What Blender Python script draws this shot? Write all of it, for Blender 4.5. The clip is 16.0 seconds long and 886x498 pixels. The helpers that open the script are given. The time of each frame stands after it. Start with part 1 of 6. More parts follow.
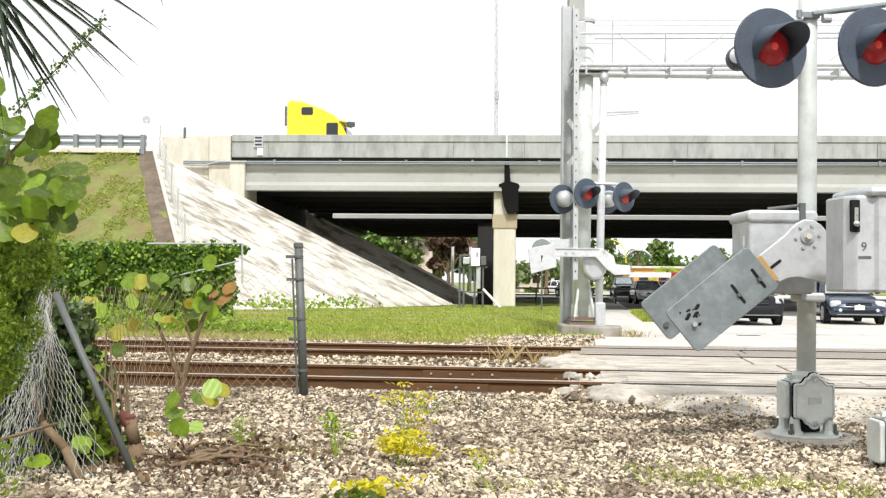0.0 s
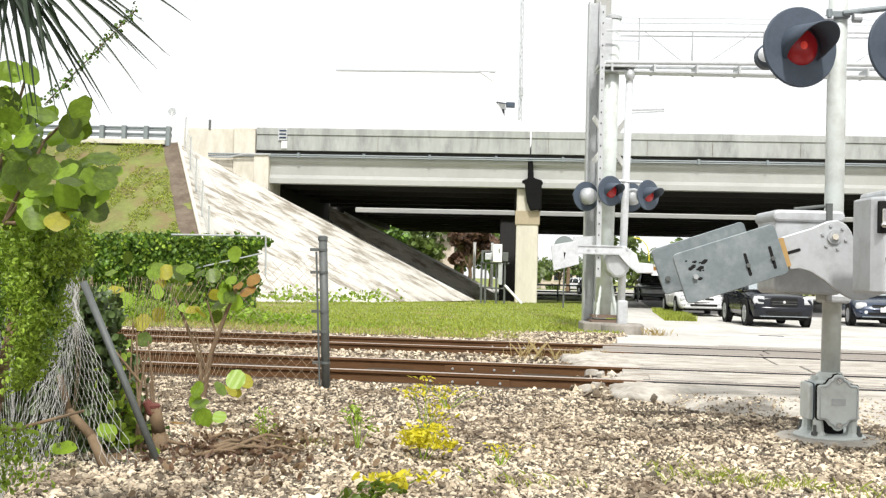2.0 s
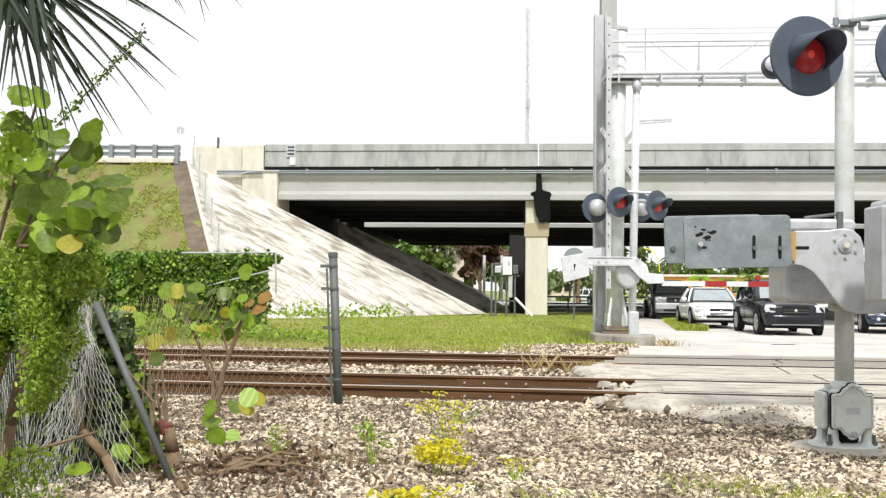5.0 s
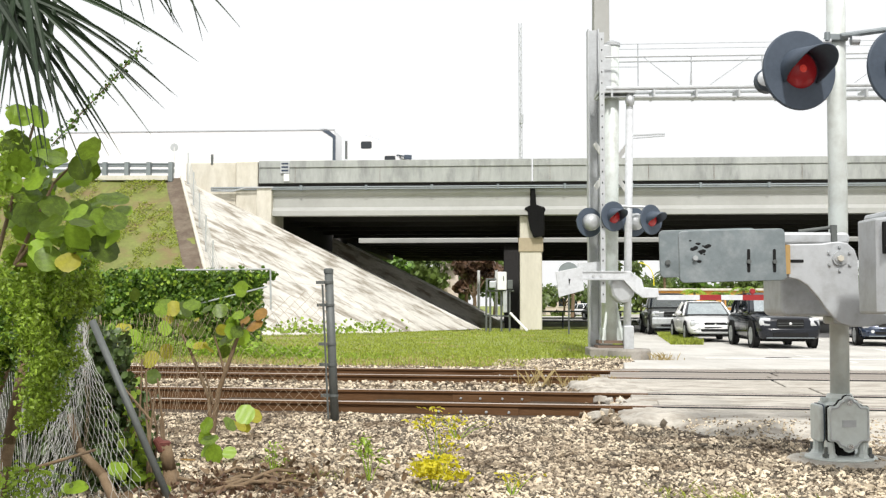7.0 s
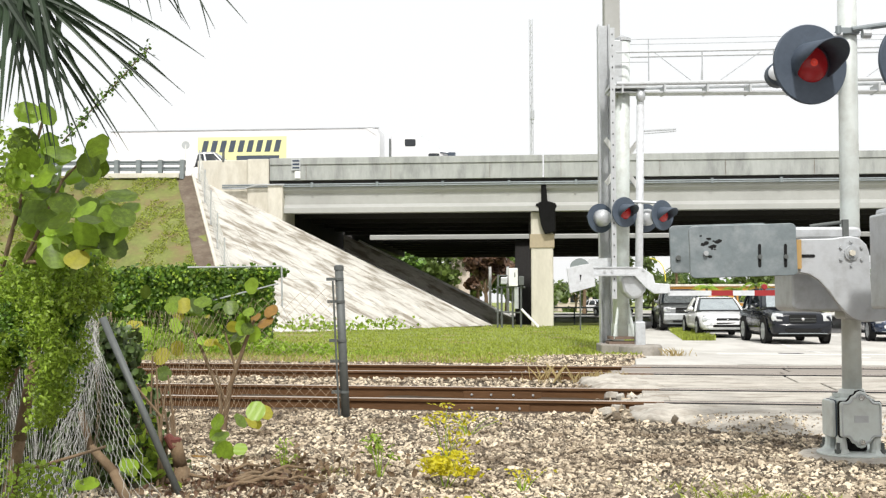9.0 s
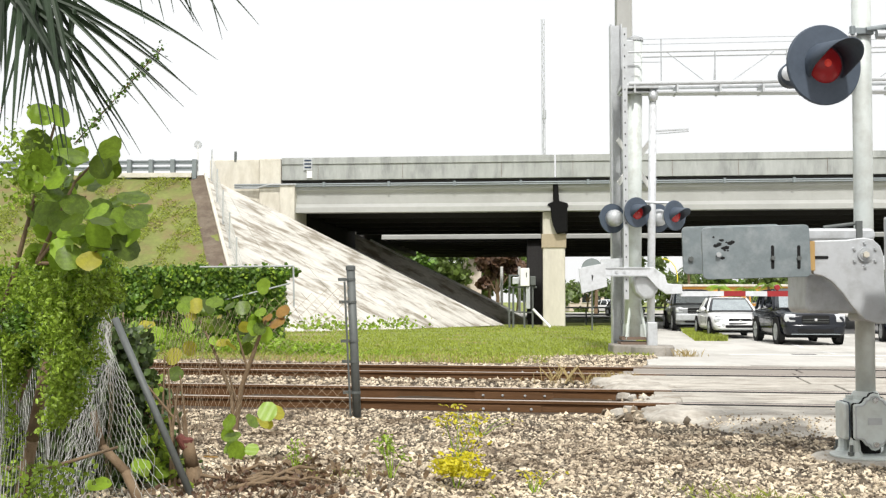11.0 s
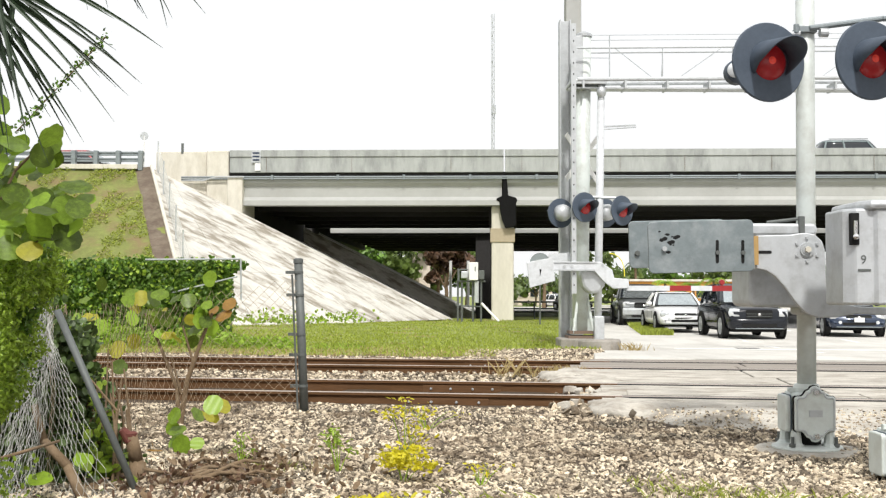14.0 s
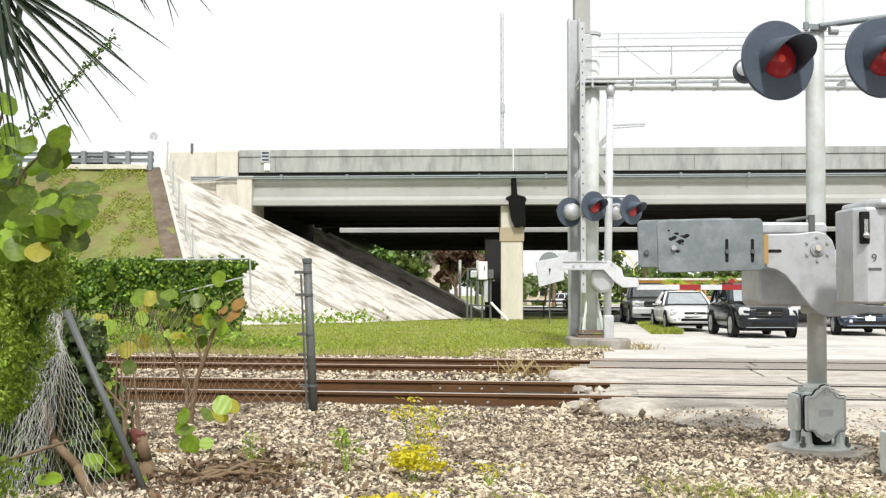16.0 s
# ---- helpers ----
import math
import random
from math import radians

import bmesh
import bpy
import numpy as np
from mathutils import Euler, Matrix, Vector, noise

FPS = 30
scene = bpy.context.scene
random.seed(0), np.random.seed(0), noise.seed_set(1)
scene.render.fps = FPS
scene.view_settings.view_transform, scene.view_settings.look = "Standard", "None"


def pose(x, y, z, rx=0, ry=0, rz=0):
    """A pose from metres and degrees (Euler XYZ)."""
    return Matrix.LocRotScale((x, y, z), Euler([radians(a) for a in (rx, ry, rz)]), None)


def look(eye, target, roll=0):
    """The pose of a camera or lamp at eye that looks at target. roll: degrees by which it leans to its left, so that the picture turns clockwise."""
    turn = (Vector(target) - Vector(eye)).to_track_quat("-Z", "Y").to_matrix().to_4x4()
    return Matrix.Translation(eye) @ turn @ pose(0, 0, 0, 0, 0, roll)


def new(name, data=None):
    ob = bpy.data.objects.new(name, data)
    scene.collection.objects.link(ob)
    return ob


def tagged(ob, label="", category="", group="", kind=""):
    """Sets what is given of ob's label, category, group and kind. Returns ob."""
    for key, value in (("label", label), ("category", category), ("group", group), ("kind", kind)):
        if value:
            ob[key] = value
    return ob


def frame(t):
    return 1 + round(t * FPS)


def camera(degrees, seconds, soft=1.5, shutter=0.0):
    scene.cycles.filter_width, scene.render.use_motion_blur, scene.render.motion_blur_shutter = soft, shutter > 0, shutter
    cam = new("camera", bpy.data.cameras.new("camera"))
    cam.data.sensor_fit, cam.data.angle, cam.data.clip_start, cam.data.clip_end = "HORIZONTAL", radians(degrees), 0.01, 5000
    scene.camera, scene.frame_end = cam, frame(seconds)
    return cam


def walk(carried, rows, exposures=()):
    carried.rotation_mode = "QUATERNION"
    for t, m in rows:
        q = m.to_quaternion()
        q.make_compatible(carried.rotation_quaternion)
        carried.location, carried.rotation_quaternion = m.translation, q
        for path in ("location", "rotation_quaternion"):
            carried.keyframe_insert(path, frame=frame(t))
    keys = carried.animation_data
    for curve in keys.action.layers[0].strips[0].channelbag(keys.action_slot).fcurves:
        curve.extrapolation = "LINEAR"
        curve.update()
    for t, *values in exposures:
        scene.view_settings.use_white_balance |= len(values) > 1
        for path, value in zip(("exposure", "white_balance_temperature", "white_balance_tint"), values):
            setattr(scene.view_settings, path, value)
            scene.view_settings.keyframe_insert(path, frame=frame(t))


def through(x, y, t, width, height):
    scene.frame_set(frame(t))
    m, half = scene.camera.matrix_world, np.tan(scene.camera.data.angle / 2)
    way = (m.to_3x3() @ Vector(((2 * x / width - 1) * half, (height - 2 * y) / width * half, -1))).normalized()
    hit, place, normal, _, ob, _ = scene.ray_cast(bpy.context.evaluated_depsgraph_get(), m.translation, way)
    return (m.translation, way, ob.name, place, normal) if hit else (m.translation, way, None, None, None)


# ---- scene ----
cam = camera(44.0, 16.0, soft=1.3)
EXPOSE = [(0.0, -0.18), (3.5, -0.2), (6.5, -0.32), (9.0, -0.35), (12.5, -0.33), (16.0, -0.33)]
PATH = [  # seconds, x, y, z, tilt, lean, turn
    (0.0, 0.025, 0.013, 0.989, 91.711, -0.474, -0.404),
    (0.5, 0.010, 0.005, 0.983, 91.634, -1.030, -0.407),
    (1.0, 0.003, 0.005, 0.991, 91.703, -1.035, 0.525),
    (1.5, 0.014, -0.005, 0.985, 91.847, -0.930, 1.247),
    (2.0, 0.005, -0.002, 0.985, 91.454, -1.378, 0.707),
    (2.5, 0.002, 0.004, 0.988, 91.325, -1.486, 0.854),
    (3.0, 0.012, 0.005, 0.994, 91.775, -0.694, 1.076),
    (3.5, -0.001, -0.019, 0.994, 91.977, -1.041, 1.195),
    (4.0, -0.001, -0.007, 0.992, 91.824, -0.373, 1.279),
    (6.5, -0.009, -0.014, 1.000, 92.895, -0.598, 1.129),
    (7.0, -0.013, -0.026, 0.996, 92.951, -0.060, 0.938),
    (7.5, -0.012, -0.023, 1.000, 92.899, -0.096, 0.980),
    (8.0, -0.007, -0.012, 1.001, 92.606, -0.109, 1.515),
    (8.5, -0.010, -0.020, 1.004, 92.907, -0.210, 1.829),
    (9.0, -0.001, -0.018, 0.993, 92.774, 0.115, 1.544),
    (11.5, -0.002, -0.010, 1.004, 92.738, -0.057, 2.253),
    (12.0, 0.001, -0.009, 1.000, 92.575, -0.123, 2.237),
    (12.5, 0.009, -0.006, 0.995, 92.555, -0.050, 0.719),
    (13.0, 0.003, -0.001, 0.994, 92.410, -0.193, -0.606),
    (13.5, 0.003, -0.000, 1.005, 92.575, 0.309, -0.911),
    (14.0, 0.004, -0.003, 0.995, 92.451, -0.163, -0.522),
    (14.5, -0.000, -0.000, 1.000, 92.539, -0.001, -0.000),
    (15.0, -0.004, -0.004, 0.995, 92.224, -0.232, 0.461),
    (15.5, 0.001, -0.003, 1.001, 92.352, 0.000, 0.265),
    (16.0, 0.010, 0.007, 0.998, 92.412, -0.050, -0.026),
]
walk(cam, [(t, pose(*p)) for t, *p in PATH], EXPOSE)

# ---- world and sun ----
SUN_UP, SUN_ROUND = 51.0, 176.0          # degrees above the horizon; round from north (+y), clockwise
world = bpy.data.worlds.new("hazy_sky")
scene.world = world
world.use_nodes = True
wn, wl = world.node_tree.nodes, world.node_tree.links
wn.clear()
w_out, w_bg, w_sky, w_mix = (wn.new(k) for k in ("ShaderNodeOutputWorld", "ShaderNodeBackground", "ShaderNodeTexSky", "ShaderNodeMixRGB"))
w_sky.sky_type, w_sky.sun_disc = "NISHITA", False
w_sky.sun_elevation, w_sky.sun_rotation = radians(SUN_UP), radians(SUN_ROUND)
w_sky.dust_density, w_sky.air_density = 6.0, 1.2
w_mix.inputs[0].default_value = 0.8      # thin white cloud over most of the sky
w_mix.inputs[2].default_value = (15.4, 15.5, 15.5, 1)
w_bg.inputs[1].default_value = 0.1
wl.new(w_sky.outputs[0], w_mix.inputs[1]); wl.new(w_mix.outputs[0], w_bg.inputs[0]); wl.new(w_bg.outputs[0], w_out.inputs[0])
sun = new("sun", bpy.data.lights.new("sun", "SUN"))
sun.data.energy, sun.data.angle, sun.data.color = 4.4, radians(4.5), (1.0, 0.975, 0.94)
_a, _e = radians(SUN_ROUND), radians(SUN_UP)
sun.matrix_basis = look((0, 0, 0), (-math.sin(_a) * math.cos(_e), -math.cos(_a) * math.cos(_e), -math.sin(_e)))

# ---- materials ----
def mat(name, color, rough=0.7, metal=0.0, big=0.8, fine=18.0, spread=0.25, dirt=None, amount=0.4, bump=0.15, island=0.0, each=0.0, stretch=(1, 1, 1), clear=0.0, cover=(0.45, 0.7), spin=0.0, lean=0.0):
    """A surface: base colour varied at two scales, an optional stain colour, fine relief."""
    m = bpy.data.materials.new(name)
    m.use_nodes = True
    n, l = m.node_tree.nodes, m.node_tree.links
    b = n["Principled BSDF"]
    b.inputs["Roughness"].default_value, b.inputs["Metallic"].default_value = rough, metal
    b.inputs["Coat Weight"].default_value = clear
    tc, mp = n.new("ShaderNodeTexCoord"), n.new("ShaderNodeMapping")
    mp.inputs["Scale"].default_value = stretch
    src = tc.outputs["Object"]
    if spin or lean:
        sp = n.new("ShaderNodeMapping")
        sp.inputs["Rotation"].default_value = (0, radians(lean), radians(spin))
        l.new(src, sp.inputs[0]); src = sp.outputs[0]
    l.new(src, mp.inputs[0])
    def grain(scale, detail=6.0):
        t = n.new("ShaderNodeTexNoise")
        t.inputs["Scale"].default_value, t.inputs["Detail"].default_value, t.inputs["Roughness"].default_value = scale, detail, 0.65
        l.new(mp.outputs[0], t.inputs["Vector"])
        return t.outputs["Fac"]
    g1, g2 = grain(big), grain(fine)
    add = n.new("ShaderNodeMath"); add.operation = "ADD"
    l.new(g1, add.inputs[0]); l.new(g2, add.inputs[1])
    val = add.outputs[0]
    for weight, node, out in ((island, "ShaderNodeNewGeometry", "Random Per Island"), (each, "ShaderNodeObjectInfo", "Random")):
        if weight:
            src = n.new(node)
            mul = n.new("ShaderNodeMath"); mul.operation = "MULTIPLY_ADD"
            mul.inputs[1].default_value = weight
            l.new(src.outputs[out], mul.inputs[0]); l.new(val, mul.inputs[2])
            sub = n.new("ShaderNodeMath"); sub.operation = "SUBTRACT"; sub.inputs[1].default_value = weight * 0.5
            l.new(mul.outputs[0], sub.inputs[0]); val = sub.outputs[0]
    rng = n.new("ShaderNodeMapRange")
    rng.inputs[1].default_value, rng.inputs[2].default_value = 0.55, 1.45
    rng.inputs[3].default_value, rng.inputs[4].default_value = 1 - spread, 1 + spread
    l.new(val, rng.inputs[0])
    hsv = n.new("ShaderNodeHueSaturation")
    hsv.inputs["Color"].default_value = (*color, 1)
    l.new(rng.outputs[0], hsv.inputs["Value"])
    col = hsv.outputs[0]
    if dirt:
        mask = n.new("ShaderNodeMapRange")
        mask.inputs[1].default_value, mask.inputs[2].default_value = cover
        mask.inputs[4].default_value = amount
        l.new(grain(big * 2.3, 9.0), mask.inputs[0])
        mx = n.new("ShaderNodeMixRGB")
        mx.inputs[2].default_value = (*dirt, 1)
        l.new(mask.outputs[0], mx.inputs[0]); l.new(col, mx.inputs[1])
        col = mx.outputs[0]
    l.new(col, b.inputs["Base Color"])
    if bump:
        bp = n.new("ShaderNodeBump")
        bp.inputs["Strength"].default_value, bp.inputs["Distance"].default_value = bump, 0.02
        l.new(g2, bp.inputs["Height"]); l.new(bp.outputs[0], b.inputs["Normal"])
    return m

def leaf_mat(name, color, spread=0.35, island=0.7, through=0.35, rough=0.45, each=0.0):
    m = mat(name, color, rough, big=3.0, fine=40.0, spread=spread, island=island, bump=0.05, each=each)
    n, l = m.node_tree.nodes, m.node_tree.links
    b, out = n["Principled BSDF"], n["Material Output"]
    tr, mx = n.new("ShaderNodeBsdfTranslucent"), n.new("ShaderNodeMixShader")
    mx.inputs[0].default_value = through
    l.new(b.inputs["Base Color"].links[0].from_socket, tr.inputs["Color"])
    l.new(b.outputs[0], mx.inputs[1]); l.new(tr.outputs[0], mx.inputs[2]); l.new(mx.outputs[0], out.inputs[0])
    return m

def glow_mat(name, color, strength):
    m = mat(name, color, 0.25, big=30, fine=90, spread=0.3)
    b = m.node_tree.nodes["Principled BSDF"]
    b.inputs["Emission Color"].default_value, b.inputs["Emission Strength"].default_value = (*color, 1), strength
    return m

M = dict(
    # Near-black ground: the shade in the gaps between stones is its colour.
    gravel=mat("ballast_gap_shade", (0.06, 0.04, 0.022), 0.9, big=0.9, fine=30, spread=0.3, dirt=(0.06, 0.045, 0.035), amount=0.6, bump=0.6),
    stone=mat("ballast_stone", (0.455, 0.385, 0.285), 0.85, big=1.1, fine=60, spread=0.74, island=1.35, dirt=(0.12, 0.08, 0.045), amount=0.8, cover=(0.46, 0.64)),
    grass=mat("grass_ground", (0.21, 0.255, 0.055), 0.9, big=0.35, fine=9, spread=0.4, dirt=(0.20, 0.17, 0.06), amount=0.6, bump=0.6),
    slope_grass=mat("embankment_turf", (0.155, 0.175, 0.045), 0.9, big=0.5, fine=5, spread=0.5, dirt=(0.19, 0.13, 0.065), amount=0.8, bump=0.8, cover=(0.45, 0.66)),
    dirt=mat("bare_earth", (0.12, 0.09, 0.065), 0.95, big=0.9, fine=12, spread=0.35, dirt=(0.26, 0.23, 0.17), amount=0.5, bump=0.5),
    blade=leaf_mat("grass_blade", (0.31, 0.365, 0.05)),
    dry=leaf_mat("dry_grass", (0.42, 0.33, 0.15)),
    road=mat("worn_concrete_road", (0.55, 0.535, 0.495), 0.85, big=0.35, fine=25, spread=0.2, stretch=(1.6, 0.5, 1), dirt=(0.30, 0.275, 0.24), amount=0.5),
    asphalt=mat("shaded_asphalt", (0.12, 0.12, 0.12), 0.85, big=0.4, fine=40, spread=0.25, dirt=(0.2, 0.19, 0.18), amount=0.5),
    apron=mat("crossing_apron_concrete", (0.47, 0.44, 0.385), 0.88, big=1.3, fine=30, spread=0.4, stretch=(0.6, 1.2, 1), dirt=(0.17, 0.14, 0.105), amount=0.85, bump=0.45),
    timber=mat("grey_crossing_timber", (0.29, 0.26, 0.225), 0.9, big=0.8, fine=14, spread=0.3, stretch=(0.25, 3, 3), dirt=(0.12, 0.10, 0.09), amount=0.5),
    rust=mat("rusty_rail_steel", (0.095, 0.044, 0.014), 0.92, 0.0, big=1.2, fine=22, spread=0.35, stretch=(0.3, 3, 3), dirt=(0.19, 0.10, 0.05), amount=0.5),
    railtop=mat("worn_rail_head", (0.55, 0.47, 0.40), 0.38, 0.6, big=0.8, fine=20, spread=0.25, stretch=(0.2, 3, 3)),
    tie=mat("weathered_tie", (0.17, 0.12, 0.09), 0.9, big=1.5, fine=20, spread=0.3),
    barrier=mat("weathered_barrier_concrete", (0.37, 0.385, 0.37), 0.85, big=0.6, fine=7, spread=0.25, stretch=(0.9, 1, 0.25), dirt=(0.14, 0.15, 0.145), amount=0.65, bump=0.2, cover=(0.5, 0.68)),
    base=mat("weathered_footing_concrete", (0.30, 0.28, 0.25), 0.9, big=2.5, fine=30, spread=0.25, dirt=(0.17, 0.15, 0.12), amount=0.6, bump=0.3),
    girder=mat("painted_concrete_girder", (0.40, 0.405, 0.385), 0.75, big=0.4, fine=6, spread=0.10, stretch=(0.6, 1, 0.6), dirt=(0.30, 0.30, 0.28), amount=0.5),
    # Near-black concrete: the shade under the bridges put into the colour.
    soffit=mat("bridge_shade_concrete", (0.045, 0.043, 0.042), 0.9, big=0.5, fine=8, spread=0.2),
    cream=mat("cream_concrete", (0.63, 0.60, 0.52), 0.8, big=0.7, fine=9, spread=0.14, stretch=(1.2, 1, 0.5), dirt=(0.42, 0.38, 0.29), amount=0.55),
    pier=mat("pier_concrete", (0.60, 0.57, 0.48), 0.8, big=0.5, fine=9, spread=0.12, stretch=(1, 1, 0.4), dirt=(0.42, 0.39, 0.32), amount=0.4),
    tan=mat("tan_pier_band", (0.38, 0.32, 0.22), 0.85, big=1.0, fine=9, spread=0.15),
    tar=mat("black_tar_streak", (0.01, 0.01, 0.01), 0.95, big=2, fine=12, spread=0.3),
    riprap=mat("stained_slope_concrete", (0.56, 0.54, 0.49), 0.9, big=0.8, fine=5.5, spread=0.3, stretch=(0.42, 1.1, 1.6), lean=-26.6, dirt=(0.20, 0.17, 0.125), amount=0.85, bump=0.35, cover=(0.47, 0.61)),
    galv=mat("galvanised_steel", (0.52, 0.54, 0.55), 0.5, 0.55, big=3, fine=25, spread=0.12, dirt=(0.36, 0.37, 0.37), amount=0.5, bump=0.05),
    alum=mat("painted_aluminium", (0.52, 0.54, 0.555), 0.5, 0.3, big=3, fine=22, spread=0.08, dirt=(0.27, 0.27, 0.26), amount=0.5, bump=0.06),
    mast=mat("silver_painted_mast", (0.62, 0.665, 0.64), 0.5, 0.05, big=2, fine=20, spread=0.08, dirt=(0.34, 0.33, 0.29), amount=0.5, bump=0.04),
    plate=mat("weathered_steel_plate", (0.20, 0.235, 0.245), 0.55, 0.35, big=4, fine=20, spread=0.2, dirt=(0.34, 0.37, 0.38), amount=0.7, bump=0.08),
    white=mat("white_paint", (0.78, 0.78, 0.76), 0.5, big=1.5, fine=15, spread=0.06, dirt=(0.55, 0.54, 0.50), amount=0.3, bump=0.04),
    black=mat("black_signal_paint", (0.062, 0.082, 0.112), 0.6, big=3, fine=30, spread=0.25, bump=0.05),
    rubber=mat("black_rubber", (0.025, 0.025, 0.025), 0.8, big=4, fine=30, spread=0.2),
    # Black that stands for shade in openings; scabs and the cover share it.
    hole=mat("dark_recess", (0.02, 0.02, 0.02), 0.9, big=4, fine=30, spread=0.2),
    wood=mat("yellow_wood_spacer", (0.45, 0.29, 0.11), 0.8, big=4, fine=30, spread=0.25, stretch=(1, 1, 0.2)),
    red=mat("red_reflective_paint", (0.27, 0.014, 0.016), 0.45, big=4, fine=30, spread=0.12),
    yellow=mat("yellow_truck_paint", (0.85, 0.72, 0.02), 0.3, big=2, fine=20, spread=0.05, clear=0.5),
    carblack=mat("black_car_paint", (0.006, 0.008, 0.013), 0.2, big=2, fine=20, spread=0.1, clear=0.08, bump=0),
    carwhite=mat("white_car_paint", (0.86, 0.86, 0.86), 0.3, big=2, fine=20, spread=0.04, clear=0.6, bump=0),
    cargrey=mat("grey_car_paint", (0.20, 0.21, 0.21), 0.3, 0.4, big=2, fine=20, spread=0.06, clear=0.6, bump=0),
    carblue=mat("navy_car_paint", (0.03, 0.045, 0.08), 0.25, 0.2, big=2, fine=20, spread=0.06, clear=0.4, bump=0),
    carred=mat("red_car_paint", (0.50, 0.13, 0.13), 0.3, big=2, fine=20, spread=0.06, clear=0.6, bump=0),
    glass=mat("dark_car_glass", (0.02, 0.025, 0.03), 0.06, big=2, fine=20, spread=0.1, clear=0.3, bump=0),
    chrome=mat("bright_metal_trim", (0.75, 0.75, 0.75), 0.2, 0.9, big=4, fine=20, spread=0.05, bump=0),
    lampglass=mat("clear_headlight", (0.7, 0.72, 0.74), 0.12, 0.3, big=9, fine=40, spread=0.15, bump=0),
    bark=mat("grey_brown_bark", (0.17, 0.115, 0.065), 0.9, big=4, fine=30, spread=0.35, dirt=(0.28, 0.215, 0.14), amount=0.5, bump=0.5),
    cut=mat("red_cut_wood", (0.13, 0.04, 0.03), 0.85, big=6, fine=40, spread=0.3),
    grape=leaf_mat("sea_grape_leaf", (0.205, 0.315, 0.03), 0.6, 0.4, 0.45, 0.35, 1.1),
    grape_old=leaf_mat("yellowing_leaf", (0.36, 0.34, 0.035), 0.4, 0.9, 0.4),
    rusty_leaf=leaf_mat("orange_dry_leaf", (0.27, 0.15, 0.03), 0.4, 0.9, 0.3),
    vine=leaf_mat("fine_vine_leaf", (0.28, 0.40, 0.045), 0.45, 0.9, 0.4),
    hedge=leaf_mat("dense_hedge_leaf", (0.105, 0.195, 0.025), 0.5, 0.9, 0.25),
    weed=leaf_mat("yellow_green_weed", (0.62, 0.56, 0.03), 0.3, 0.8, 0.45),
    palm=leaf_mat("palm_blade", (0.035, 0.058, 0.03), 0.5, 0.3, 0.25, 0.4, 0.9),
    # Thicket shade is in this dark tone; far_tree is the lit copy.
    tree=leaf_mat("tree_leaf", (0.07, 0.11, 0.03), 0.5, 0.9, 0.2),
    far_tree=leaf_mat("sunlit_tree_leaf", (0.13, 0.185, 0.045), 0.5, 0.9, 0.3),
    # Pale metal stands for the sky's reflection on the glass.
    windscreen=mat("sky_reflection_windscreen", (0.50, 0.55, 0.56), 0.08, 0.75, big=2, fine=20, spread=0.25, bump=0),
    guard=mat("weathered_guard_steel", (0.24, 0.27, 0.28), 0.55, 0.4, big=2, fine=20, spread=0.2),
    signyellow=mat("pale_yellow_panel", (0.88, 0.87, 0.42), 0.5, big=2, fine=20, spread=0.06, bump=0),
    gatewhite=mat("weathered_white_gate", (0.60, 0.62, 0.64), 0.5, 0.1, big=4, fine=25, spread=0.12, dirt=(0.36, 0.37, 0.37), amount=0.5, bump=0.06),
    hanging=leaf_mat("dead_hanging_leaf", (0.13, 0.075, 0.045), 0.4, 0.8, 0.15),
    wire=mat("galvanised_wire", (0.45, 0.45, 0.42), 0.55, 0.2, big=3, fine=20, spread=0.3),
    cargreen=mat("grey_green_car_paint", (0.27, 0.33, 0.33), 0.3, 0.3, big=2, fine=20, spread=0.06, clear=0.5, bump=0),
    rustwire=mat("rusty_wire", (0.36, 0.28, 0.19), 0.8, 0.2, big=3, fine=20, spread=0.3),
    pipe=mat("dull_fence_pipe", (0.12, 0.13, 0.125), 0.6, 0.25, big=4, fine=25, spread=0.25, dirt=(0.10, 0.11, 0.10), amount=0.5),
    orange=mat("orange_stucco", (0.62, 0.30, 0.07), 0.85, big=0.5, fine=5, spread=0.1),
    pink=mat("pale_pink_stucco", (0.62, 0.53, 0.46), 0.85, big=0.5, fine=5, spread=0.08),
    signal_red=glow_mat("lit_red_lens", (0.25, 0.012, 0.014), 0.32),
    lamp_core=glow_mat("glowing_red_core", (0.55, 0.05, 0.035), 0.55),
    dim_red=glow_mat("dim_red_lens", (0.35, 0.02, 0.02), 0.12),
)

# Low specular keeps tar and the painted-in shade colours near black.
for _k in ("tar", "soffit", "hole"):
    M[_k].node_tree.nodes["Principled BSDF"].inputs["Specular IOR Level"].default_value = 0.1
M["carblack"].node_tree.nodes["Principled BSDF"].inputs["Specular IOR Level"].default_value = 0.42

# ---- building helpers ----
def thing(name, label, category, group="", kind="", m=None):
    ob = new(name)
    if m is not None:
        ob.matrix_basis = m
    return tagged(ob, label, category, group, kind)

def mesh_of(bm, name, smooth=False):
    me = bpy.data.meshes.new(name)
    bm.normal_update()
    if smooth:
        for f in bm.faces:
            f.smooth = True
    bm.to_mesh(me)
    bm.free()
    return me

def part(name, bm, material, parent=None, label="", smooth=False, bevel=0.0, kind="", m=None):
    ob = new(name, mesh_of(bm, name, smooth))
    for mm in (material if isinstance(material, (list, tuple)) else [material]):
        ob.data.materials.append(mm)
    if parent is not None:
        ob.parent = parent
    if m is not None:
        ob.matrix_basis = m
    if bevel:
        md = ob.modifiers.new("edge", "BEVEL")
        md.width, md.segments, md.limit_method, md.angle_limit = bevel, 2, "ANGLE", radians(40)
    return tagged(ob, label, kind=kind)

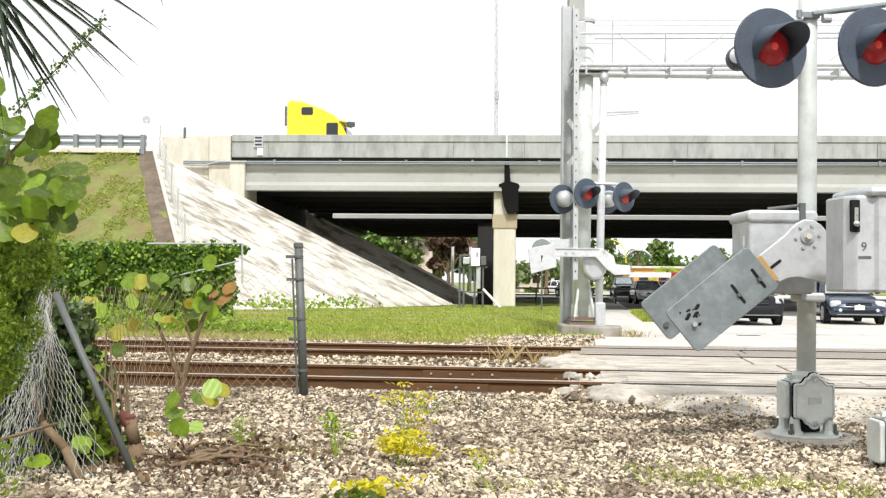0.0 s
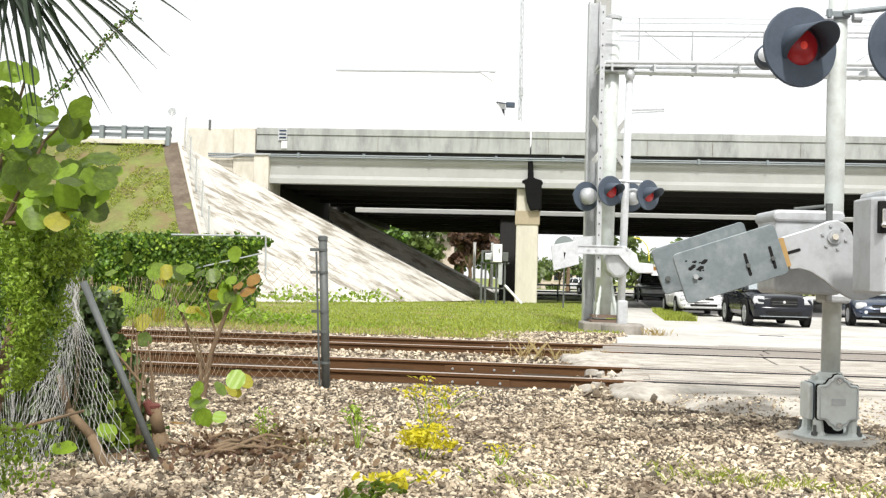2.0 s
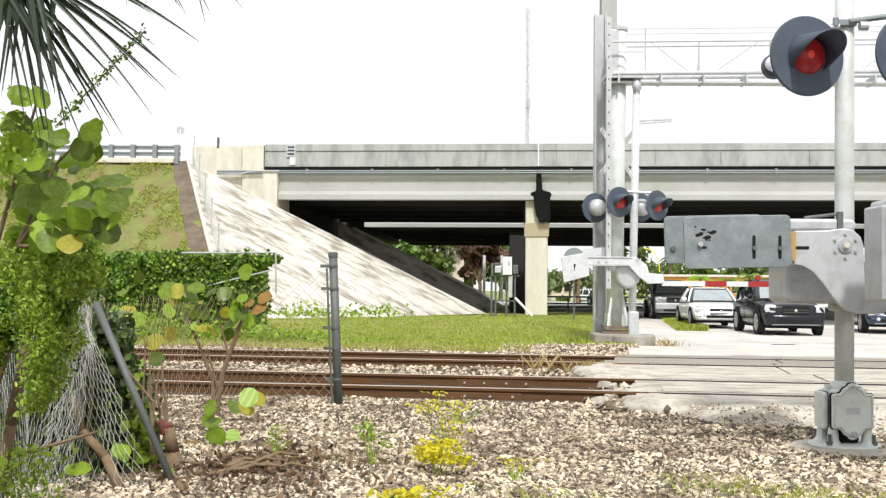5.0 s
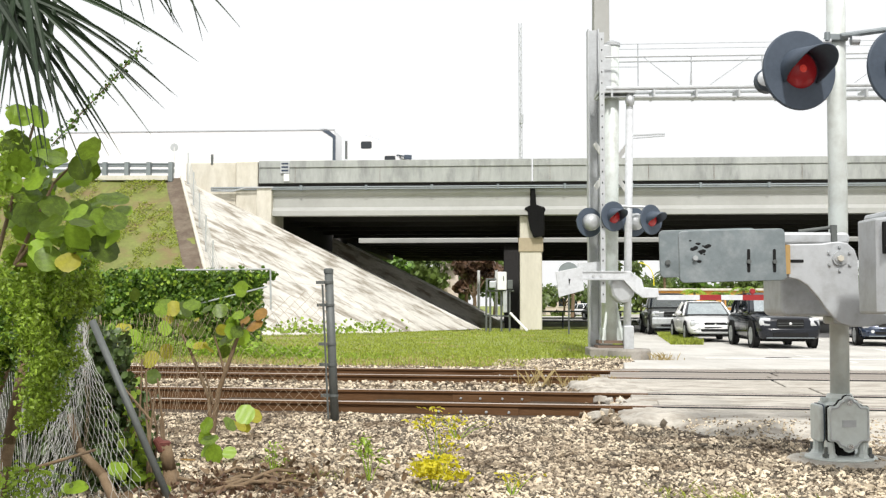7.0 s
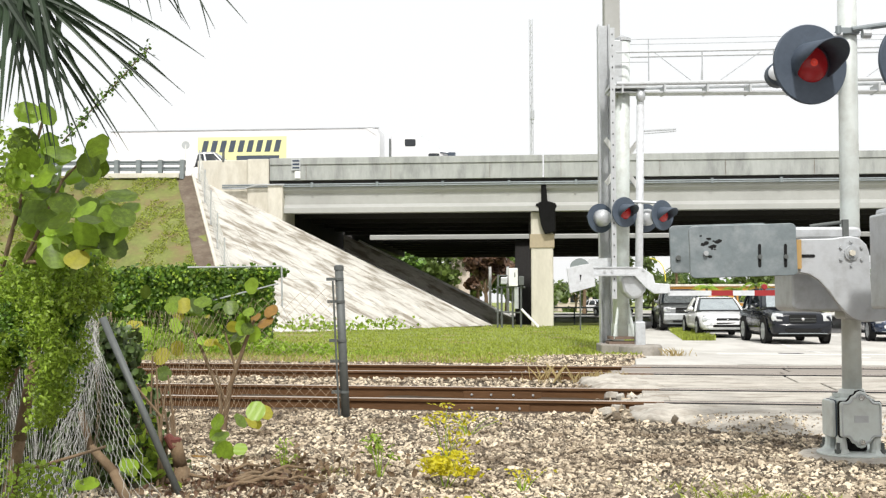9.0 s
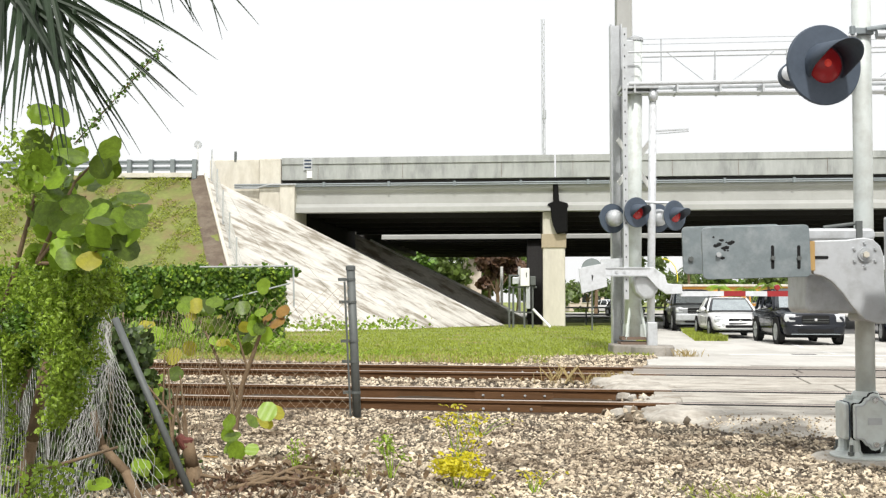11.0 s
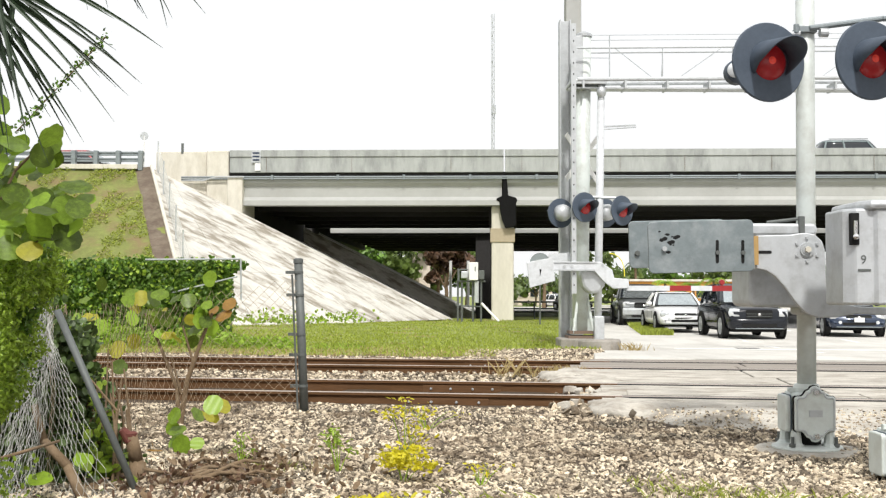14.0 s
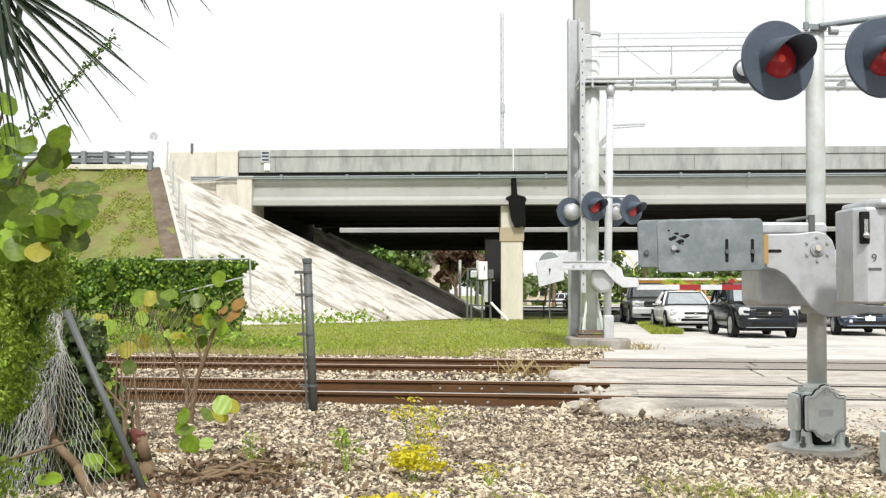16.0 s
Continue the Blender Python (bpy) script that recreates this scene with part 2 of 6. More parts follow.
def shape(*makers):
    bm = bmesh.new()
    for f in makers:
        f(bm)
    return bm

def box(x0, y0, z0, x1, y1, z1, turn=0.0):
    def f(bm):
        c = Vector(((x0 + x1) / 2, (y0 + y1) / 2, (z0 + z1) / 2))
        m = Matrix.Translation(c) @ Matrix.Rotation(radians(turn), 4, "Z") @ Matrix.Diagonal((abs(x1 - x0), abs(y1 - y0), abs(z1 - z0), 1))
        bmesh.ops.create_cube(bm, size=1, matrix=m)
    return f

def rod(p, q, r0, r1=None, sides=12, caps=True):
    def f(bm):
        a, b = Vector(p), Vector(q)
        turn = (b - a).to_track_quat("Z", "Y").to_matrix().to_4x4()
        bmesh.ops.create_cone(bm, cap_ends=caps, segments=sides, radius1=r0, radius2=r0 if r1 is None else r1, depth=(b - a).length,
                              matrix=Matrix.Translation((a + b) / 2) @ turn)
    return f

def tube(points, r, sides=6):
    def f(bm):
        for a, b in zip(points, points[1:]):
            rod(a, b, r, sides=sides)(bm)
    return f

def ball(c, r, squash=(1, 1, 1), sub=2):
    def f(bm):
        bmesh.ops.create_icosphere(bm, subdivisions=sub, radius=r, matrix=Matrix.Translation(c) @ Matrix.Diagonal((*squash, 1)))
    return f

def slab(outline, y0, y1):
    """An outline in x and z, given depth from y0 to y1."""
    def f(bm):
        a = [bm.verts.new((x, y0, z)) for x, z in outline]
        b = [bm.verts.new((x, y1, z)) for x, z in outline]
        fs = [bm.faces.new(a), bm.faces.new(b[::-1])]
        for i in range(len(a)):
            j = (i + 1) % len(a)
            fs.append(bm.faces.new((a[j], a[i], b[i], b[j])))
        bmesh.ops.recalc_face_normals(bm, faces=fs)
    return f

def flat(outline, z0, z1):
    """An outline in x and y, given height from z0 to z1."""
    def f(bm):
        a = [bm.verts.new((x, y, z0)) for x, y in outline]
        b = [bm.verts.new((x, y, z1)) for x, y in outline]
        fs = [bm.faces.new(a[::-1]), bm.faces.new(b)]
        for i in range(len(a)):
            j = (i + 1) % len(a)
            fs.append(bm.faces.new((a[i], a[j], b[j], b[i])))
        bmesh.ops.recalc_face_normals(bm, faces=fs)
    return f

def lathe(profile, c, axis="Z", sides=24):
    """A turned body: radii along an axis."""
    turn = {"Z": Matrix.Identity(4), "Y": Matrix.Rotation(radians(-90), 4, "X"), "X": Matrix.Rotation(radians(90), 4, "Y")}[axis]
    def f(bm):
        rings = []
        for r, h in profile:
            rings.append([bm.verts.new(Vector(c) + turn @ Vector((r * math.cos(2 * math.pi * i / sides), r * math.sin(2 * math.pi * i / sides), h))) for i in range(sides)])
        fs = []
        for p, q in zip(rings, rings[1:]):
            for i in range(sides):
                j = (i + 1) % sides
                fs.append(bm.faces.new((p[i], p[j], q[j], q[i])))
        for ring in (rings[0][::-1], rings[-1]):
            fs.append(bm.faces.new(ring))
        bmesh.ops.recalc_face_normals(bm, faces=fs)
    return f

def raw(name, verts, faces, material, parent=None, label="", kind="", smooth=False):
    me = bpy.data.meshes.new(name)
    me.from_pydata(verts, [], faces)
    if smooth:
        me.polygons.foreach_set("use_smooth", [True] * len(me.polygons))
    ob = new(name, me)
    me.materials.append(material)
    if parent is not None:
        ob.parent = parent
    return tagged(ob, label, kind=kind)

TURN = Matrix.Rotation(radians(-8), 4, "Z")      # the railway and the road run turned by 8 degrees
CO, SI = math.cos(radians(8)), math.sin(radians(8))
def along(a, b):
    """World x, y of a place a along the rails and b across them."""
    return a * CO + b * SI, -a * SI + b * CO
def across(x, y):
    return x * CO - y * SI, x * SI + y * CO

# ---- ground, road, railway ----
def road_z(b):
    return -0.25 * min(1.0, max(0.0, (b - 19.0) / 10.0))

def ground_z(x, y):
    a, b = across(x, y)
    z = -0.16 - 0.012 * max(0.0, 8.6 - max(b, 0.0)) + 0.03 * noise.noise((x * 0.9, y * 0.9, 0.3)) + 0.012 * noise.noise((x * 4, y * 4, 0))
    if b > 9.4:
        k = min(1.0, (b - 9.4) / 1.2)
        z = z * (1 - k) + k * (-0.115 + 0.012 * noise.noise((x * 3, y * 3, 2)))
    if 11.28 < b < 12.72 or 15.69 < b < 17.1:
        z = -0.168
    if b > 17.6:
        k = min(1.0, (b - 17.6) / 2.5)
        z = z * (1 - k) + k * (-0.04 + 0.035 * noise.noise((x * 0.5, y * 0.5, 5)))
    if 9.6 < b <= 19 and a > 0.1:
        z = min(z, -0.1)
    if b > 19 and a > 0.3:
        z = min(z, road_z(b) - 0.12)
    if b > 50:
        z = min(z, -0.4)
    return z

def steps(*spans):
    out = []
    for lo, hi, n in spans:
        out += [lo + (hi - lo) * i / n for i in range(n)]
    return out + [spans[-1][1]]

xs = steps((-900, -60, 8), (-60, -16, 22), (-16, 8, 120), (8, 60, 20), (60, 900, 8))
ys = steps((-200, 0, 6), (0, 4, 8), (4, 12, 80), (12, 40, 112), (40, 100, 24), (100, 2500, 12))
gv = [(x, y, ground_z(x, y)) for y in ys for x in xs]
nx = len(xs)
gf = [(j * nx + i, j * nx + i + 1, (j + 1) * nx + i + 1, (j + 1) * nx + i) for j in range(len(ys) - 1) for i in range(nx - 1)]
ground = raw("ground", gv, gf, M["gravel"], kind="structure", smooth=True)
tagged(ground, "pale limestone ballast giving way to green grass", "ground")
for mm in (M["grass"], M["dirt"]):
    ground.data.materials.append(mm)
for p in ground.data.polygons:
    a, b = across(*p.center[:2])
    wob = 0.35 * noise.noise((p.center[0] * 0.8, p.center[1] * 0.8, 9))
    if b > 19.3 + wob and not (a > -1.5 and b < 21.3 + wob):
        p.material_index = 1
    elif b > 18.6 + wob and a < -2:
        p.material_index = 2

# road: sloping slab from the crossing to beyond the bridges
def strip(a0, a1, bs, lift, thick=0.1):
    """A slab that follows the road's fall."""
    def f(bm):
        rows = []
        for b in bs:
            z = road_z(b) + lift
            rows.append([bm.verts.new((*along(a, b), zz)) for a, zz in ((a0, z), (a1, z), (a1, z - thick), (a0, z - thick))])
        fs = []
        for p, q in zip(rows, rows[1:]):
            for i in range(4):
                j = (i + 1) % 4
                fs.append(bm.faces.new((p[i], p[j], q[j], q[i])))
        fs += [bm.faces.new(rows[0]), bm.faces.new(rows[-1][::-1])]
        bmesh.ops.recalc_face_normals(bm, faces=fs)
    return f

def apron_edge(bm):
    """Broken near edge of the concrete apron."""
    top, pts = [], []
    n = 46
    for i in range(n + 1):
        a = 0.15 + i * 0.34
        pts.append((a, 9.75 + 0.28 * noise.noise((a * 1.4, 3, 0)) + 0.12 * noise.noise((a * 5, 1, 0)) + (0.9 * max(0, 0.9 - a)) - 0.12 * min(a, 6)))
    near = [bm.verts.new((*along(a, b), -0.165)) for a, b in pts]
    mid = [bm.verts.new((*along(a, b + 0.5), -0.045)) for a, b in pts]
    far = [bm.verts.new((*along(a, 11.08), -0.012)) for a, b in pts]
    for i in range(n):
        bm.faces.new((near[i], near[i + 1], mid[i + 1], mid[i]))
        bm.faces.new((mid[i], mid[i + 1], far[i + 1], far[i]))

road = tagged(part("road", shape(strip(1.7, 16.5, (18.0, 19, 21, 23, 25, 27, 29, 34, 40, 46, 60, 90, 160), 0.0)), M["road"], kind="structure"), "sun-bleached grey road running under the bridge", "road")
# Darker sheet over the road; the bridges' shade is in its colour.
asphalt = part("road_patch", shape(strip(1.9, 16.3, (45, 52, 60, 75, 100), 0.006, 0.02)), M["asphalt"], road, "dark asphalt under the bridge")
for a0, a1 in ((4.35, 4.47), (7.35, 7.47)):
    for k in range(9):
        part("lane_line", shape(strip(a0, a1, (21.5 + k * 5, 23.5 + k * 5), 0.005, 0.01)), M["white"], road)
part("stop_line", shape(strip(1.9, 8.9, (24.2, 24.65), 0.005, 0.01)), M["white"], road)
part("patch_cover", shape(strip(3.3, 3.8, (25.0, 25.5), 0.007, 0.02)), M["hole"], road, "dark metal utility cover")
crossing = tagged(new("crossing_surface"), "worn concrete and timber crossing panels between rusty rails", "crossing", kind="structure")
part("apron", shape(apron_edge), M["apron"], crossing, "cracked tan concrete apron", smooth=True)
for b0, b1, mm in ((11.32, 12.0, "apron"), (12.03, 12.68, "apron"), (12.95, 14.2, "apron"), (14.22, 15.45, "apron"), (15.74, 16.35, "timber"), (16.38, 17.04, "timber"), (17.32, 17.9, "timber")):
    for k in range(7):
        a0 = {11.32: 0.42, 12.03: 0.15, 12.95: -0.05, 14.22: -0.3, 15.74: -0.25, 16.38: -0.1, 17.32: 0.05}[b0] + k * 2.4
        part("crossing_panel", shape(lambda bm, a0=a0, b0=b0, b1=b1: box(a0, b0, -0.12, a0 + 2.37, b1, -0.012 + 0.006 * noise.noise((b0 * 3, a0, 1)))(bm)), M[mm], crossing, bevel=0.012, m=TURN)
for k in range(34):
    r = random.Random(500 + k)
    a, b, w = r.gauss(0.05, 0.22), r.choice((10.75, 11.6, 12.4, 13.2, 14.0, 14.9)) + r.gauss(0, 0.2), 0.035 + 0.07 * r.random() ** 2
    outline = [(w * (0.8 + 0.5 * r.random()) * math.cos(t * 1.05), w * 0.7 * (0.7 + 0.6 * r.random()) * math.sin(t * 1.05)) for t in range(6)]
    part("broken_slab", shape(flat(outline, -0.05, 0.03)), M["apron"], crossing, bevel=0.012, m=pose(*along(a, b), -0.085 + 0.03 * r.random(), r.gauss(0, 9), r.gauss(0, 9), r.uniform(0, 360)))
def mound(a, b, ra, rb, top):
    """Crumbled concrete heap at the end of the panels."""
    def f(bm):
        for v in bmesh.ops.create_icosphere(bm, subdivisions=4, radius=1.0)["verts"]:
            n = 1 + 0.22 * noise.noise(v.co * 2.1 + Vector((a, b, 0))) + 0.10 * noise.noise(v.co * 7) + 0.05 * noise.noise(v.co * 17)
            v.co = Vector((a + v.co.x * ra * n, b + v.co.y * rb * n, -0.16 + min(1.0, v.co.z * 1.25) * top * n))
    return f
for a, b, ra, rb, top in ((0.0, 13.55, 0.5, 0.62, 0.165), (-0.2, 14.75, 0.5, 0.62, 0.17), (0.36, 11.98, 0.42, 0.66, 0.14), (0.45, 10.75, 0.5, 0.5, 0.15)):
    part("crumbled_concrete", shape(mound(a, b, ra, rb, top)), M["apron"], crossing, "crumbled concrete at the panel ends", smooth=True, m=TURN)
# Black strips stand for the shade in the flangeway gaps.
for b in (11.19, 12.80, 15.60, 17.18):
    for sg in (-1, 1):
        part("flangeway", shape(box(0.35, b + sg * 0.042, -0.10, 17.0, b + sg * 0.115, -0.003)), M["rubber"], crossing, "dark rubber filler beside the rail", m=TURN)
sidewalk = tagged(part("pavement", shape(strip(0.12, 1.72, (17.95, 19, 20, 21, 23, 25, 27, 29, 32, 38, 46, 70), 0.006, 0.15)), M["road"], kind="structure", bevel=0.02), "pale concrete pavement beside the road", "pavement")

# rails
def rail_profile(bm, a0, a1, b):
    prof = ((-0.07, -0.172), (0.07, -0.172), (0.07, -0.16), (0.012, -0.142), (0.012, -0.042), (0.036, -0.03), (0.036, -0.004), (0.028, 0.0), (-0.028, 0.0), (-0.036, -0.004), (-0.036, -0.03), (-0.012, -0.042), (-0.012, -0.142), (-0.07, -0.16))
    p = [bm.verts.new((*along(a0, b + d), z)) for d, z in prof]
    q = [bm.verts.new((*along(a1, b + d), z)) for d, z in prof]
    for i in range(len(prof)):
        j = (i + 1) % len(prof)
        f = bm.faces.new((p[i], p[j], q[j], q[i]))
        f.material_index = 1 if i in (6, 7, 8) else 0
    bm.faces.new(p[::-1]); bm.faces.new(q)

def track(b0, b1, label):
    t = thing("railway_track", label, "railway track", "railway tracks", "structure")
    for b in (b0, b1):
        r = part("rail", shape(lambda bm, b=b: rail_profile(bm, -40, 30, b)), [M["rust"], M["railtop"]], t)
        for j, a in enumerate((-1.45, -13.3)):
            part("joint_bar", shape(lambda bm, a=a, b=b: box(a - 0.46, b - 0.034, -0.135, a + 0.46, b - 0.014, -0.05)(bm)), M["rust"], r, bevel=0.006, m=TURN)
            for k in range(4):
                da = (-0.36, -0.13, 0.13, 0.36)[k]
                part("bolt", shape(lambda bm, a=a, b=b, da=da: ball((a + da, b - 0.036, -0.09), 0.017, sub=1)(bm)), M["galv"], r, m=TURN)
    tie = None
    for k in range(52):
        a = -28 + k * 0.54
        part("tie", shape(lambda bm, a=a: box(a, b0 - 0.5, -0.30, a + 0.22, b1 + 0.5, -0.165 + 0.01 * random.random())(bm)), M["tie"], t, m=TURN)
    return t

track(11.19, 12.80, "rusty rails on ballast with bright worn heads")
track(15.60, 17.18, "rusty rails of the farther track in ballast")

# ---- embankment and bridges ----
bank = tagged(new("embankment"), "highway embankment of patchy turf and stained concrete paving", "embankment", kind="structure")
HIP_TOP, HIP_FOOT = Vector((-12.1, 47.0, 6.45)), Vector((-7.9, 36.2, -0.1))
def sheet(p00, p10, p11, p01, n, m, rough):
    def f(bm):
        g = []
        for j in range(m + 1):
            row = []
            for i in range(n + 1):
                u, v = i / n, j / m
                p = Vector(p00) * (1 - u) * (1 - v) + Vector(p10) * u * (1 - v) + Vector(p11) * u * v + Vector(p01) * (1 - u) * v
                p.z += rough * noise.noise(p * 0.7) * (0 < i < n or n == 1)
                row.append(bm.verts.new(p))
            g.append(row)
        for j in range(m):
            for i in range(n):
                bm.faces.new((g[j][i], g[j][i + 1], g[j + 1][i + 1], g[j + 1][i]))
    return f
part("turf_slope", shape(sheet((-70, 36.2, -0.1), HIP_FOOT, HIP_TOP, (-70, 47, 6.45), 60, 16, 0.16)), M["slope_grass"], bank, "patchy green and brown turf", smooth=True)
part("earth_strip", shape(sheet((-8.7, 36.15, -0.08), (-7.9, 36.15, -0.06), (-12.08, 46.95, 6.47), (-12.8, 46.95, 6.44), 8, 30, 0.16)), M["dirt"], bank, "bare brown earth beside the kerb", smooth=True)
part("bank_top", shape(flat([(-400, 47), (-12.15, 47), (-12.15, 49.2), (-9.6, 49.2), (-9.6, 100), (-400, 110)], 5.6, 6.35)), M["dirt"], bank)
# cast paving bays on the cone and under the bridges, laid bay by bay
bays = 5
for i in range(bays):
    for j in range(3):
        u0, u1, v0, v1 = i / bays, (i + 1) / bays - 0.0012, j / 3, (j + 1) / 3 - 0.0012
        def pt(u, v):
            foot = HIP_FOOT.lerp(Vector((0.87, 47.0, 0.0)), u)
            top = HIP_TOP.lerp(Vector((-8.04, 47.0, 4.45)), u)
            return foot.lerp(top, v)
        part("paving_bay", shape(sheet(pt(u0, v0), pt(u1, v0), pt(u1, v1), pt(u0, v1), 6, 6, 0.05)), M["riprap"], bank, smooth=True)
part("under_slope", shape(slab([(0.87, -0.05), (-12.1, 6.3), (-12.1, -0.5), (0.87, -0.5)], 47.0, 70.0)), M["riprap"], bank, "paved slope in the bridges' shade")
part("under_slope", shape(slab([(2.54, -0.05), (-9.4, 5.9), (-9.4, -0.5), (2.54, -0.5)], 64.5, 71.2)), M["riprap"], bank, "paved slope below the farther bridge")
# White rod stands for the sunlit strip on the farther slope's edge.
part("kerb", shape(tube([(2.5, 71.3, 0.05), (-9.4, 71.3, 6.0)], 0.09, 6)), M["white"], bank, "pale concrete kerb on the farther slope")
part("kerb", shape(tube([HIP_FOOT + Vector((0, 0, 0.08)), HIP_TOP + Vector((0, 0, 0.1))], 0.075, 8)), M["cream"], bank, "white concrete kerb along the slope's corner")
part("cap_strip", shape(box(-17.0, 46.55, 6.35, -12.6, 47.0, 6.56)), M["cream"], bank, "pale concrete strip under the guard rail", bevel=0.02)

BR = Matrix.Translation((0, 47, 0)) @ Matrix.Rotation(radians(-3.3), 4, "Z")
def bridge(y0, width, x0, x1, label, detailed):
    br = thing("highway_bridge", label, "bridge", "highway bridges", "", BR)
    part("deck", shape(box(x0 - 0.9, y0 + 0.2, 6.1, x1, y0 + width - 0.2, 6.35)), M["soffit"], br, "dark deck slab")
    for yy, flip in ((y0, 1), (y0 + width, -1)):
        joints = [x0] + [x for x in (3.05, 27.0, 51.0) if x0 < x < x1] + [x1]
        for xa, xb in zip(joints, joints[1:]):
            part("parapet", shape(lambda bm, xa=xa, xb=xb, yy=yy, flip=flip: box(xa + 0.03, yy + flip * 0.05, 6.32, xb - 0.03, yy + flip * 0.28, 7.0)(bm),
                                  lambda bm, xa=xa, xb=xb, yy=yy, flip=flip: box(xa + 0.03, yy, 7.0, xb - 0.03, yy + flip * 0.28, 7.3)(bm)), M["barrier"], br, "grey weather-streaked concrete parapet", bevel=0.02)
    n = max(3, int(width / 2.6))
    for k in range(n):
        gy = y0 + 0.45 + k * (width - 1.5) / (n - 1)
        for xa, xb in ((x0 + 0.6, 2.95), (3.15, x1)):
            # Inner girders get the shade colour; only the front one stays light.
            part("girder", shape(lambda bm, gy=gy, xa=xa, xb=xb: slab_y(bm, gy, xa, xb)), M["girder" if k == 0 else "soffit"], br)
    return br

def slab_y(bm, gy, xa, xb):
    """An I-girder along x at depth gy."""
    prof = ((-0.30, 4.9), (0.30, 4.9), (0.30, 5.12), (0.12, 5.28), (0.12, 5.75), (0.28, 5.88), (0.28, 6.1), (-0.28, 6.1), (-0.28, 5.88), (-0.12, 5.75), (-0.12, 5.28), (-0.30, 5.12))
    p = [bm.verts.new((xa, gy + d, z)) for d, z in prof]
    q = [bm.verts.new((xb, gy + d, z)) for d, z in prof]
    for i in range(len(prof)):
        j = (i + 1) % len(prof)
        bm.faces.new((p[i], p[j], q[j], q[i]))
    bm.faces.new(p[::-1]); bm.faces.new(q)

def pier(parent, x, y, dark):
    # dark: rear columns take the shade colour instead of pier concrete.
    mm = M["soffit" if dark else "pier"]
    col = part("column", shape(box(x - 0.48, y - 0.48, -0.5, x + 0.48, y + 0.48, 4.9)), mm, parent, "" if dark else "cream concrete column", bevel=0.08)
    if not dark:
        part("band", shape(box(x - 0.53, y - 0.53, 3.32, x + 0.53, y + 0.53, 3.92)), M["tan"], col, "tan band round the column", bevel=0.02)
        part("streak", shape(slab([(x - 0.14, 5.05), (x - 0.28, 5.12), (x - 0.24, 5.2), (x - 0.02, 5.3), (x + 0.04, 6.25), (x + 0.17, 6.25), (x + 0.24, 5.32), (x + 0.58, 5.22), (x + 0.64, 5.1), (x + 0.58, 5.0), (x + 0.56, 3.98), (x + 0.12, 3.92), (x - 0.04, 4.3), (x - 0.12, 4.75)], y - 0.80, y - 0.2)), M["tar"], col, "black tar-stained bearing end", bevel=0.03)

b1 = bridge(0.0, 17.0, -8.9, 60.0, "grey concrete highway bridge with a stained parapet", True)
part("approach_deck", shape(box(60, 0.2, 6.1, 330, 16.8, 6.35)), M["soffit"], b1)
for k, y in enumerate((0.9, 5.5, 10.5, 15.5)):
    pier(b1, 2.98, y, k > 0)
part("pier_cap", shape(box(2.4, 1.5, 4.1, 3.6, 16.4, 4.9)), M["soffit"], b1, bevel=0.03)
for x in [-8.9 + 1.9 + i * 2.86 for i in range(18)]:
    part("bracket", shape(box(x - 0.05, -0.02, 6.0, x + 0.05, 0.16, 6.22)), M["guard"], b1)
for za, r in ((6.13, 0.04), (6.05, 0.03)):
    part("conduit", shape(rod((-11.0, 0.06, za), (60, 0.06, za), r)), M["guard"], b1, "long grey conduit under the parapet")
part("name_plate", shape(box(-7.9, -0.03, 6.75, -7.5, -0.01, 7.28)), M["alum"], b1, "small blue-grey plate with plain bars")
for i in range(3):
    part("plate_bar", shape(box(-7.85, -0.045, 6.83 + i * 0.15, -7.55, -0.032, 6.9 + i * 0.15)), M["carblue"], b1)
part("plate_below", shape(box(-7.75, -0.03, 6.4, -7.5, -0.01, 6.72)), M["white"], b1, "white marker under the plate")
for k in range(13):
    x = -7.4 + k * 3.6 + 1.2 * random.random()
    part("panel_joint", shape(box(x, -0.003, 6.34, x + 0.012, 0.01, 7.0)), M["tie"], b1)
b2 = bridge(20.6, 29.0, -8.2, 60.0, "farther parallel concrete highway bridge", False)
part("end_block", shape(slab([(-8.45, 7.31), (-7.45, 7.31), (-7.2, 5.85), (-8.0, 6.15), (-8.45, 6.4)], 20.4, 20.59)), M["cream"], b2, "pale concrete end of the parapet", bevel=0.02)
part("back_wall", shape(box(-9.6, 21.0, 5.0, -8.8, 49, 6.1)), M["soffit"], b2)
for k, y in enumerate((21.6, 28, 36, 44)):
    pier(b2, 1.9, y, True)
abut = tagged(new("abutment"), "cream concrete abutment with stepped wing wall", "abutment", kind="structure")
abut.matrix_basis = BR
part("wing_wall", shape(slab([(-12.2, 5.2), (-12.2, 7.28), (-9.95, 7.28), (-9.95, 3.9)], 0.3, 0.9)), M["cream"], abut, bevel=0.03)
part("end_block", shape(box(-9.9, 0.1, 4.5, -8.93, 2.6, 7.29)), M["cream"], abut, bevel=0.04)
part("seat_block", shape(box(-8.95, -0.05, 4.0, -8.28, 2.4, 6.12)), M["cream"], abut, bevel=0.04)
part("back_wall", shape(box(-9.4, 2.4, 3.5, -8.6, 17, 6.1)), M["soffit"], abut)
part("bent_pipe", shape(tube([(-11.0, 0.1, 6.0), (-10.0, 0.0, 5.98), (-9.4, -0.1, 6.12), (-8.2, -0.1, 6.12)], 0.04)), M["galv"], abut, "bent grey pipe on the wall")

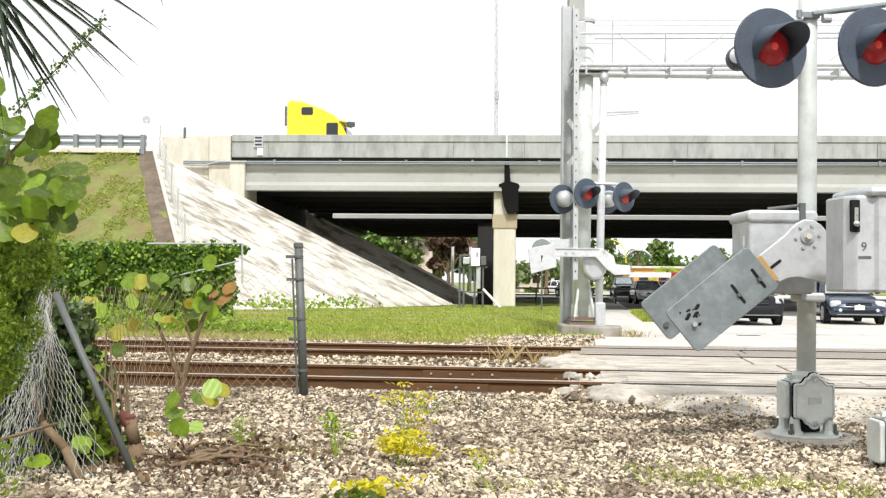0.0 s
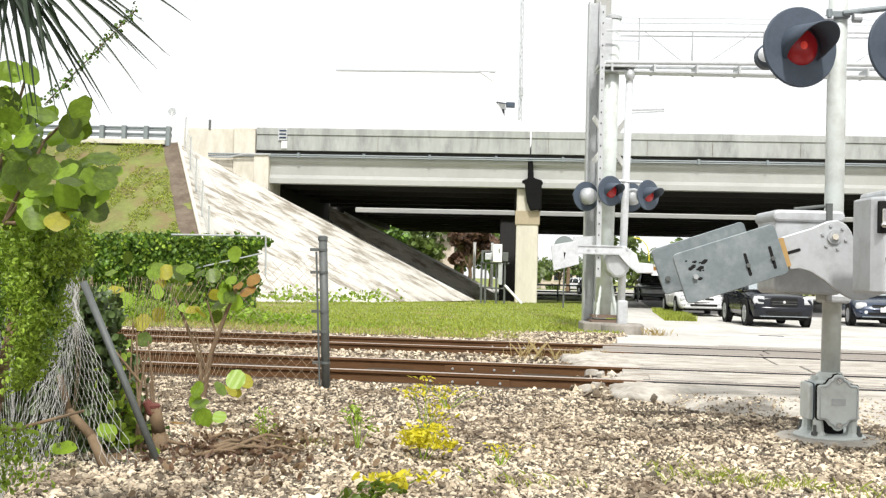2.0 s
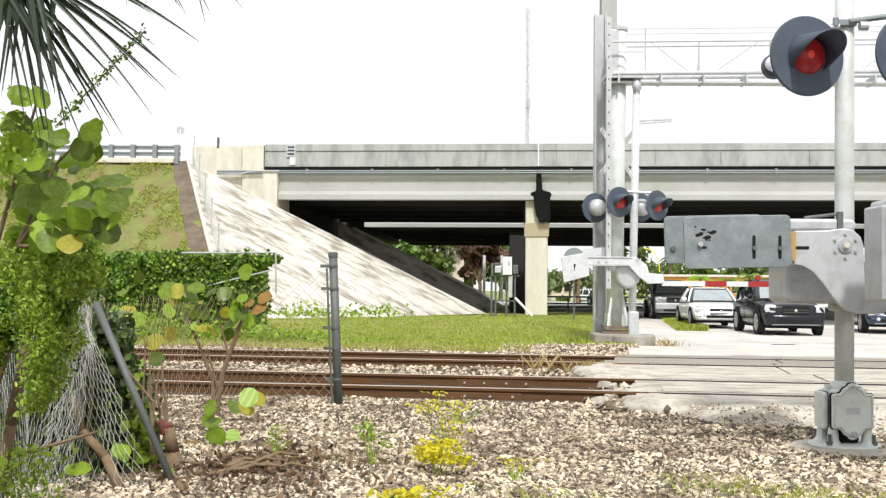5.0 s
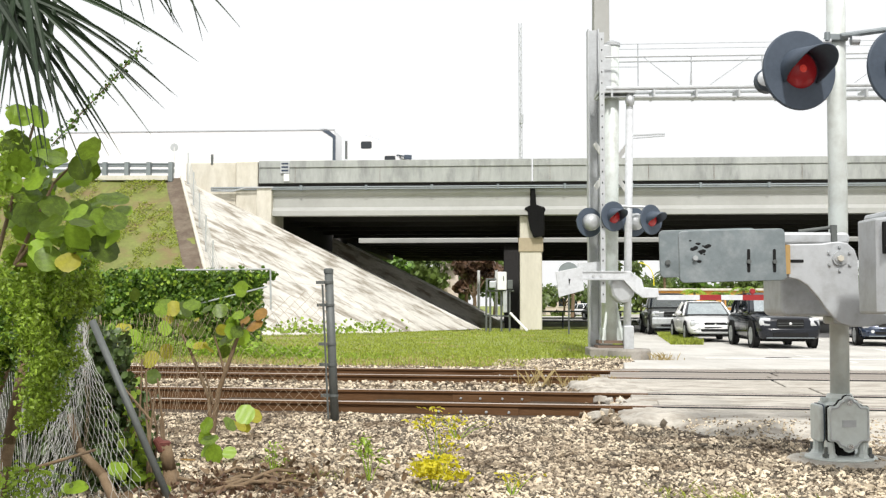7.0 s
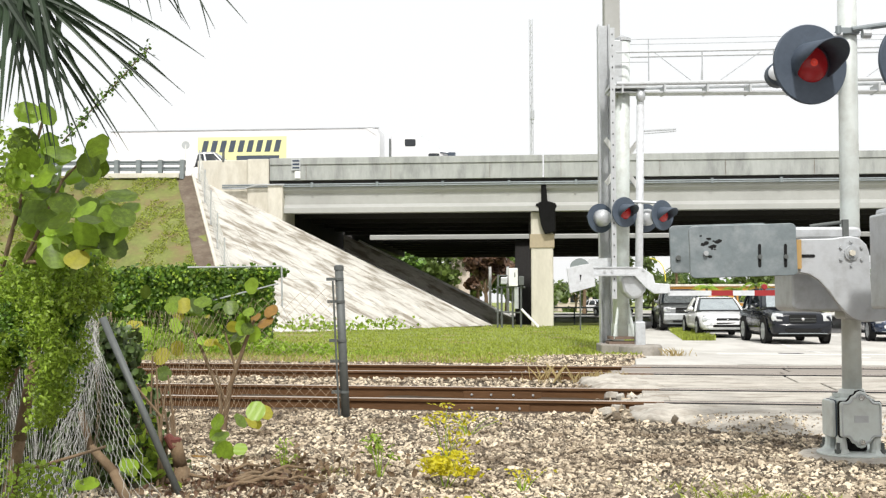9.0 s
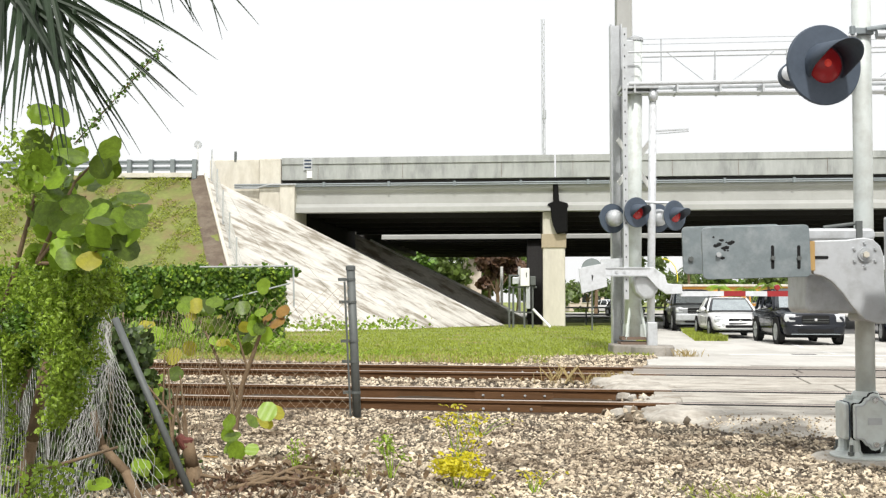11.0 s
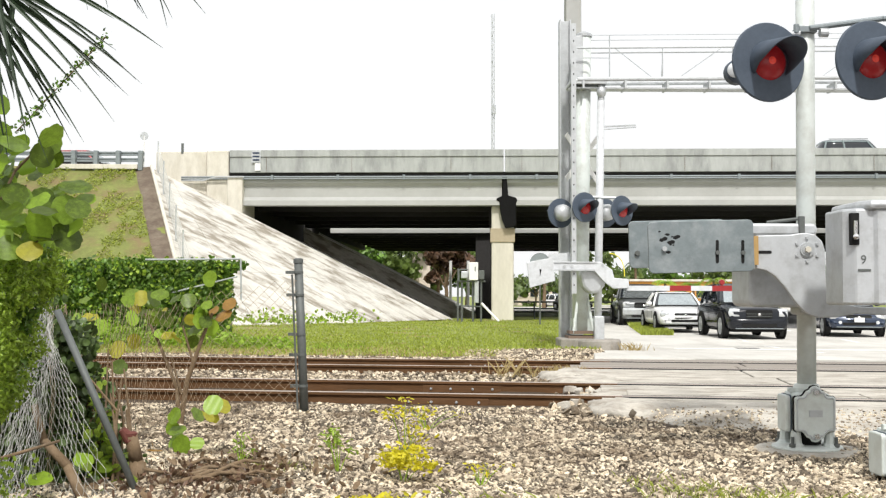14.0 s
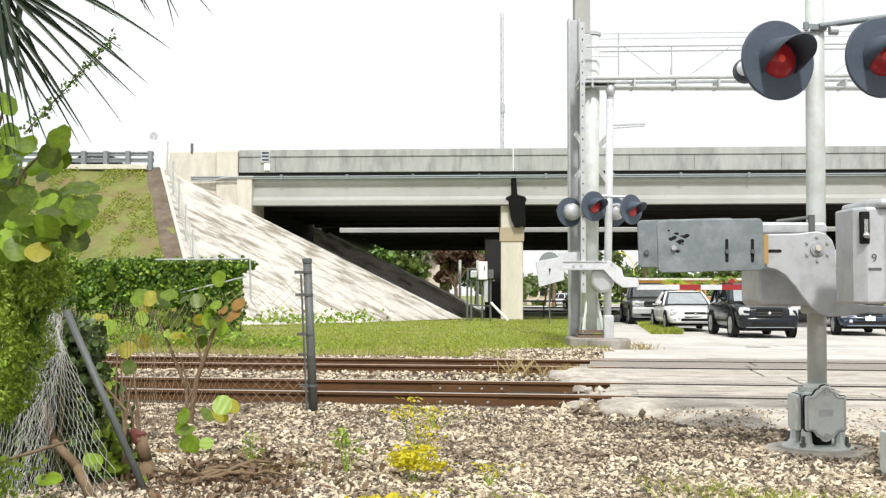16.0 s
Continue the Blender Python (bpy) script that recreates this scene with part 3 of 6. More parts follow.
# guard rail on the bank
guard = thing("guard_rail", "weathered grey steel guard rail on wooden posts", "guard rail")
for z in (6.78, 7.05):
    part("beam", shape(box(-30, 46.9, z - 0.09, -12.4, 46.96, z - 0.02), box(-30, 46.93, z - 0.04, -12.4, 46.98, z + 0.04), box(-30, 46.9, z + 0.02, -12.4, 46.96, z + 0.09)), M["guard"], guard, bevel=0.01)
for i in range(20):
    x = -12.5 - (i * 0.95 if i < 5 else 4.2 + (i - 4) * 1.6)
    part("post", shape(box(x - 0.09, 46.62, 6.3, x + 0.09, 46.88, 7.15)), M["guard"], guard, bevel=0.01)

# ---- crossing signals ----
def round_rect(x0, z0, x1, z1, r, n=4):
    out = []
    for cx, cz, a0 in ((x1 - r, z1 - r, 0), (x0 + r, z1 - r, 90), (x0 + r, z0 + r, 180), (x1 - r, z0 + r, 270)):
        for i in range(n + 1):
            t = radians(a0 + 90 * i / n)
            out.append((cx + r * math.cos(t), cz + r * math.sin(t)))
    return out

def flasher(parent, c, turn, r, lens, depth=0.36):
    """One flashing light facing -y, turned about z: disc, housing, hood and red lens."""
    m = pose(*c, 0, 0, turn)
    disc = part("background_disc", shape(lathe([(r * 0.98, -0.012), (r, -0.006), (r, 0.012), (r * 0.3, 0.016)], (0, 0, 0), "Y", 48)), M["black"], parent, "round matt black signal disc", m=m)
    part("housing", shape(lathe([(r * 0.58, 0.0), (r * 0.57, 0.12), (r * 0.48, 0.2), (r * 0.2, 0.24)], (0, 0, 0), "Y", 28)), M["alum"], disc, "silver lamp housing", smooth=True)
    part("lens", shape(lathe([(0.02, -0.075), (r * 0.22, -0.066), (r * 0.36, -0.048), (r * 0.46, -0.016), (r * 0.46, -0.01)], (0, 0, 0), "Y", 32)), lens, disc, "red glass lens", smooth=True)
    part("lamp_glow", shape(lathe([(0.004, -0.09), (r * 0.06, -0.086), (r * 0.10, -0.075), (r * 0.10, -0.06)], (-0.01, 0, 0.0), "Y", 14)), M["lamp_core"] if lens == M["signal_red"] else lens, disc, smooth=True)
    def hood(bm):
        rr, n = r * 0.52, 28
        rows = []
        for k, dr in enumerate((0, 0.008)):
            for i in range(n + 1):
                ang = radians(-35 + 250 * i / n)
                reach = depth * (0.45 + 0.55 * max(0.0, math.sin(ang)) ** 0.7) if math.sin(ang) > 0 else depth * 0.45 * max(0.15, 1 + math.sin(ang) * 1.5)
                p0 = Vector(((rr + dr) * math.cos(ang), -0.012, (rr + dr) * math.sin(ang)))
                p1 = p0 + Vector((0, -reach, -reach * 0.12))
                rows.append((k, bm.verts.new(p0), bm.verts.new(p1)))
        a, b = [q for q in rows if q[0] == 0], [q for q in rows if q[0] == 1]
        for i in range(n):
            bm.faces.new((a[i][1], a[i][2], a[i + 1][2], a[i + 1][1]))
            bm.faces.new((b[i][1], b[i + 1][1], b[i + 1][2], b[i][2]))
            bm.faces.new((a[i][2], b[i][2], b[i + 1][2], a[i + 1][2]))
    part("hood", shape(hood), M["black"], disc, "black visor hood", smooth=True)
    return disc

def junction_base(parent, x, y, z):
    """Cast base with a scalloped cover, on flange bolts."""
    part("footing", shape(lathe([(0.40, -0.25), (0.40, 0.0), (0.37, 0.02), (0.05, 0.02)], (x, y, z), "Z", 36)), M["apron"], parent, "round concrete footing")
    part("flange", shape(lathe([(0.26, 0.02), (0.26, 0.035), (0.2, 0.045), (0.15, 0.05)], (x, y, z), "Z", 28)), M["mast"], parent, bevel=0.004)
    # Solid black rod; its colour is the shade inside the hollow base.
    part("core", shape(rod((x, y, z + 0.03), (x, y, z + 0.2), 0.10, sides=16)), M["hole"], parent, "dark hollow of the base")
    for sx in (-1, 1):
        for sy in (-1, 1):
            part("foot", shape(lathe([(0.075, 0.03), (0.045, 0.07), (0.035, 0.16)], (x + sx * 0.125, y + sy * 0.125, z), "Z", 10)), M["mast"], parent)
    for i in range(4):
        t = radians(45 + 90 * i)
        part("anchor_bolt", shape(rod((x + 0.23 * math.cos(t), y + 0.23 * math.sin(t), z + 0.03), (x + 0.23 * math.cos(t), y + 0.23 * math.sin(t), z + 0.12), 0.013, sides=6), lathe([(0.026, 0.045), (0.026, 0.07)], (x + 0.23 * math.cos(t), y + 0.23 * math.sin(t), z), "Z", 6)), M["pipe"], parent)
    body = part("junction_box", shape(box(x - 0.13, y - 0.15, z + 0.15, x + 0.13, y + 0.15, z + 0.44)), M["mast"], parent, "silver cast junction box", bevel=0.025)
    base = [(-0.152, 0.175), (-0.14, 0.16), (-0.10, 0.16), (-0.085, 0.15), (-0.065, 0.12), (-0.04, 0.112), (-0.03, 0.09), (0.0, 0.082), (0.03, 0.09), (0.04, 0.112), (0.065, 0.12), (0.085, 0.15), (0.10, 0.16), (0.14, 0.16), (0.152, 0.175)]
    outline = [(x + u, z + v) for u, v in base + [(u, 0.58 - v) for u, v in base[::-1]]]
    part("cover", shape(slab(outline, y - 0.195, y - 0.165)), M["mast"], body, "scalloped silver cover", bevel=0.012)
    # Black slab edge stands for the shade in the gap round the cover.
    part("gasket", shape(slab([(x + (u - x) * 1.035, z + 0.29 + (v - z - 0.29) * 1.03) for u, v in outline], y - 0.166, y - 0.15)), M["hole"], body)
    rim = [(x + (u - x) * 0.9, z + 0.29 + (v - z - 0.29) * 0.9) for u, v in outline]
    part("cover_rim", shape(tube([(u, y - 0.196, v) for u, v in rim + rim[:1]], 0.006, 6)), M["galv"], body)
    part("cover_plate", shape(box(x - 0.05, y - 0.20, z + 0.27, x + 0.05, y - 0.194, z + 0.32)), M["galv"], body)
    for dz in (0.13, 0.45):
        part("cover_bolt", shape(rod((x, y - 0.19, z + dz), (x, y - 0.222, z + dz), 0.02, sides=8)), M["chrome"], body)
    part("side_cover", shape(slab(round_rect(-0.11, z + 0.15, 0.11, z + 0.42, 0.03), -0.19, -0.15)), M["mast"], body, bevel=0.01, m=Matrix.Translation((x, y, 0)) @ Matrix.Rotation(radians(-90), 4, "Z"))
    # Black slab for the shaded gap round the side cover.
    part("side_gasket", shape(slab(round_rect(-0.115, z + 0.145, 0.115, z + 0.425, 0.03), -0.16, -0.152)), M["black"], body, m=Matrix.Translation((x, y, 0)) @ Matrix.Rotation(radians(-90), 4, "Z"))
    part("mast_collar", shape(lathe([(0.10, 0.43), (0.10, 0.47), (0.085, 0.5)], (x, y, z), "Z", 20), box(x - 0.14, y - 0.02, z + 0.44, x - 0.09, y + 0.02, z + 0.47)), M["mast"], parent)

NX, NY = 2.83, 8.3
near = thing("crossing_signal", "silver level crossing signal with twin red flashers and gate", "railway signal", "crossing signals")
part("mast", shape(rod((NX, NY, -0.1), (NX + 0.03, NY, 4.6), 0.0705, sides=28)), M["mast"], near, "silver painted round mast", smooth=True)
junction_base(near, NX, NY, -0.16)
part("crossarm", shape(tube([(NX + 0.02, NY - 0.1, 3.03), (NX + 0.55, NY - 0.16, 3.09), (NX + 0.9, NY - 0.16, 3.1)], 0.022, 10), box(NX - 0.06, NY - 0.10, 3.0, NX + 0.08, NY + 0.1, 3.05), rod((NX - 0.08, NY - 0.10, 2.99), (NX - 0.08, NY - 0.10, 3.06), 0.022)), M["guard"], near, "clamped signal crossarm", bevel=0.006)
part("arm_bracket", shape(tube([(NX - 0.05, NY - 0.1, 2.99), (2.53, 8.25, 2.98), (2.53, 8.25, 2.80)], 0.02, 10)), M["alum"], near)
part("cable_gland", shape(rod((2.92, NY - 0.12, 2.99), (2.98, NY - 0.12, 2.99), 0.035)), M["alum"], near)
flasher(near, (2.505, 8.1, 2.746), 14, 0.298, M["signal_red"])
flasher(near, (3.272, 8.1, 2.763), 14, 0.298, M["signal_red"])
part("rear_lamp", shape(lathe([(0.08, 0), (0.10, 0.03), (0.10, 0.12), (0.02, 0.14)], (2.43, 8.6, 2.79), "Y", 24)), M["black"], near, "back of the rear-facing flasher")
part("rear_lamp_face", shape(lathe([(0.03, -0.02), (0.06, -0.01), (0.06, 0.0)], (2.39, 8.6, 2.79), "Y", 20)), M["alum"], near)
# gate mechanism housing on the mast
hx, hy, hz = 2.65, 7.75, 1.33
house = part("mechanism_housing", shape(slab(round_rect(2.30, 0.92, 2.79, 1.49, 0.05), 7.95, 8.42)), M["alum"], near, "grey cast gate mechanism housing", bevel=0.02)
part("housing_lid", shape(slab(round_rect(2.28, 1.44, 2.80, 1.53, 0.04), 7.93, 8.44)), M["alum"], house, bevel=0.02)
part("lid_hinge", shape(rod((2.45, 8.0, 1.54), (2.70, 8.0, 1.57), 0.012), box(2.66, 7.91, 1.40, 2.70, 7.95, 1.58)), M["pipe"], house)
part("latch", shape(box(2.285, 8.02, 1.20, 2.31, 8.06, 1.34)), M["chrome"], house)
part("upper_clamp", shape(box(2.70, 8.18, 1.18, 2.95, 8.42, 1.30)), M["alum"], near, bevel=0.02)
part("mast_clamp", shape(box(2.74, 8.15, 0.86, 2.93, 8.40, 0.93)), M["alum"], near, bevel=0.02)
part("shaft_end", shape(rod((hx + 0.23, hy + 0.2, hz + 0.05), (hx + 0.36, hy + 0.2, hz + 0.05), 0.05)), M["alum"], near)
# the turning gate: near casting with counterweight plate, far plate, arm
near_gate = part("gate_arm", shape(slab([(-0.36, 0.10), (-0.12, 0.105), (-0.06, 0.115), (0.0, 0.12), (0.06, 0.108), (0.11, 0.06), (0.13, 0.0), (0.135, -0.2), (0.14, -0.34), (0.226, -0.375), (0.35, -0.40), (0.9, -0.42), (0.9, -0.475), (0.352, -0.455), (0.20, -0.478), (0.081, -0.482), (0.0, -0.455), (-0.05, -0.41), (-0.10, -0.35), (-0.15, -0.275), (-0.226, -0.19), (-0.29, -0.15), (-0.36, -0.135)], -0.02, 0.02)), M["alum"], near, "turning silver gate casting", bevel=0.008, m=pose(hx, hy, hz))
cw = part("counterweight", shape(slab(round_rect(-1.13, -0.175, -0.385, 0.19, 0.035), -0.055, -0.025)), M["plate"], near_gate, "weathered grey steel counterweight plate", bevel=0.004, m=pose(0, 0, 0.032, 0, -1.6, 0))
part("far_counterweight", shape(slab(round_rect(-1.13, -0.175, -0.385, 0.19, 0.035), 0.70, 0.73)), M["plate"], near_gate, "second steel counterweight plate behind", bevel=0.004, m=pose(0, 0, 0.088, 0, -1.6, 0))
part("far_casting", shape(slab([(-0.5, 0.10), (0.0, 0.12), (0.11, 0.06), (0.13, -0.1), (-0.2, -0.15), (-0.5, -0.12)], 0.66, 0.69)), M["alum"], near_gate, bevel=0.006)
part("wood_spacer", shape(box(-0.385, -0.05, -0.11, -0.352, 0.02, 0.095)), M["wood"], near_gate, "yellowed wooden spacer")
part("shaft", shape(rod((0, -0.04, 0), (0, 0.68, 0), 0.035, sides=16), lathe([(0.05, -0.035), (0.05, -0.02)], (0, 0, 0), "Y", 20)), M["galv"], near_gate)
part("shaft_nut", shape(rod((0, -0.06, 0), (0, -0.03, 0), 0.022, sides=6)), M["cream"], near_gate)
for i in range(6):
    t = radians(60 * i + 30)
    part("hub_bolt", shape(rod((0.083 * math.cos(t), -0.034, 0.083 * math.sin(t)), (0.083 * math.cos(t), -0.015, 0.083 * math.sin(t)), 0.012, sides=6)), M["galv"], near_gate)
part("hub_slot", shape(slab(round_rect(-0.35, -0.03, -0.25, -0.008, 0.01), -0.023, -0.0195)), M["hole"], near_gate)
for x in (-0.645, -0.465):
    part("slot", shape(slab(round_rect(x - 0.011, -0.10, x + 0.011, 0.065, 0.01), -0.0575, -0.054)), M["hole"], near_gate)
    part("slot_bolt", shape(rod((x, -0.075, -0.025), (x, -0.05, -0.025), 0.016, sides=6)), M["pipe"], near_gate)
for i in range(20):
    random.seed(60 + i)
    cx, cz = -0.985 + random.gauss(0, 0.04), 0.06 + random.gauss(0, 0.035)
    part("scab", shape(ball((cx, -0.055, cz), 0.006 + 0.012 * random.random(), (1.3, 0.2, 0.8), 1)), M["hole"], near_gate)
part("far_bolt", shape(rod((-1.07, 0.68, 0.0), (-1.07, 0.70, 0.0), 0.02, sides=8)), M["pipe"], near_gate)
part("counterweight_bolt", shape(rod((-1.02, -0.08, 0.0), (-1.02, -0.05, 0.0), 0.018, sides=8)), M["galv"], near_gate)
part("long_arm", shape(box(0.85, -0.03, -0.47, 5.2, 0.03, -0.36)), M["white"], near_gate, "white gate arm")

# second mast beside it, with its own mechanism housing
mech = thing("gate_mechanism", "silver gate mechanism housing on a round mast", "gate mechanism")
MX, MY = 3.06, 7.05
part("mast", shape(rod((MX, MY, -0.25), (MX, MY, 1.2), 0.0705, sides=24)), M["mast"], mech, smooth=True)
junction_base(mech, MX - 0.03, MY, -0.29)
HB = Matrix.Translation((0.085, 0, -0.01))
hb = part("mechanism_housing", shape(flat([(2.49, 7.16), (2.50, 6.88), (2.56, 6.80), (2.665, 6.80), (2.68, 6.77), (3.2, 6.72), (3.26, 6.78), (3.26, 7.3), (2.60, 7.3)], 0.955, 1.56)), M["alum"], mech, "silver cast housing with a latch", bevel=0.035, m=HB)
part("housing_lid", shape(flat([(2.63, 6.75), (3.21, 6.70), (3.27, 6.76), (3.27, 7.31), (2.58, 7.31), (2.58, 6.86)], 1.55, 1.61)), M["alum"], hb, bevel=0.025)
part("lid_seam", shape(box(2.95, 6.70, 1.612, 3.3, 6.85, 1.625)), M["black"], hb)
part("latch_recess", shape(box(2.520, 6.79, 1.33, 2.575, 6.83, 1.53)), M["hole"], hb, bevel=0.006)
part("latch", shape(rod((2.545, 6.78, 1.38), (2.545, 6.775, 1.48), 0.012), ball((2.545, 6.77, 1.38), 0.02)), M["chrome"], hb)
def writing(name, body, size, material, parent, m):
    cu = bpy.data.curves.new(name, "FONT")
    cu.body, cu.size, cu.extrude, cu.align_x = body, size, 0.0008, "CENTER"
    ob = new(name, cu)
    cu.materials.append(material)
    ob.parent, ob.matrix_basis = parent, m
    return ob
writing("painted_number", "9", 0.075, M["pipe"], hb, pose(2.60, 6.797, 1.215, 90, 0, 0))
part("stencil_bar", shape(box(2.565, 6.796, 1.165, 2.645, 6.80, 1.18)), M["pipe"], hb)

# far signal with cantilever
far = thing("crossing_signal", "white and silver crossing signal with a lowered gate", "railway signal", "crossing signals")
FX, FY = 3.33, 22.0
part("footing", shape(lathe([(0.44, -0.2), (0.44, 0.10), (0.41, 0.14), (0.05, 0.14)], (FX, FY, 0), "Z", 28)), M["base"], far, "round concrete footing")
part("mast", shape(rod((FX - 0.03, FY, 0), (FX + 0.06, FY, 4.95), 0.078, sides=18)), M["gatewhite"], far, "white round mast", smooth=True)
part("mast_base", shape(box(FX - 0.10, FY - 0.10, 0.05, FX + 0.10, FY + 0.10, 0.60), box(FX - 0.21, FY - 0.19, 0.05, FX + 0.21, FY + 0.19, 0.11)), M["alum"], far, bevel=0.02)
part("bell", shape(rod((FX + 0.06, FY, 4.9), (FX + 0.06, FY, 5.05), 0.07), ball((FX + 0.06, FY - 0.05, 5.12), 0.1, (1, 0.8, 1.3)), rod((FX + 0.06, FY, 5.2), (FX + 0.02, FY, 5.3), 0.05)), M["galv"], far, "grey crossing bell", smooth=True)
part("side_rod", shape(tube([(FX + 0.05, FY, 4.42), (FX + 0.75, FY - 0.1, 4.44)], 0.018), tube([(FX + 0.05, FY, 4.36), (FX + 0.75, FY - 0.1, 4.40)], 0.012)), M["galv"], far)
part("crossarm", shape(tube([(2.95, FY - 0.06, 3.0), (3.9, FY - 0.06, 2.96)], 0.03, 8)), M["galv"], far)
for c, turn, lens in (((3.02, 21.75, 2.768), 28, "dim_red"), ((3.765, 21.75, 2.705), 36, "dim_red")):
    flasher(far, c, turn, 0.30, M[lens], 0.34)
for c in ((2.60, 22.3, 2.69), (3.50, 22.3, 2.70)):
    flasher(far, c, 205, 0.30, M["dim_red"])
cb = part("crossbuck", shape(slab([(-0.5, -0.42), (-0.42, -0.5), (0.5, 0.42), (0.42, 0.5)], -0.012, 0.0), slab([(-0.5, 0.42), (-0.42, 0.5), (0.5, -0.42), (0.42, -0.5)], 0.002, 0.014)), M["white"], far, "white crossbuck behind the column", m=pose(FX - 0.24, FY + 0.62, 3.86, 0, 0, 38))
part("crossbuck_strap", shape(box(-0.03, 0.014, -0.5, 0.03, 0.03, 0.5)), M["galv"], cb)
far_gate = part("gate_arm", shape(slab([(0.05, 0.16), (0.28, 0.0), (0.32, -0.16), (0.60, -0.18), (0.62, -0.36), (0.30, -0.37), (0.12, -0.24), (-0.08, -0.02), (-1.0, -0.02), (-1.0, 0.16)], -0.05, 0.05)), M["gatewhite"], far, "white gate casting", bevel=0.012, m=pose(3.27, 21.7, 1.52))
part("counterweight", shape(slab([(-1.36, -0.36), (-1.42, 0.14), (-0.9, 0.24), (-0.86, -0.22)], -0.13, -0.06)), M["gatewhite"], far_gate, "white counterweight plate", bevel=0.006)
part("counterweight_hole", shape(slab([(-1.16, -0.14), (-1.13, 0.0), (-1.17, 0.01)], -0.134, -0.131)), M["hole"], far_gate)
part("far_counterweight", shape(slab([(-0.92, 0.05), (-0.92, 0.34), (-0.48, 0.36), (-0.48, 0.05)], 0.45, 0.52)), M["gatewhite"], far_gate)
part("arm", shape(box(0.58, -0.03, -0.41, 6.4, 0.03, -0.31)), M["gatewhite"], far_gate, "white gate arm")
for x in (1.42, 2.26, 3.2, 4.2):
    part("red_band", shape(box(x, -0.034, -0.414, x + 0.42, 0.034, -0.306)), M["red"], far_gate, "red reflective band")
part("arm_lamp", shape(lathe([(0.05, -0.05), (0.06, 0.0), (0.05, 0.06)], (2.46, 0, -0.24), "Y", 16), rod((2.46, 0, -0.32), (2.46, 0, -0.24), 0.02)), M["red"], far_gate, "small red arm lamp")
part("mechanism_housing", shape(slab([(2.92, 1.42), (2.98, 1.18), (3.12, 1.04), (3.3, 1.06), (3.42, 1.2), (3.46, 1.5), (3.0, 1.56)], 21.76, 22.15)), M["galv"], far, "rounded grey mechanism", bevel=0.06)
part("arm_cable", shape(tube([(3.5 + 0.3 * math.sin(t / 3.0), 21.7, 1.85 - 0.055 * t * t / 3) for t in range(6)], 0.009)), M["yellow"], far, "yellow cable loop")

for k, (x, z) in enumerate(((2.75, 1.59), (2.6, 1.585), (3.36, 1.62))):
    part("gate_bolt", shape(rod((x, 21.63, z), (x, 21.66, z), 0.03, sides=8)), M["galv"], far)
part("gate_rib", shape(box(2.3, 21.63, 1.50, 3.2, 21.655, 1.53), box(2.3, 21.63, 1.655, 3.25, 21.655, 1.675)), M["galv"], far)
canti = thing("cantilever_signal_bridge", "galvanised cantilever truss carrying signals over the road", "cantilever")
CX, CY = 3.03, 22.25
part("footing", shape(box(2.55, 21.9, -0.3, 3.45, 22.8, 0.15)), M["base"], canti, bevel=0.03)
part("base_plate", shape(box(2.72, 22.0, 0.12, 3.34, 22.6, 0.2), box(2.75, 22.05, 0.24, 3.31, 22.55, 0.3)), M["tie"], canti)
part("column", shape(rod((CX - 0.04, CY, 0.25), (CX + 0.05, CY, 6.36), 0.165, 0.15, sides=24)), M["mast"], canti, "tapered silver column", smooth=True)
part("column_cap", shape(lathe([(0.17, 6.3), (0.17, 6.36), (0.05, 6.42)], (CX + 0.05, CY, 0), "Z", 20)), M["galv"], canti)
for i in range(4):
    t = radians(45 + 90 * i)
    part("gusset", shape(flat([(CX + 0.1 * math.cos(t), CY + 0.1 * math.sin(t)), (CX + 0.3 * math.cos(t) + 0.01, CY + 0.3 * math.sin(t)), (CX + 0.3 * math.cos(t), CY + 0.3 * math.sin(t) + 0.02)], 0.25, 0.55), rod((CX + 0.14 * math.cos(t), CY + 0.14 * math.sin(t), 0.95), (CX + 0.28 * math.cos(t), CY + 0.28 * math.sin(t), 0.3), 0.03, sides=6)), M["mast"], canti)
for y in (21.9, 22.34):
    for z, r in ((5.36, 0.045), (6.0, 0.02)):
        part("chord", shape(rod((2.9, y, z), (11.0, y, z + 0.10), r, sides=10)), M["galv"], canti)
    part("hand_wire", shape(rod((3.1, y, 6.26), (11.0, y, 6.36), 0.008, sides=6)), M["galv"], canti)
part("end_rail", shape(rod((3.55, 21.9, 5.36), (3.55, 21.9, 6.27), 0.013, sides=6), rod((3.0, 21.9, 5.8), (3.55, 21.9, 5.8), 0.01, sides=6)), M["galv"], canti)
for k in range(5):
    x = 4.62 + k * 1.42
    part("post", shape(rod((x, 21.9, 5.36), (x, 21.9, 6.02), 0.013, sides=6), rod((x - 0.03, 21.9, 5.36), (x, 21.9, 5.75), 0.012, sides=6)), M["galv"], canti)
    part("brace", shape(rod((x - 0.96, 21.9, 6.0), (x - 0.2, 21.9, 5.40), 0.009, sides=6) if k % 2 == 0 else rod((x - 1.1, 21.9, 5.40), (x - 0.25, 21.9, 6.0), 0.009, sides=6)), M["galv"], canti)
part("walkway", shape(box(2.75, 21.95, 5.19, 11, 22.3, 5.22)), M["galv"], canti, "walkway grating under the truss")
for k in range(10):
    x = 3.0 + k * 0.85
    part("walkway_bracket", shape(box(x, 21.86, 5.18, x + 0.04, 22.36, 5.34)), M["galv"], canti)
part("arm_plate", shape(box(2.75, 21.88, 5.27, 3.5, 22.62, 5.36), box(2.85, 22.1, 5.3, 3.05, 22.4, 6.3)), M["galv"], canti, bevel=0.01)
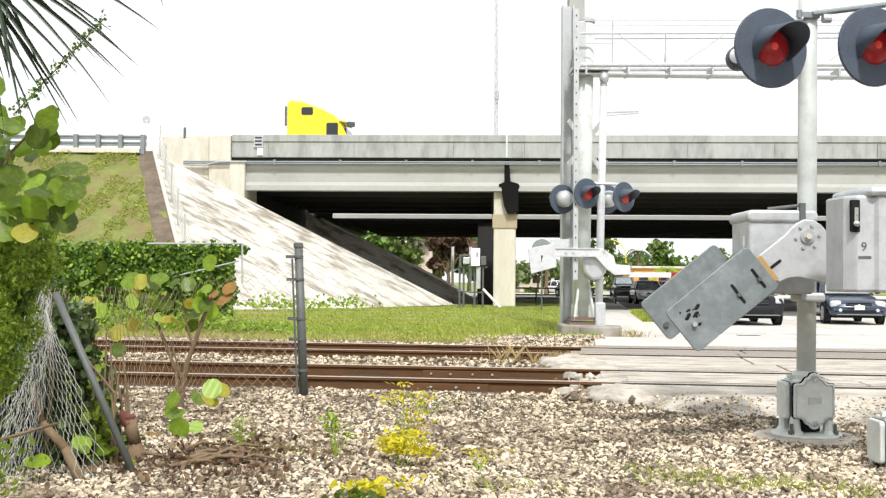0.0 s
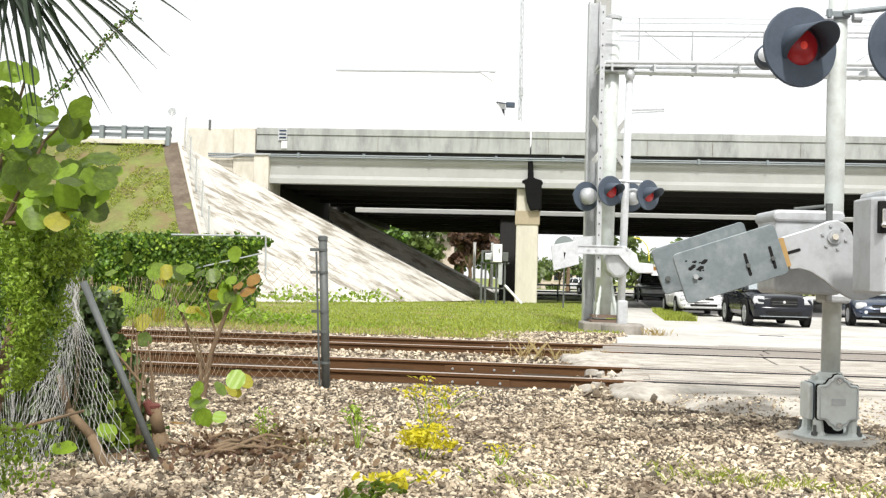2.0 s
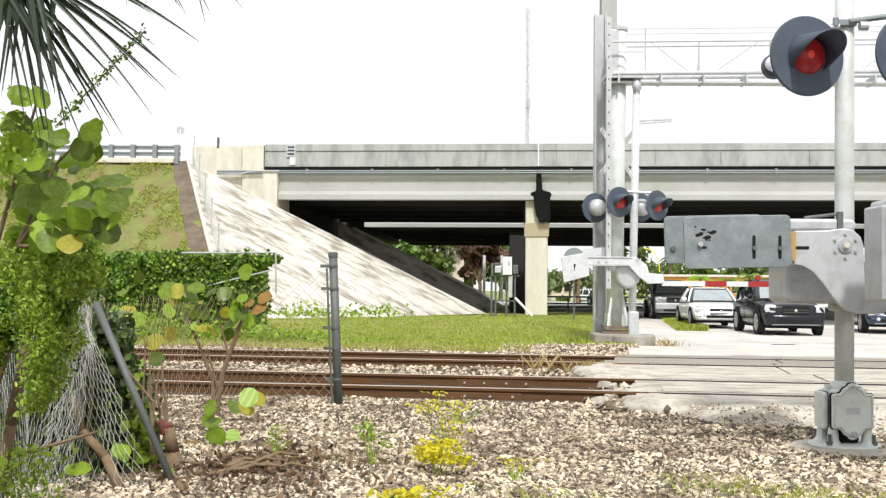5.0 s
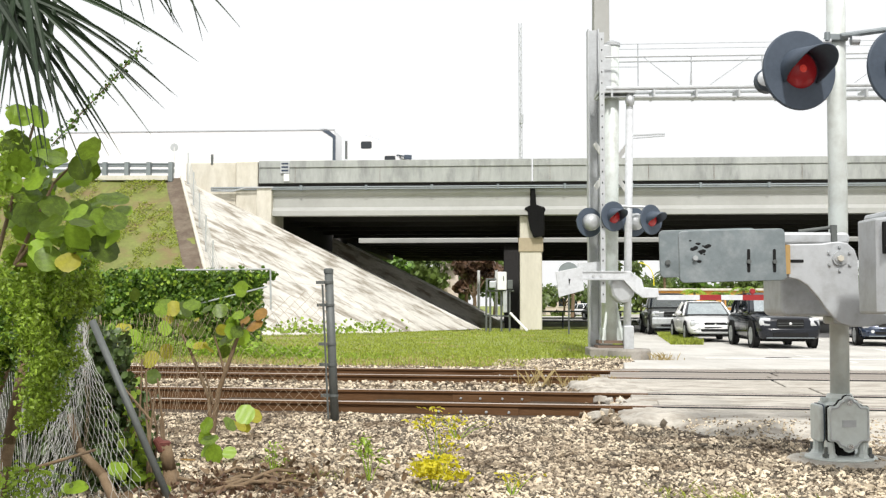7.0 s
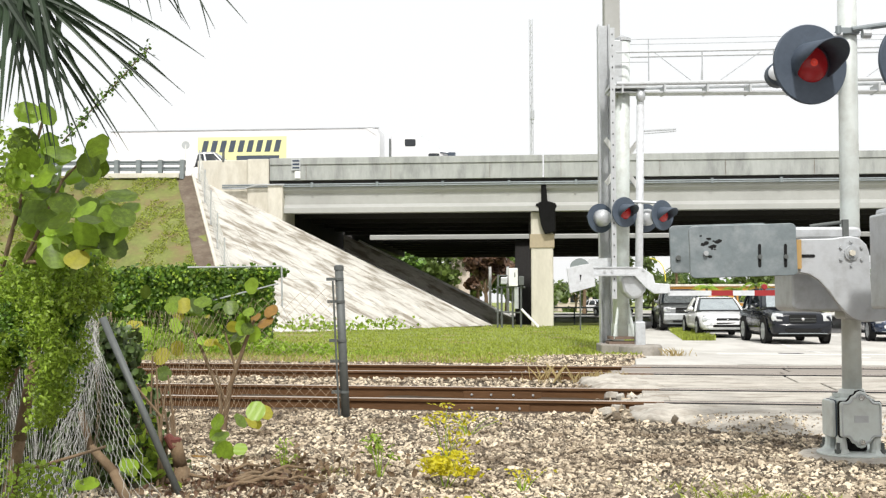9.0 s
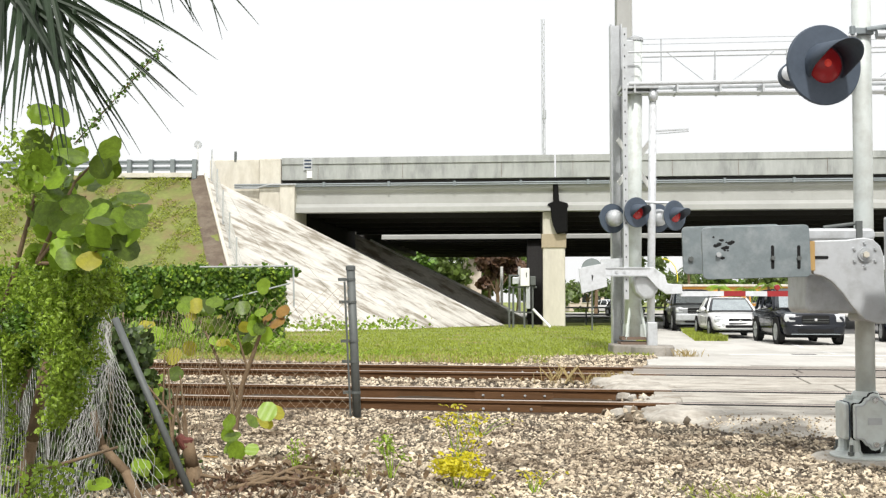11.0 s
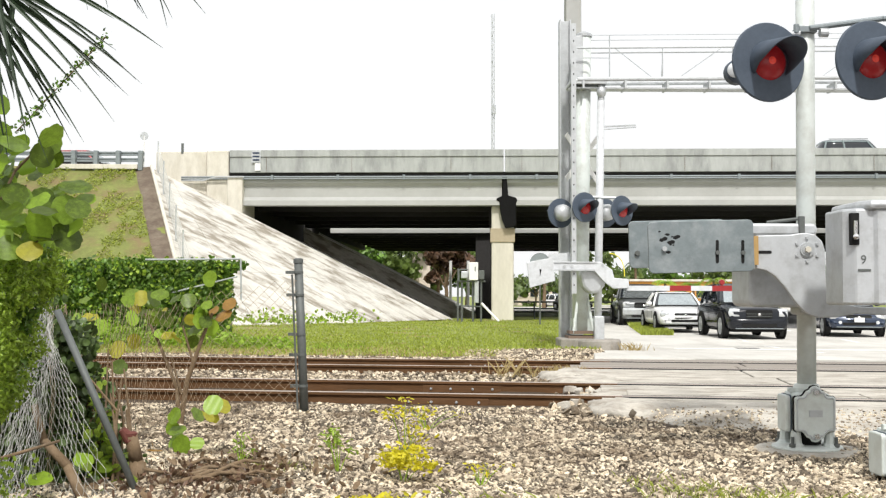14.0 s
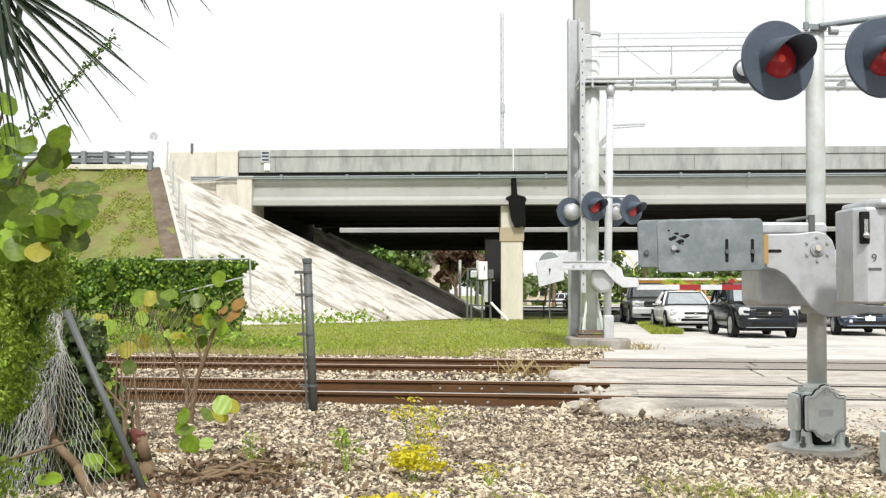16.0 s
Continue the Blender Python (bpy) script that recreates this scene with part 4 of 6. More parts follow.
part("ladder_rail", shape(box(2.755, 21.72, 1.05, 2.85, 21.78, 6.46)), M["galv"], canti, "perforated ladder rail")
for k in range(24):
    part("rung_hole", shape(box(2.79, 21.715, 1.2 + k * 0.222, 2.81, 21.719, 1.235 + k * 0.222)), M["hole"], canti)
pole = thing("utility_pole", "tall square grey concrete utility pole", "utility pole")
part("shaft", shape(slab([(2.88, -0.2), (3.30, -0.2), (3.24, 15.0), (2.98, 15.0)], 24.0, 24.4)), M["girder"], pole, "pale concrete shaft", bevel=0.02)
steel = thing("steel_post", "grey-blue galvanised steel channel post", "post")
part("web", shape(box(2.66, 22.9, -0.1, 2.87, 22.93, 6.8)), M["galv"], steel)
for x in (2.66, 2.87):
    part("flange", shape(box(x - 0.015, 22.76, -0.1, x + 0.015, 23.06, 6.8)), M["galv"], steel)

# ---- equipment cabinet and posts by the bridge ----
cab = thing("utility_cabinet", "grey utility boxes on a steel frame", "utility box")
for x in (1.0, 1.16, 1.6, 1.93):
    part("leg", shape(rod((x, 43.9, -0.2), (x, 43.9, 1.64), 0.042, sides=8)), M["pipe"], cab)
part("meter_box", shape(box(1.12, 43.7, 1.7, 1.39, 44.0, 1.98)), M["alum"], cab, "grey meter box", bevel=0.03)
part("box_frame", shape(box(0.98, 43.72, 1.6, 1.06, 44.0, 2.08), box(1.06, 43.74, 2.02, 1.40, 44.0, 2.08)), M["pipe"], cab, bevel=0.01)
part("white_panel", shape(box(1.44, 43.65, 1.62, 1.80, 44.0, 2.34)), M["white"], cab, "white electrical panel", bevel=0.02)
part("panel_latch", shape(box(1.66, 43.63, 1.98, 1.70, 43.652, 2.16)), M["pipe"], cab)
part("narrow_box", shape(box(1.83, 43.74, 1.66, 2.05, 44.0, 2.02)), M["pipe"], cab, bevel=0.02)
part("lower_box", shape(box(1.66, 43.75, 0.72, 1.83, 43.95, 1.58)), M["galv"], cab, bevel=0.02)
part("rail", shape(rod((0.95, 43.9, 1.58), (2.1, 43.9, 1.58), 0.035), rod((0.9, 43.9, 0.62), (2.1, 43.9, 0.56), 0.03)), M["pipe"], cab)
part("guy_pipe", shape(rod((1.95, 43.8, 0.7), (2.6, 43.3, 0.0), 0.05)), M["white"], cab, "white conduit running to the ground")
sign = thing("round_sign", "back of a round sign on a thin post", "sign")
part("post", shape(rod((3.91, 40, -0.2), (3.91, 40, 2.2), 0.03)), M["pipe"], sign)
part("disc", shape(lathe([(0.38, 0), (0.38, 0.02)], (3.91, 40, 2.2), "Y", 28)), M["guard"], sign, "grey round sign back")
dl = thing("delineator", "small round reflector on a thin post", "sign")
part("post", shape(rod((-12.75, 48.2, 6.4), (-12.75, 48.2, 8.0), 0.03)), M["white"], dl)
part("disc", shape(lathe([(0.18, 0), (0.18, 0.02)], (-12.75, 48.18, 8.0), "Y", 20)), M["galv"], dl)
mk = thing("marker_post", "small dark marker on the wing wall", "marker")
part("post", shape(box(-11.05, 47.9, 7.2, -10.95, 48.0, 7.65)), M["pipe"], mk, bevel=0.01)
ant = thing("radio_mast", "tall thin lattice radio mast far behind the bridge", "radio mast")
part("shaft", shape(*[rod((8.25 + dx, 150 + dy, -1), (8.15 + dx, 150 + dy, 40), 0.07, 0.05, sides=6) for dx, dy in ((-0.2, 0), (0.2, 0), (0, 0.3))]), M["galv"], ant)
part("bracing", shape(*[rod((8.02 if k % 2 else 8.42, 150, k * 0.9), (8.42 if k % 2 else 8.02, 150, k * 0.9 + 0.9), 0.025, sides=4) for k in range(44)]), M["galv"], ant)
part("drum", shape(rod((8.3, 149.6, 26), (8.3, 149.6, 27.2), 0.25)), M["galv"], ant)

# ---- fence, shrubs, weeds ----
rng = random.Random(7)
CORNERS = [Vector(p) for p in ((-1.26, 10.7), (-2.0, 10.35), (-2.35, 9.3), (-2.42, 8.0), (-2.34, 6.6), (-2.25, 5.6), (-1.97, 4.55), (-1.7, 3.6))]      # end post, sagging bays, folded corner, towards the viewer
RUNS = [0.0]
for _p, _q in zip(CORNERS, CORNERS[1:]):
    RUNS.append(RUNS[-1] + (_q - _p).length)
FOLD = RUNS[4]
def fence_at(s, z=0.0, off=0.0):
    k = max(i for i in range(len(RUNS) - 1) if i == 0 or RUNS[i] <= s)
    p, q = CORNERS[k], CORNERS[k + 1]
    d = (q - p).normalized()
    r = p + d * (s - RUNS[k])
    return Vector((r.x - d.y * off, r.y + d.x * off, z))

fence = thing("chain_link_fence", "sagging galvanised chain-link fence with a grey end post", "fence")
part("end_post", shape(rod((-1.235, 10.7, -0.25), (-1.31, 10.7, 1.32), 0.042, sides=16)), M["pipe"], fence, "dull grey round end post", smooth=True)
part("post_cap", shape(lathe([(0.048, 0), (0.048, 0.04), (0.03, 0.05)], (-1.311, 10.7, 1.31), "Z", 16)), M["pipe"], fence)
part("tension_bar", shape(rod((-1.30, 10.66, -0.1), (-1.36, 10.62, 1.2), 0.011, sides=6)), M["pipe"], fence)
for z in (0.12, 0.42, 0.62, 1.0, 1.22):
    part("tension_band", shape(lathe([(0.05, z - 0.012), (0.05, z + 0.012)], (-1.25 - 0.05 * z, 10.7, 0), "Z", 14), box(-1.37 - 0.05 * z, 10.67, z - 0.015, -1.29 - 0.05 * z, 10.71, z + 0.015)), M["pipe"], fence)
part("fallen_rail", shape(rod((-1.76, 6.65, -0.22), (-2.30, 6.75, 0.90), 0.0225, sides=12)), M["pipe"], fence, "fallen top rail leaning on the mesh", smooth=True)

def mesh_wire(s0, s1, z0, top, r, pitch, amp):
    """Zigzag wires woven side by side."""
    verts, faces = [], []
    n = int((s1 - s0) / pitch)
    def seg(a, b):
        d = (b - a).normalized()
        u = d.cross(Vector((0.3, 0.2, 1))).normalized() * r
        v = d.cross(u).normalized() * r
        k = len(verts)
        for p in (a, b):
            verts.extend([tuple(p + u), tuple(p - u * 0.5 + v * 0.87), tuple(p - u * 0.5 - v * 0.87)])
        faces.extend([(k, k + 1, k + 4, k + 3), (k + 1, k + 2, k + 5, k + 4), (k + 2, k, k + 3, k + 5)])
    for i in range(n):
        s, z, side, last = s0 + i * pitch, z0, 1 if i % 2 else -1, None
        while z < top(s):
            sag = amp * (noise.noise((s * 0.7, z * 0.8, 1)) + 0.5 * noise.noise((s * 2.0, z * 2, 4))) * min(1, s / 1.0)
            p = fence_at(s + side * pitch * 0.52, z + 0.03 * noise.noise((s, 0, 2)), sag + 0.004 * side)
            if last is not None:
                seg(last, p)
            last, side, z = p, -side, z + pitch * 1.0
    return verts, faces

v, f = mesh_wire(0.05, FOLD, -0.16, lambda s: 1.24 - 0.30 * min(1.0, s / 1.3) - 0.03 * math.sin(s * 4), 0.0018, 0.052, 0.15)
raw("wire_mesh", v, f, M["rustwire"], fence, "woven galvanised wire mesh")
v, f = mesh_wire(FOLD, RUNS[-1], -0.25, lambda s: 0.96, 0.0019, 0.05, 0.10)
raw("near_mesh", v, f, M["wire"], fence, "sagging near stretch of wire mesh")
def bunch(seed, n):
    """Gathered strands of mesh hanging from the folded corner."""
    r = random.Random(seed)
    def f(bm):
        for i in range(n):
            u = (i + r.random()) / n - 0.5
            a, b = Vector((-2.29 + 0.07 * u, 6.5 + 0.1 * r.random(), 0.94 - 0.1 * r.random())), Vector((-2.46 + 0.34 * u, 6.25 + 0.25 * r.random(), -0.26))
            pts = [a.lerp(b, t / 22) + Vector(((0.009 if t % 2 else -0.009) + 0.02 * math.sin(t * 0.7 + i), 0.01 * r.gauss(0, 1), 0)) for t in range(23)]
            tube([tuple(p) for p in pts], 0.0015, 3)(bm)
    return f
part("folded_mesh", shape(bunch(41, 26)), M["wire"], fence, "bunched fold of mesh at the corner")
def slack(seed, n):
    """Loose mesh stretched from the fold to the foot of the fallen rail."""
    r = random.Random(seed)
    def f(bm):
        for i in range(n):
            u = i / n
            a, b = Vector((-2.29 + 0.03 * u, 6.52, 0.9 - 0.12 * u)), Vector((-2.38 + 0.62 * u, 6.45 + 0.1 * math.sin(u * 6), -0.24))
            pts = [a.lerp(b, t / 18) + Vector(((0.011 if (t + i) % 2 else -0.011) * (0.3 + t / 18), 0.03 * math.sin(t * 0.5 + u * 5), 0)) for t in range(19)]
            tube([tuple(p) for p in pts], 0.0013, 3)(bm)
    return f
part("loose_mesh", shape(slack(43, 20)), M["wire"], fence, "slack mesh beside the fallen rail")

def leaf_cloud(name, centres, size, material, parent, label, kind="", sides=6, cup=0.15, narrow=1.0, droop=0.0, seed=1, up=0.35):
    """Many leaves: small cupped polygons turned every way."""
    r = random.Random(seed)
    verts, faces = [], []
    for c in centres:
        s = size * (0.6 + 0.7 * r.random())
        nrm = Vector((r.gauss(0, 1), r.gauss(0, 1), r.gauss(up, 0.8) - droop)).normalized()
        u = nrm.cross(Vector((r.gauss(0, 1), r.gauss(0, 1), r.gauss(0, 1)))).normalized()
        w = nrm.cross(u)
        k = len(verts)
        verts.append(tuple(Vector(c) - nrm * s * cup))
        for i in range(sides):
            t = 2 * math.pi * i / sides
            verts.append(tuple(Vector(c) + u * s * math.cos(t) + w * s * narrow * math.sin(t)))
        faces += [(k, k + 1 + i, k + 1 + (i + 1) % sides) for i in range(sides)]
    return raw(name, verts, faces, material, parent, label, kind)

# end of the hedge-covered fence beyond the tracks
hedge = thing("hedge", "dense clipped green vine hedge on a far fence", "hedge")
def hedge_points(n, seed):
    r = random.Random(seed)
    out = []
    for _ in range(n):
        x = -15 + 10.75 * r.random()
        face = r.random()
        top = 1.66 + 0.10 * noise.noise((x * 1.3, 0, 0)) + 0.05 * noise.noise((x * 5, 0, 0)) - 0.25 * max(0, (x + 4.7)) ** 2
        y, z = (23.75 + 0.12 * r.random(), top * r.random() ** 0.8) if face < 0.72 else (23.75 + 0.8 * r.random(), top + 0.06 * r.gauss(0, 1))
        bulge = 0.22 * noise.noise((x * 1.1, z * 1.5, 7)) + 0.1 * noise.noise((x * 3, z * 4, 3))
        out.append((x + (0.25 * noise.noise((z * 2, 1, 1)) if x > -5 else 0), y - bulge - 0.25 * (1 - z / top), z))
    return out
part("core", shape(box(-15, 23.95, -0.1, -4.45, 24.5, 1.58)), M["hedge"], hedge, bevel=0.1)
leaf_cloud("foliage", hedge_points(15000, 3), 0.048, M["hedge"], hedge, "", sides=5, seed=4)
leaf_cloud("young_foliage", [(x, y - 0.05, z + 0.03) for x, y, z in hedge_points(2500, 8)], 0.04, M["vine"], hedge, "lighter young shoots", sides=5, seed=5)
part("top_rail", shape(rod((-6.2, 23.7, 1.76), (-4.15, 23.7, 1.78), 0.02, sides=6), rod((-4.15, 23.7, 1.78), (-4.13, 23.7, 0.9), 0.02, sides=6), rod((-6.0, 23.6, 0.95), (-4.2, 23.6, 1.4), 0.018, sides=6)), M["galv"], hedge)

weeds = thing("weed_clump", "loose pale green weeds along the far track", "weeds", kind="stuff")
pts = []
for _ in range(9000):
    x = -13 + 11.6 * rng.random()
    y = 20.6 - 0.14 * x + 2.6 * rng.random()
    h = 0.75 * max(0.05, 0.5 + 0.8 * noise.noise((x * 0.8, y * 0.5, 2))) * max(0.03, min(1, (-2.6 - x) / 2.2))
    pts.append((x, y, -0.05 + h * rng.random() ** 0.7))
leaf_cloud("weed_leaves", pts[:6000], 0.045, M["vine"], weeds, "", sides=4, seed=9, narrow=0.6)
leaf_cloud("dark_weed_leaves", pts[6000:], 0.05, M["grape"], weeds, "", sides=4, seed=10, narrow=0.6)
for cx, cy, n in ((-5.6, 36.6, 160), (-4.6, 35.9, 140), (-3.3, 38.6, 160)):
    leaf_cloud("slope_weed", [(cx + rng.gauss(0, 0.6), cy + rng.gauss(0, 0.3), 0.1 + abs(rng.gauss(0, 0.17))) for _ in range(n)], 0.06, M["vine"], weeds, "", sides=4, seed=n)

# grass: blades over the verge
def blades(name, spots, height, width, material, parent, seed, lean=0.4):
    r = random.Random(seed)
    verts, faces = [], []
    for x, y, z in spots:
        h, t = height * (0.5 + r.random()), 2 * math.pi * r.random()
        dx, dy = math.cos(t) * width, math.sin(t) * width
        k = len(verts)
        lx, ly = r.gauss(0, lean) * h, r.gauss(0, lean) * h
        verts += [(x - dx, y - dy, z), (x + dx, y + dy, z), (x + lx * 0.4 + dx * 0.7, y + ly * 0.4 + dy * 0.7, z + h * 0.6), (x + lx, y + ly, z + h)]
        faces += [(k, k + 1, k + 2), (k, k + 2, k + 3)]
    return raw(name, verts, faces, material, parent)
grass = thing("grass", "sunlit green grass verge below the bridge", "grass", kind="stuff")
spots, dry_spots = [], []
for _ in range(62000):
    y = 18.9 + 28.5 * rng.random() ** 1.5
    x = -y * 0.36 + y * 0.55 * rng.random()
    a, b = across(x, y)
    if a > 0.25 or b < 19.0 or (a > -1.6 and b < 21.2 + 0.5 * noise.noise((x, y, 3))) or (y > 36 and x < 0.9 + 0.84 * (y - 47)):
        continue
    q = noise.noise((x * 0.6, y * 0.6, 11))
    (dry_spots if rng.random() < 0.75 - 0.22 * (b - 19.0 + 2 * q) or q > 0.42 else spots).append((x, y, ground_z(x, y) - 0.01))
blades("grass_blades", spots, 0.055, 0.016, M["blade"], grass, 21)
blades("dry_blades", dry_spots, 0.045, 0.013, M["dry"], grass, 22)
bank_spots = []
for _ in range(48000):
    u, v = rng.random(), rng.random()
    x = -26 + 18.0 * u
    y = 36.4 + 10.4 * v
    z = -0.05 + 6.5 * v
    if x > -8.75 - 4.05 * v or noise.noise((x * 0.9, y * 0.5, 4)) + 0.5 * noise.noise((x * 2.5, y * 2.0, 8)) > 0.05:
        continue
    bank_spots.append((x, y, z + 0.16 * noise.noise((x * 0.7, y * 0.7, z * 0.7))))
blades("bank_blades", bank_spots, 0.055, 0.03, M["blade"], grass, 23, 1.2)
verge = []
for _ in range(5200):
    a, b = 1.75 + 1.0 * rng.random(), 36 + 11 * rng.random()
    x, y = along(a, b)
    verge.append((x, y, road_z(b) + 0.0))
blades("verge_blades", verge, 0.14, 0.025, M["blade"], grass, 24)
for cx, cy, n, hgt in ((1.75, 14.95, 260, 0.12), (3.95, 21.7, 100, 0.14), (0.95, 14.9, 40, 0.2)):
    blades("tuft", [(cx + rng.gauss(0, 0.16), cy + rng.gauss(0, 0.1), -0.1) for _ in range(n)], hgt, 0.006, M["dry"], grass, n)
near_tufts = []
for cx, cy, n in ((1.55, 6.55, 150), (1.95, 6.35, 130), (2.35, 6.2, 70), (1.35, 6.9, 50), (-0.95, 7.4, 60), (0.45, 6.3, 60)):
    near_tufts += [(cx + rng.gauss(0, 0.16), cy + rng.gauss(0, 0.12), ground_z(cx, cy)) for _ in range(n)]
blades("gravel_grass", near_tufts, 0.045, 0.004, M["blade"], grass, 31, 0.7)

# ---- ballast stones ----
ballast = thing("ballast_stones", "loose pale limestone ballast, partly stained brown", "gravel", kind="stuff")
ico = bmesh.new(); bmesh.ops.create_icosphere(ico, subdivisions=1, radius=1.0)
ico.verts.index_update()
ICO_V = np.array([v.co for v in ico.verts]); ICO_F = np.array([[v.index for v in f.verts] for f in ico.faces]); ico.free()
def stones(name, spots, seed):
    r = np.random.RandomState(seed)
    n = len(spots)
    verts = np.empty((n, len(ICO_V), 3))
    for i, (x, y, z, s) in enumerate(spots):
        q = np.linalg.qr(r.randn(3, 3))[0]
        v = ICO_V * (1 + 0.28 * r.randn(len(ICO_V), 1)).clip(0.6, 1.5) * np.array([1.35, 0.95, 0.5])
        v = v @ q.T
        v[:, 2] *= 0.8
        verts[i] = v * s + (x, y, z + s * 0.25)
    faces = (ICO_F[None] + (np.arange(n) * len(ICO_V))[:, None, None]).reshape(-1, 3)
    me = bpy.data.meshes.new(name)
    me.from_pydata(verts.reshape(-1, 3).tolist(), [], faces.tolist())
    ob = new(name, me)
    me.materials.append(M["stone"])
    ob.parent = ballast
    return ob
near_spots, mid_spots = [], []
while len(near_spots) < 66000:
    y = 5.0 + 6.3 * rng.random() ** 1.1
    x = y * (-0.47 + 0.97 * rng.random())
    a, b = across(x, y)
    if b > 10.95 or (a > 0.5 and b > 9.7 + 0.3 * noise.noise((x * 2, y * 2, 1)) - 0.1 * a and rng.random() < 0.72 + 0.26 * min(1.0, max(0.0, b - 9.5))):
        continue
    near_spots.append((x, y, ground_z(x, y), (0.0085 + 0.0125 * rng.random() ** 2) * (1.6 if rng.random() < 0.06 else 1)))
for _ in range(420):
    a, b = 0.15 + 0.35 * rng.gauss(0, 1) * 0.6, rng.choice((11.0, 12.0, 13.4, 14.4)) + rng.gauss(0, 0.35)
    x, y = along(a, b)
    near_spots.append((x, y, -0.09, 0.02 + 0.035 * rng.random() ** 2))
for _ in range(3600):
    a, d = rng.uniform(0.6, 6.0), abs(rng.gauss(0, 0.38))
    edge = 9.75 + 0.28 * noise.noise((a * 1.4, 3, 0)) + 0.12 * noise.noise((a * 5, 1, 0)) + 0.9 * max(0, 0.9 - a) - 0.12 * min(a, 6)
    lift = -0.165 + 0.24 * d if d < 0.5 else -0.045 + 0.033 * (d - 0.5) / max(0.3, 10.58 - edge)
    if edge + d < 11.0:
        near_spots.append((*along(a, edge + d), lift, 0.006 + 0.010 * rng.random() ** 2))
stones("stones", near_spots, 1)
while len(mid_spots) < 9000:
    a = -9 + 9.4 * rng.random()
    b = rng.choice((rng.uniform(11.25, 12.75), rng.uniform(12.85, 15.55), rng.uniform(15.65, 17.1), rng.uniform(17.2, 18.8)))
    x, y = along(a, b)
    inside = b < 12.84 or 15.56 < b < 17.22
    if inside:
        continue
    mid_spots.append((x, y, ground_z(x, y) + 0.01, 0.016 + 0.016 * rng.random()))
while len(mid_spots) < 11500:
    a, b = rng.uniform(-2.2, 0.5), rng.uniform(18.0, 21.5)
    x, y = along(a, b)
    mid_spots.append((x, y, ground_z(x, y), 0.014 + 0.02 * rng.random()))
stones("track_stones", mid_spots, 2)

# ---- plants near the viewer ----
def limb(points, r0, r1):
    def f(bm):
        n = len(points) - 1
        for i, (a, b) in enumerate(zip(points, points[1:])):
            rod(a, b, r0 + (r1 - r0) * i / n, r0 + (r1 - r0) * (i + 1) / n, sides=8)(bm)
            if i:
                ball(a, r0 + (r1 - r0) * i / n, sub=1)(bm)
    return f

def grape_leaf_points(c, spread, n, seed):
    r = random.Random(seed)
    return [(c[0] + r.gauss(0, spread[0]), c[1] + r.gauss(0, spread[1]), c[2] + r.gauss(0, spread[2])) for _ in range(n)]

grape = thing("sea_grape_bush", "sea grape bush with large round green leaves", "bush")
part("stem", shape(limb([(-2.3, 4.7, -0.25), (-2.1, 4.45, 0.6), (-1.86, 4.25, 1.1), (-1.66, 4.15, 1.7)], 0.02, 0.005)), M["bark"], grape, "grey-brown stem")
for tip in ((-1.36, 4.05, 1.27), (-1.42, 4.05, 1.58), (-1.50, 4.05, 1.40)):
    part("twig", shape(limb([(-1.72, 4.14, 1.15), ((tip[0] - 1.72) / 2, 4.12, tip[2] - 0.12), tip], 0.008, 0.003)), M["bark"], grape)
def round_leaf(seed):
    """A rounded leaf, folded a little along its midrib, with a notch at the stalk."""
    r = random.Random(seed)
    bm = bmesh.new()
    mid = [bm.verts.new((0, -0.95 + 0.19 * i, 0.02 * i)) for i in range(11)]
    for sgn in (-1, 1):
        edge = [bm.verts.new((sgn * math.sqrt(1 - (-1 + 0.2 * i) ** 2) * (1.02 + 0.03 * r.gauss(0, 1)), -0.98 + 0.196 * i, 0.11 + 0.07 * math.sin(i * 0.9 + seed))) if 0 < i < 10 else None for i in range(11)]
        for i in range(10):
            a, b = edge[i], edge[i + 1]
            pts = [mid[i], mid[i + 1]] + [p for p in (b, a) if p]
            bm.faces.new(pts if sgn > 0 else pts[::-1])
    return mesh_of(bm, "leaf", True)
LEAF = [round_leaf(k) for k in range(4)]
def leaf(parent, c, size, material, face=(0.1, -0.8, 0.5), loose=0.75, rnd=rng):
    me = LEAF[rnd.randrange(4)]
    key = me.name + material.name
    if key not in LEAF_SET:
        LEAF_SET[key] = me.copy()
        LEAF_SET[key].materials.append(material)
    ob = new("leaf", LEAF_SET[key])
    nrm = (Vector(face) + Vector((rnd.gauss(0, loose), rnd.gauss(0, loose * 0.5), rnd.gauss(0, loose)))).normalized()
    ob.parent = parent
    ob.matrix_basis = Matrix.Translation(c) @ nrm.to_track_quat("Z", "Y").to_matrix().to_4x4() @ Matrix.Rotation(rnd.uniform(0, 6.28), 4, "Z") @ Matrix.Scale(size, 4)
    return ob
LEAF_SET = {}
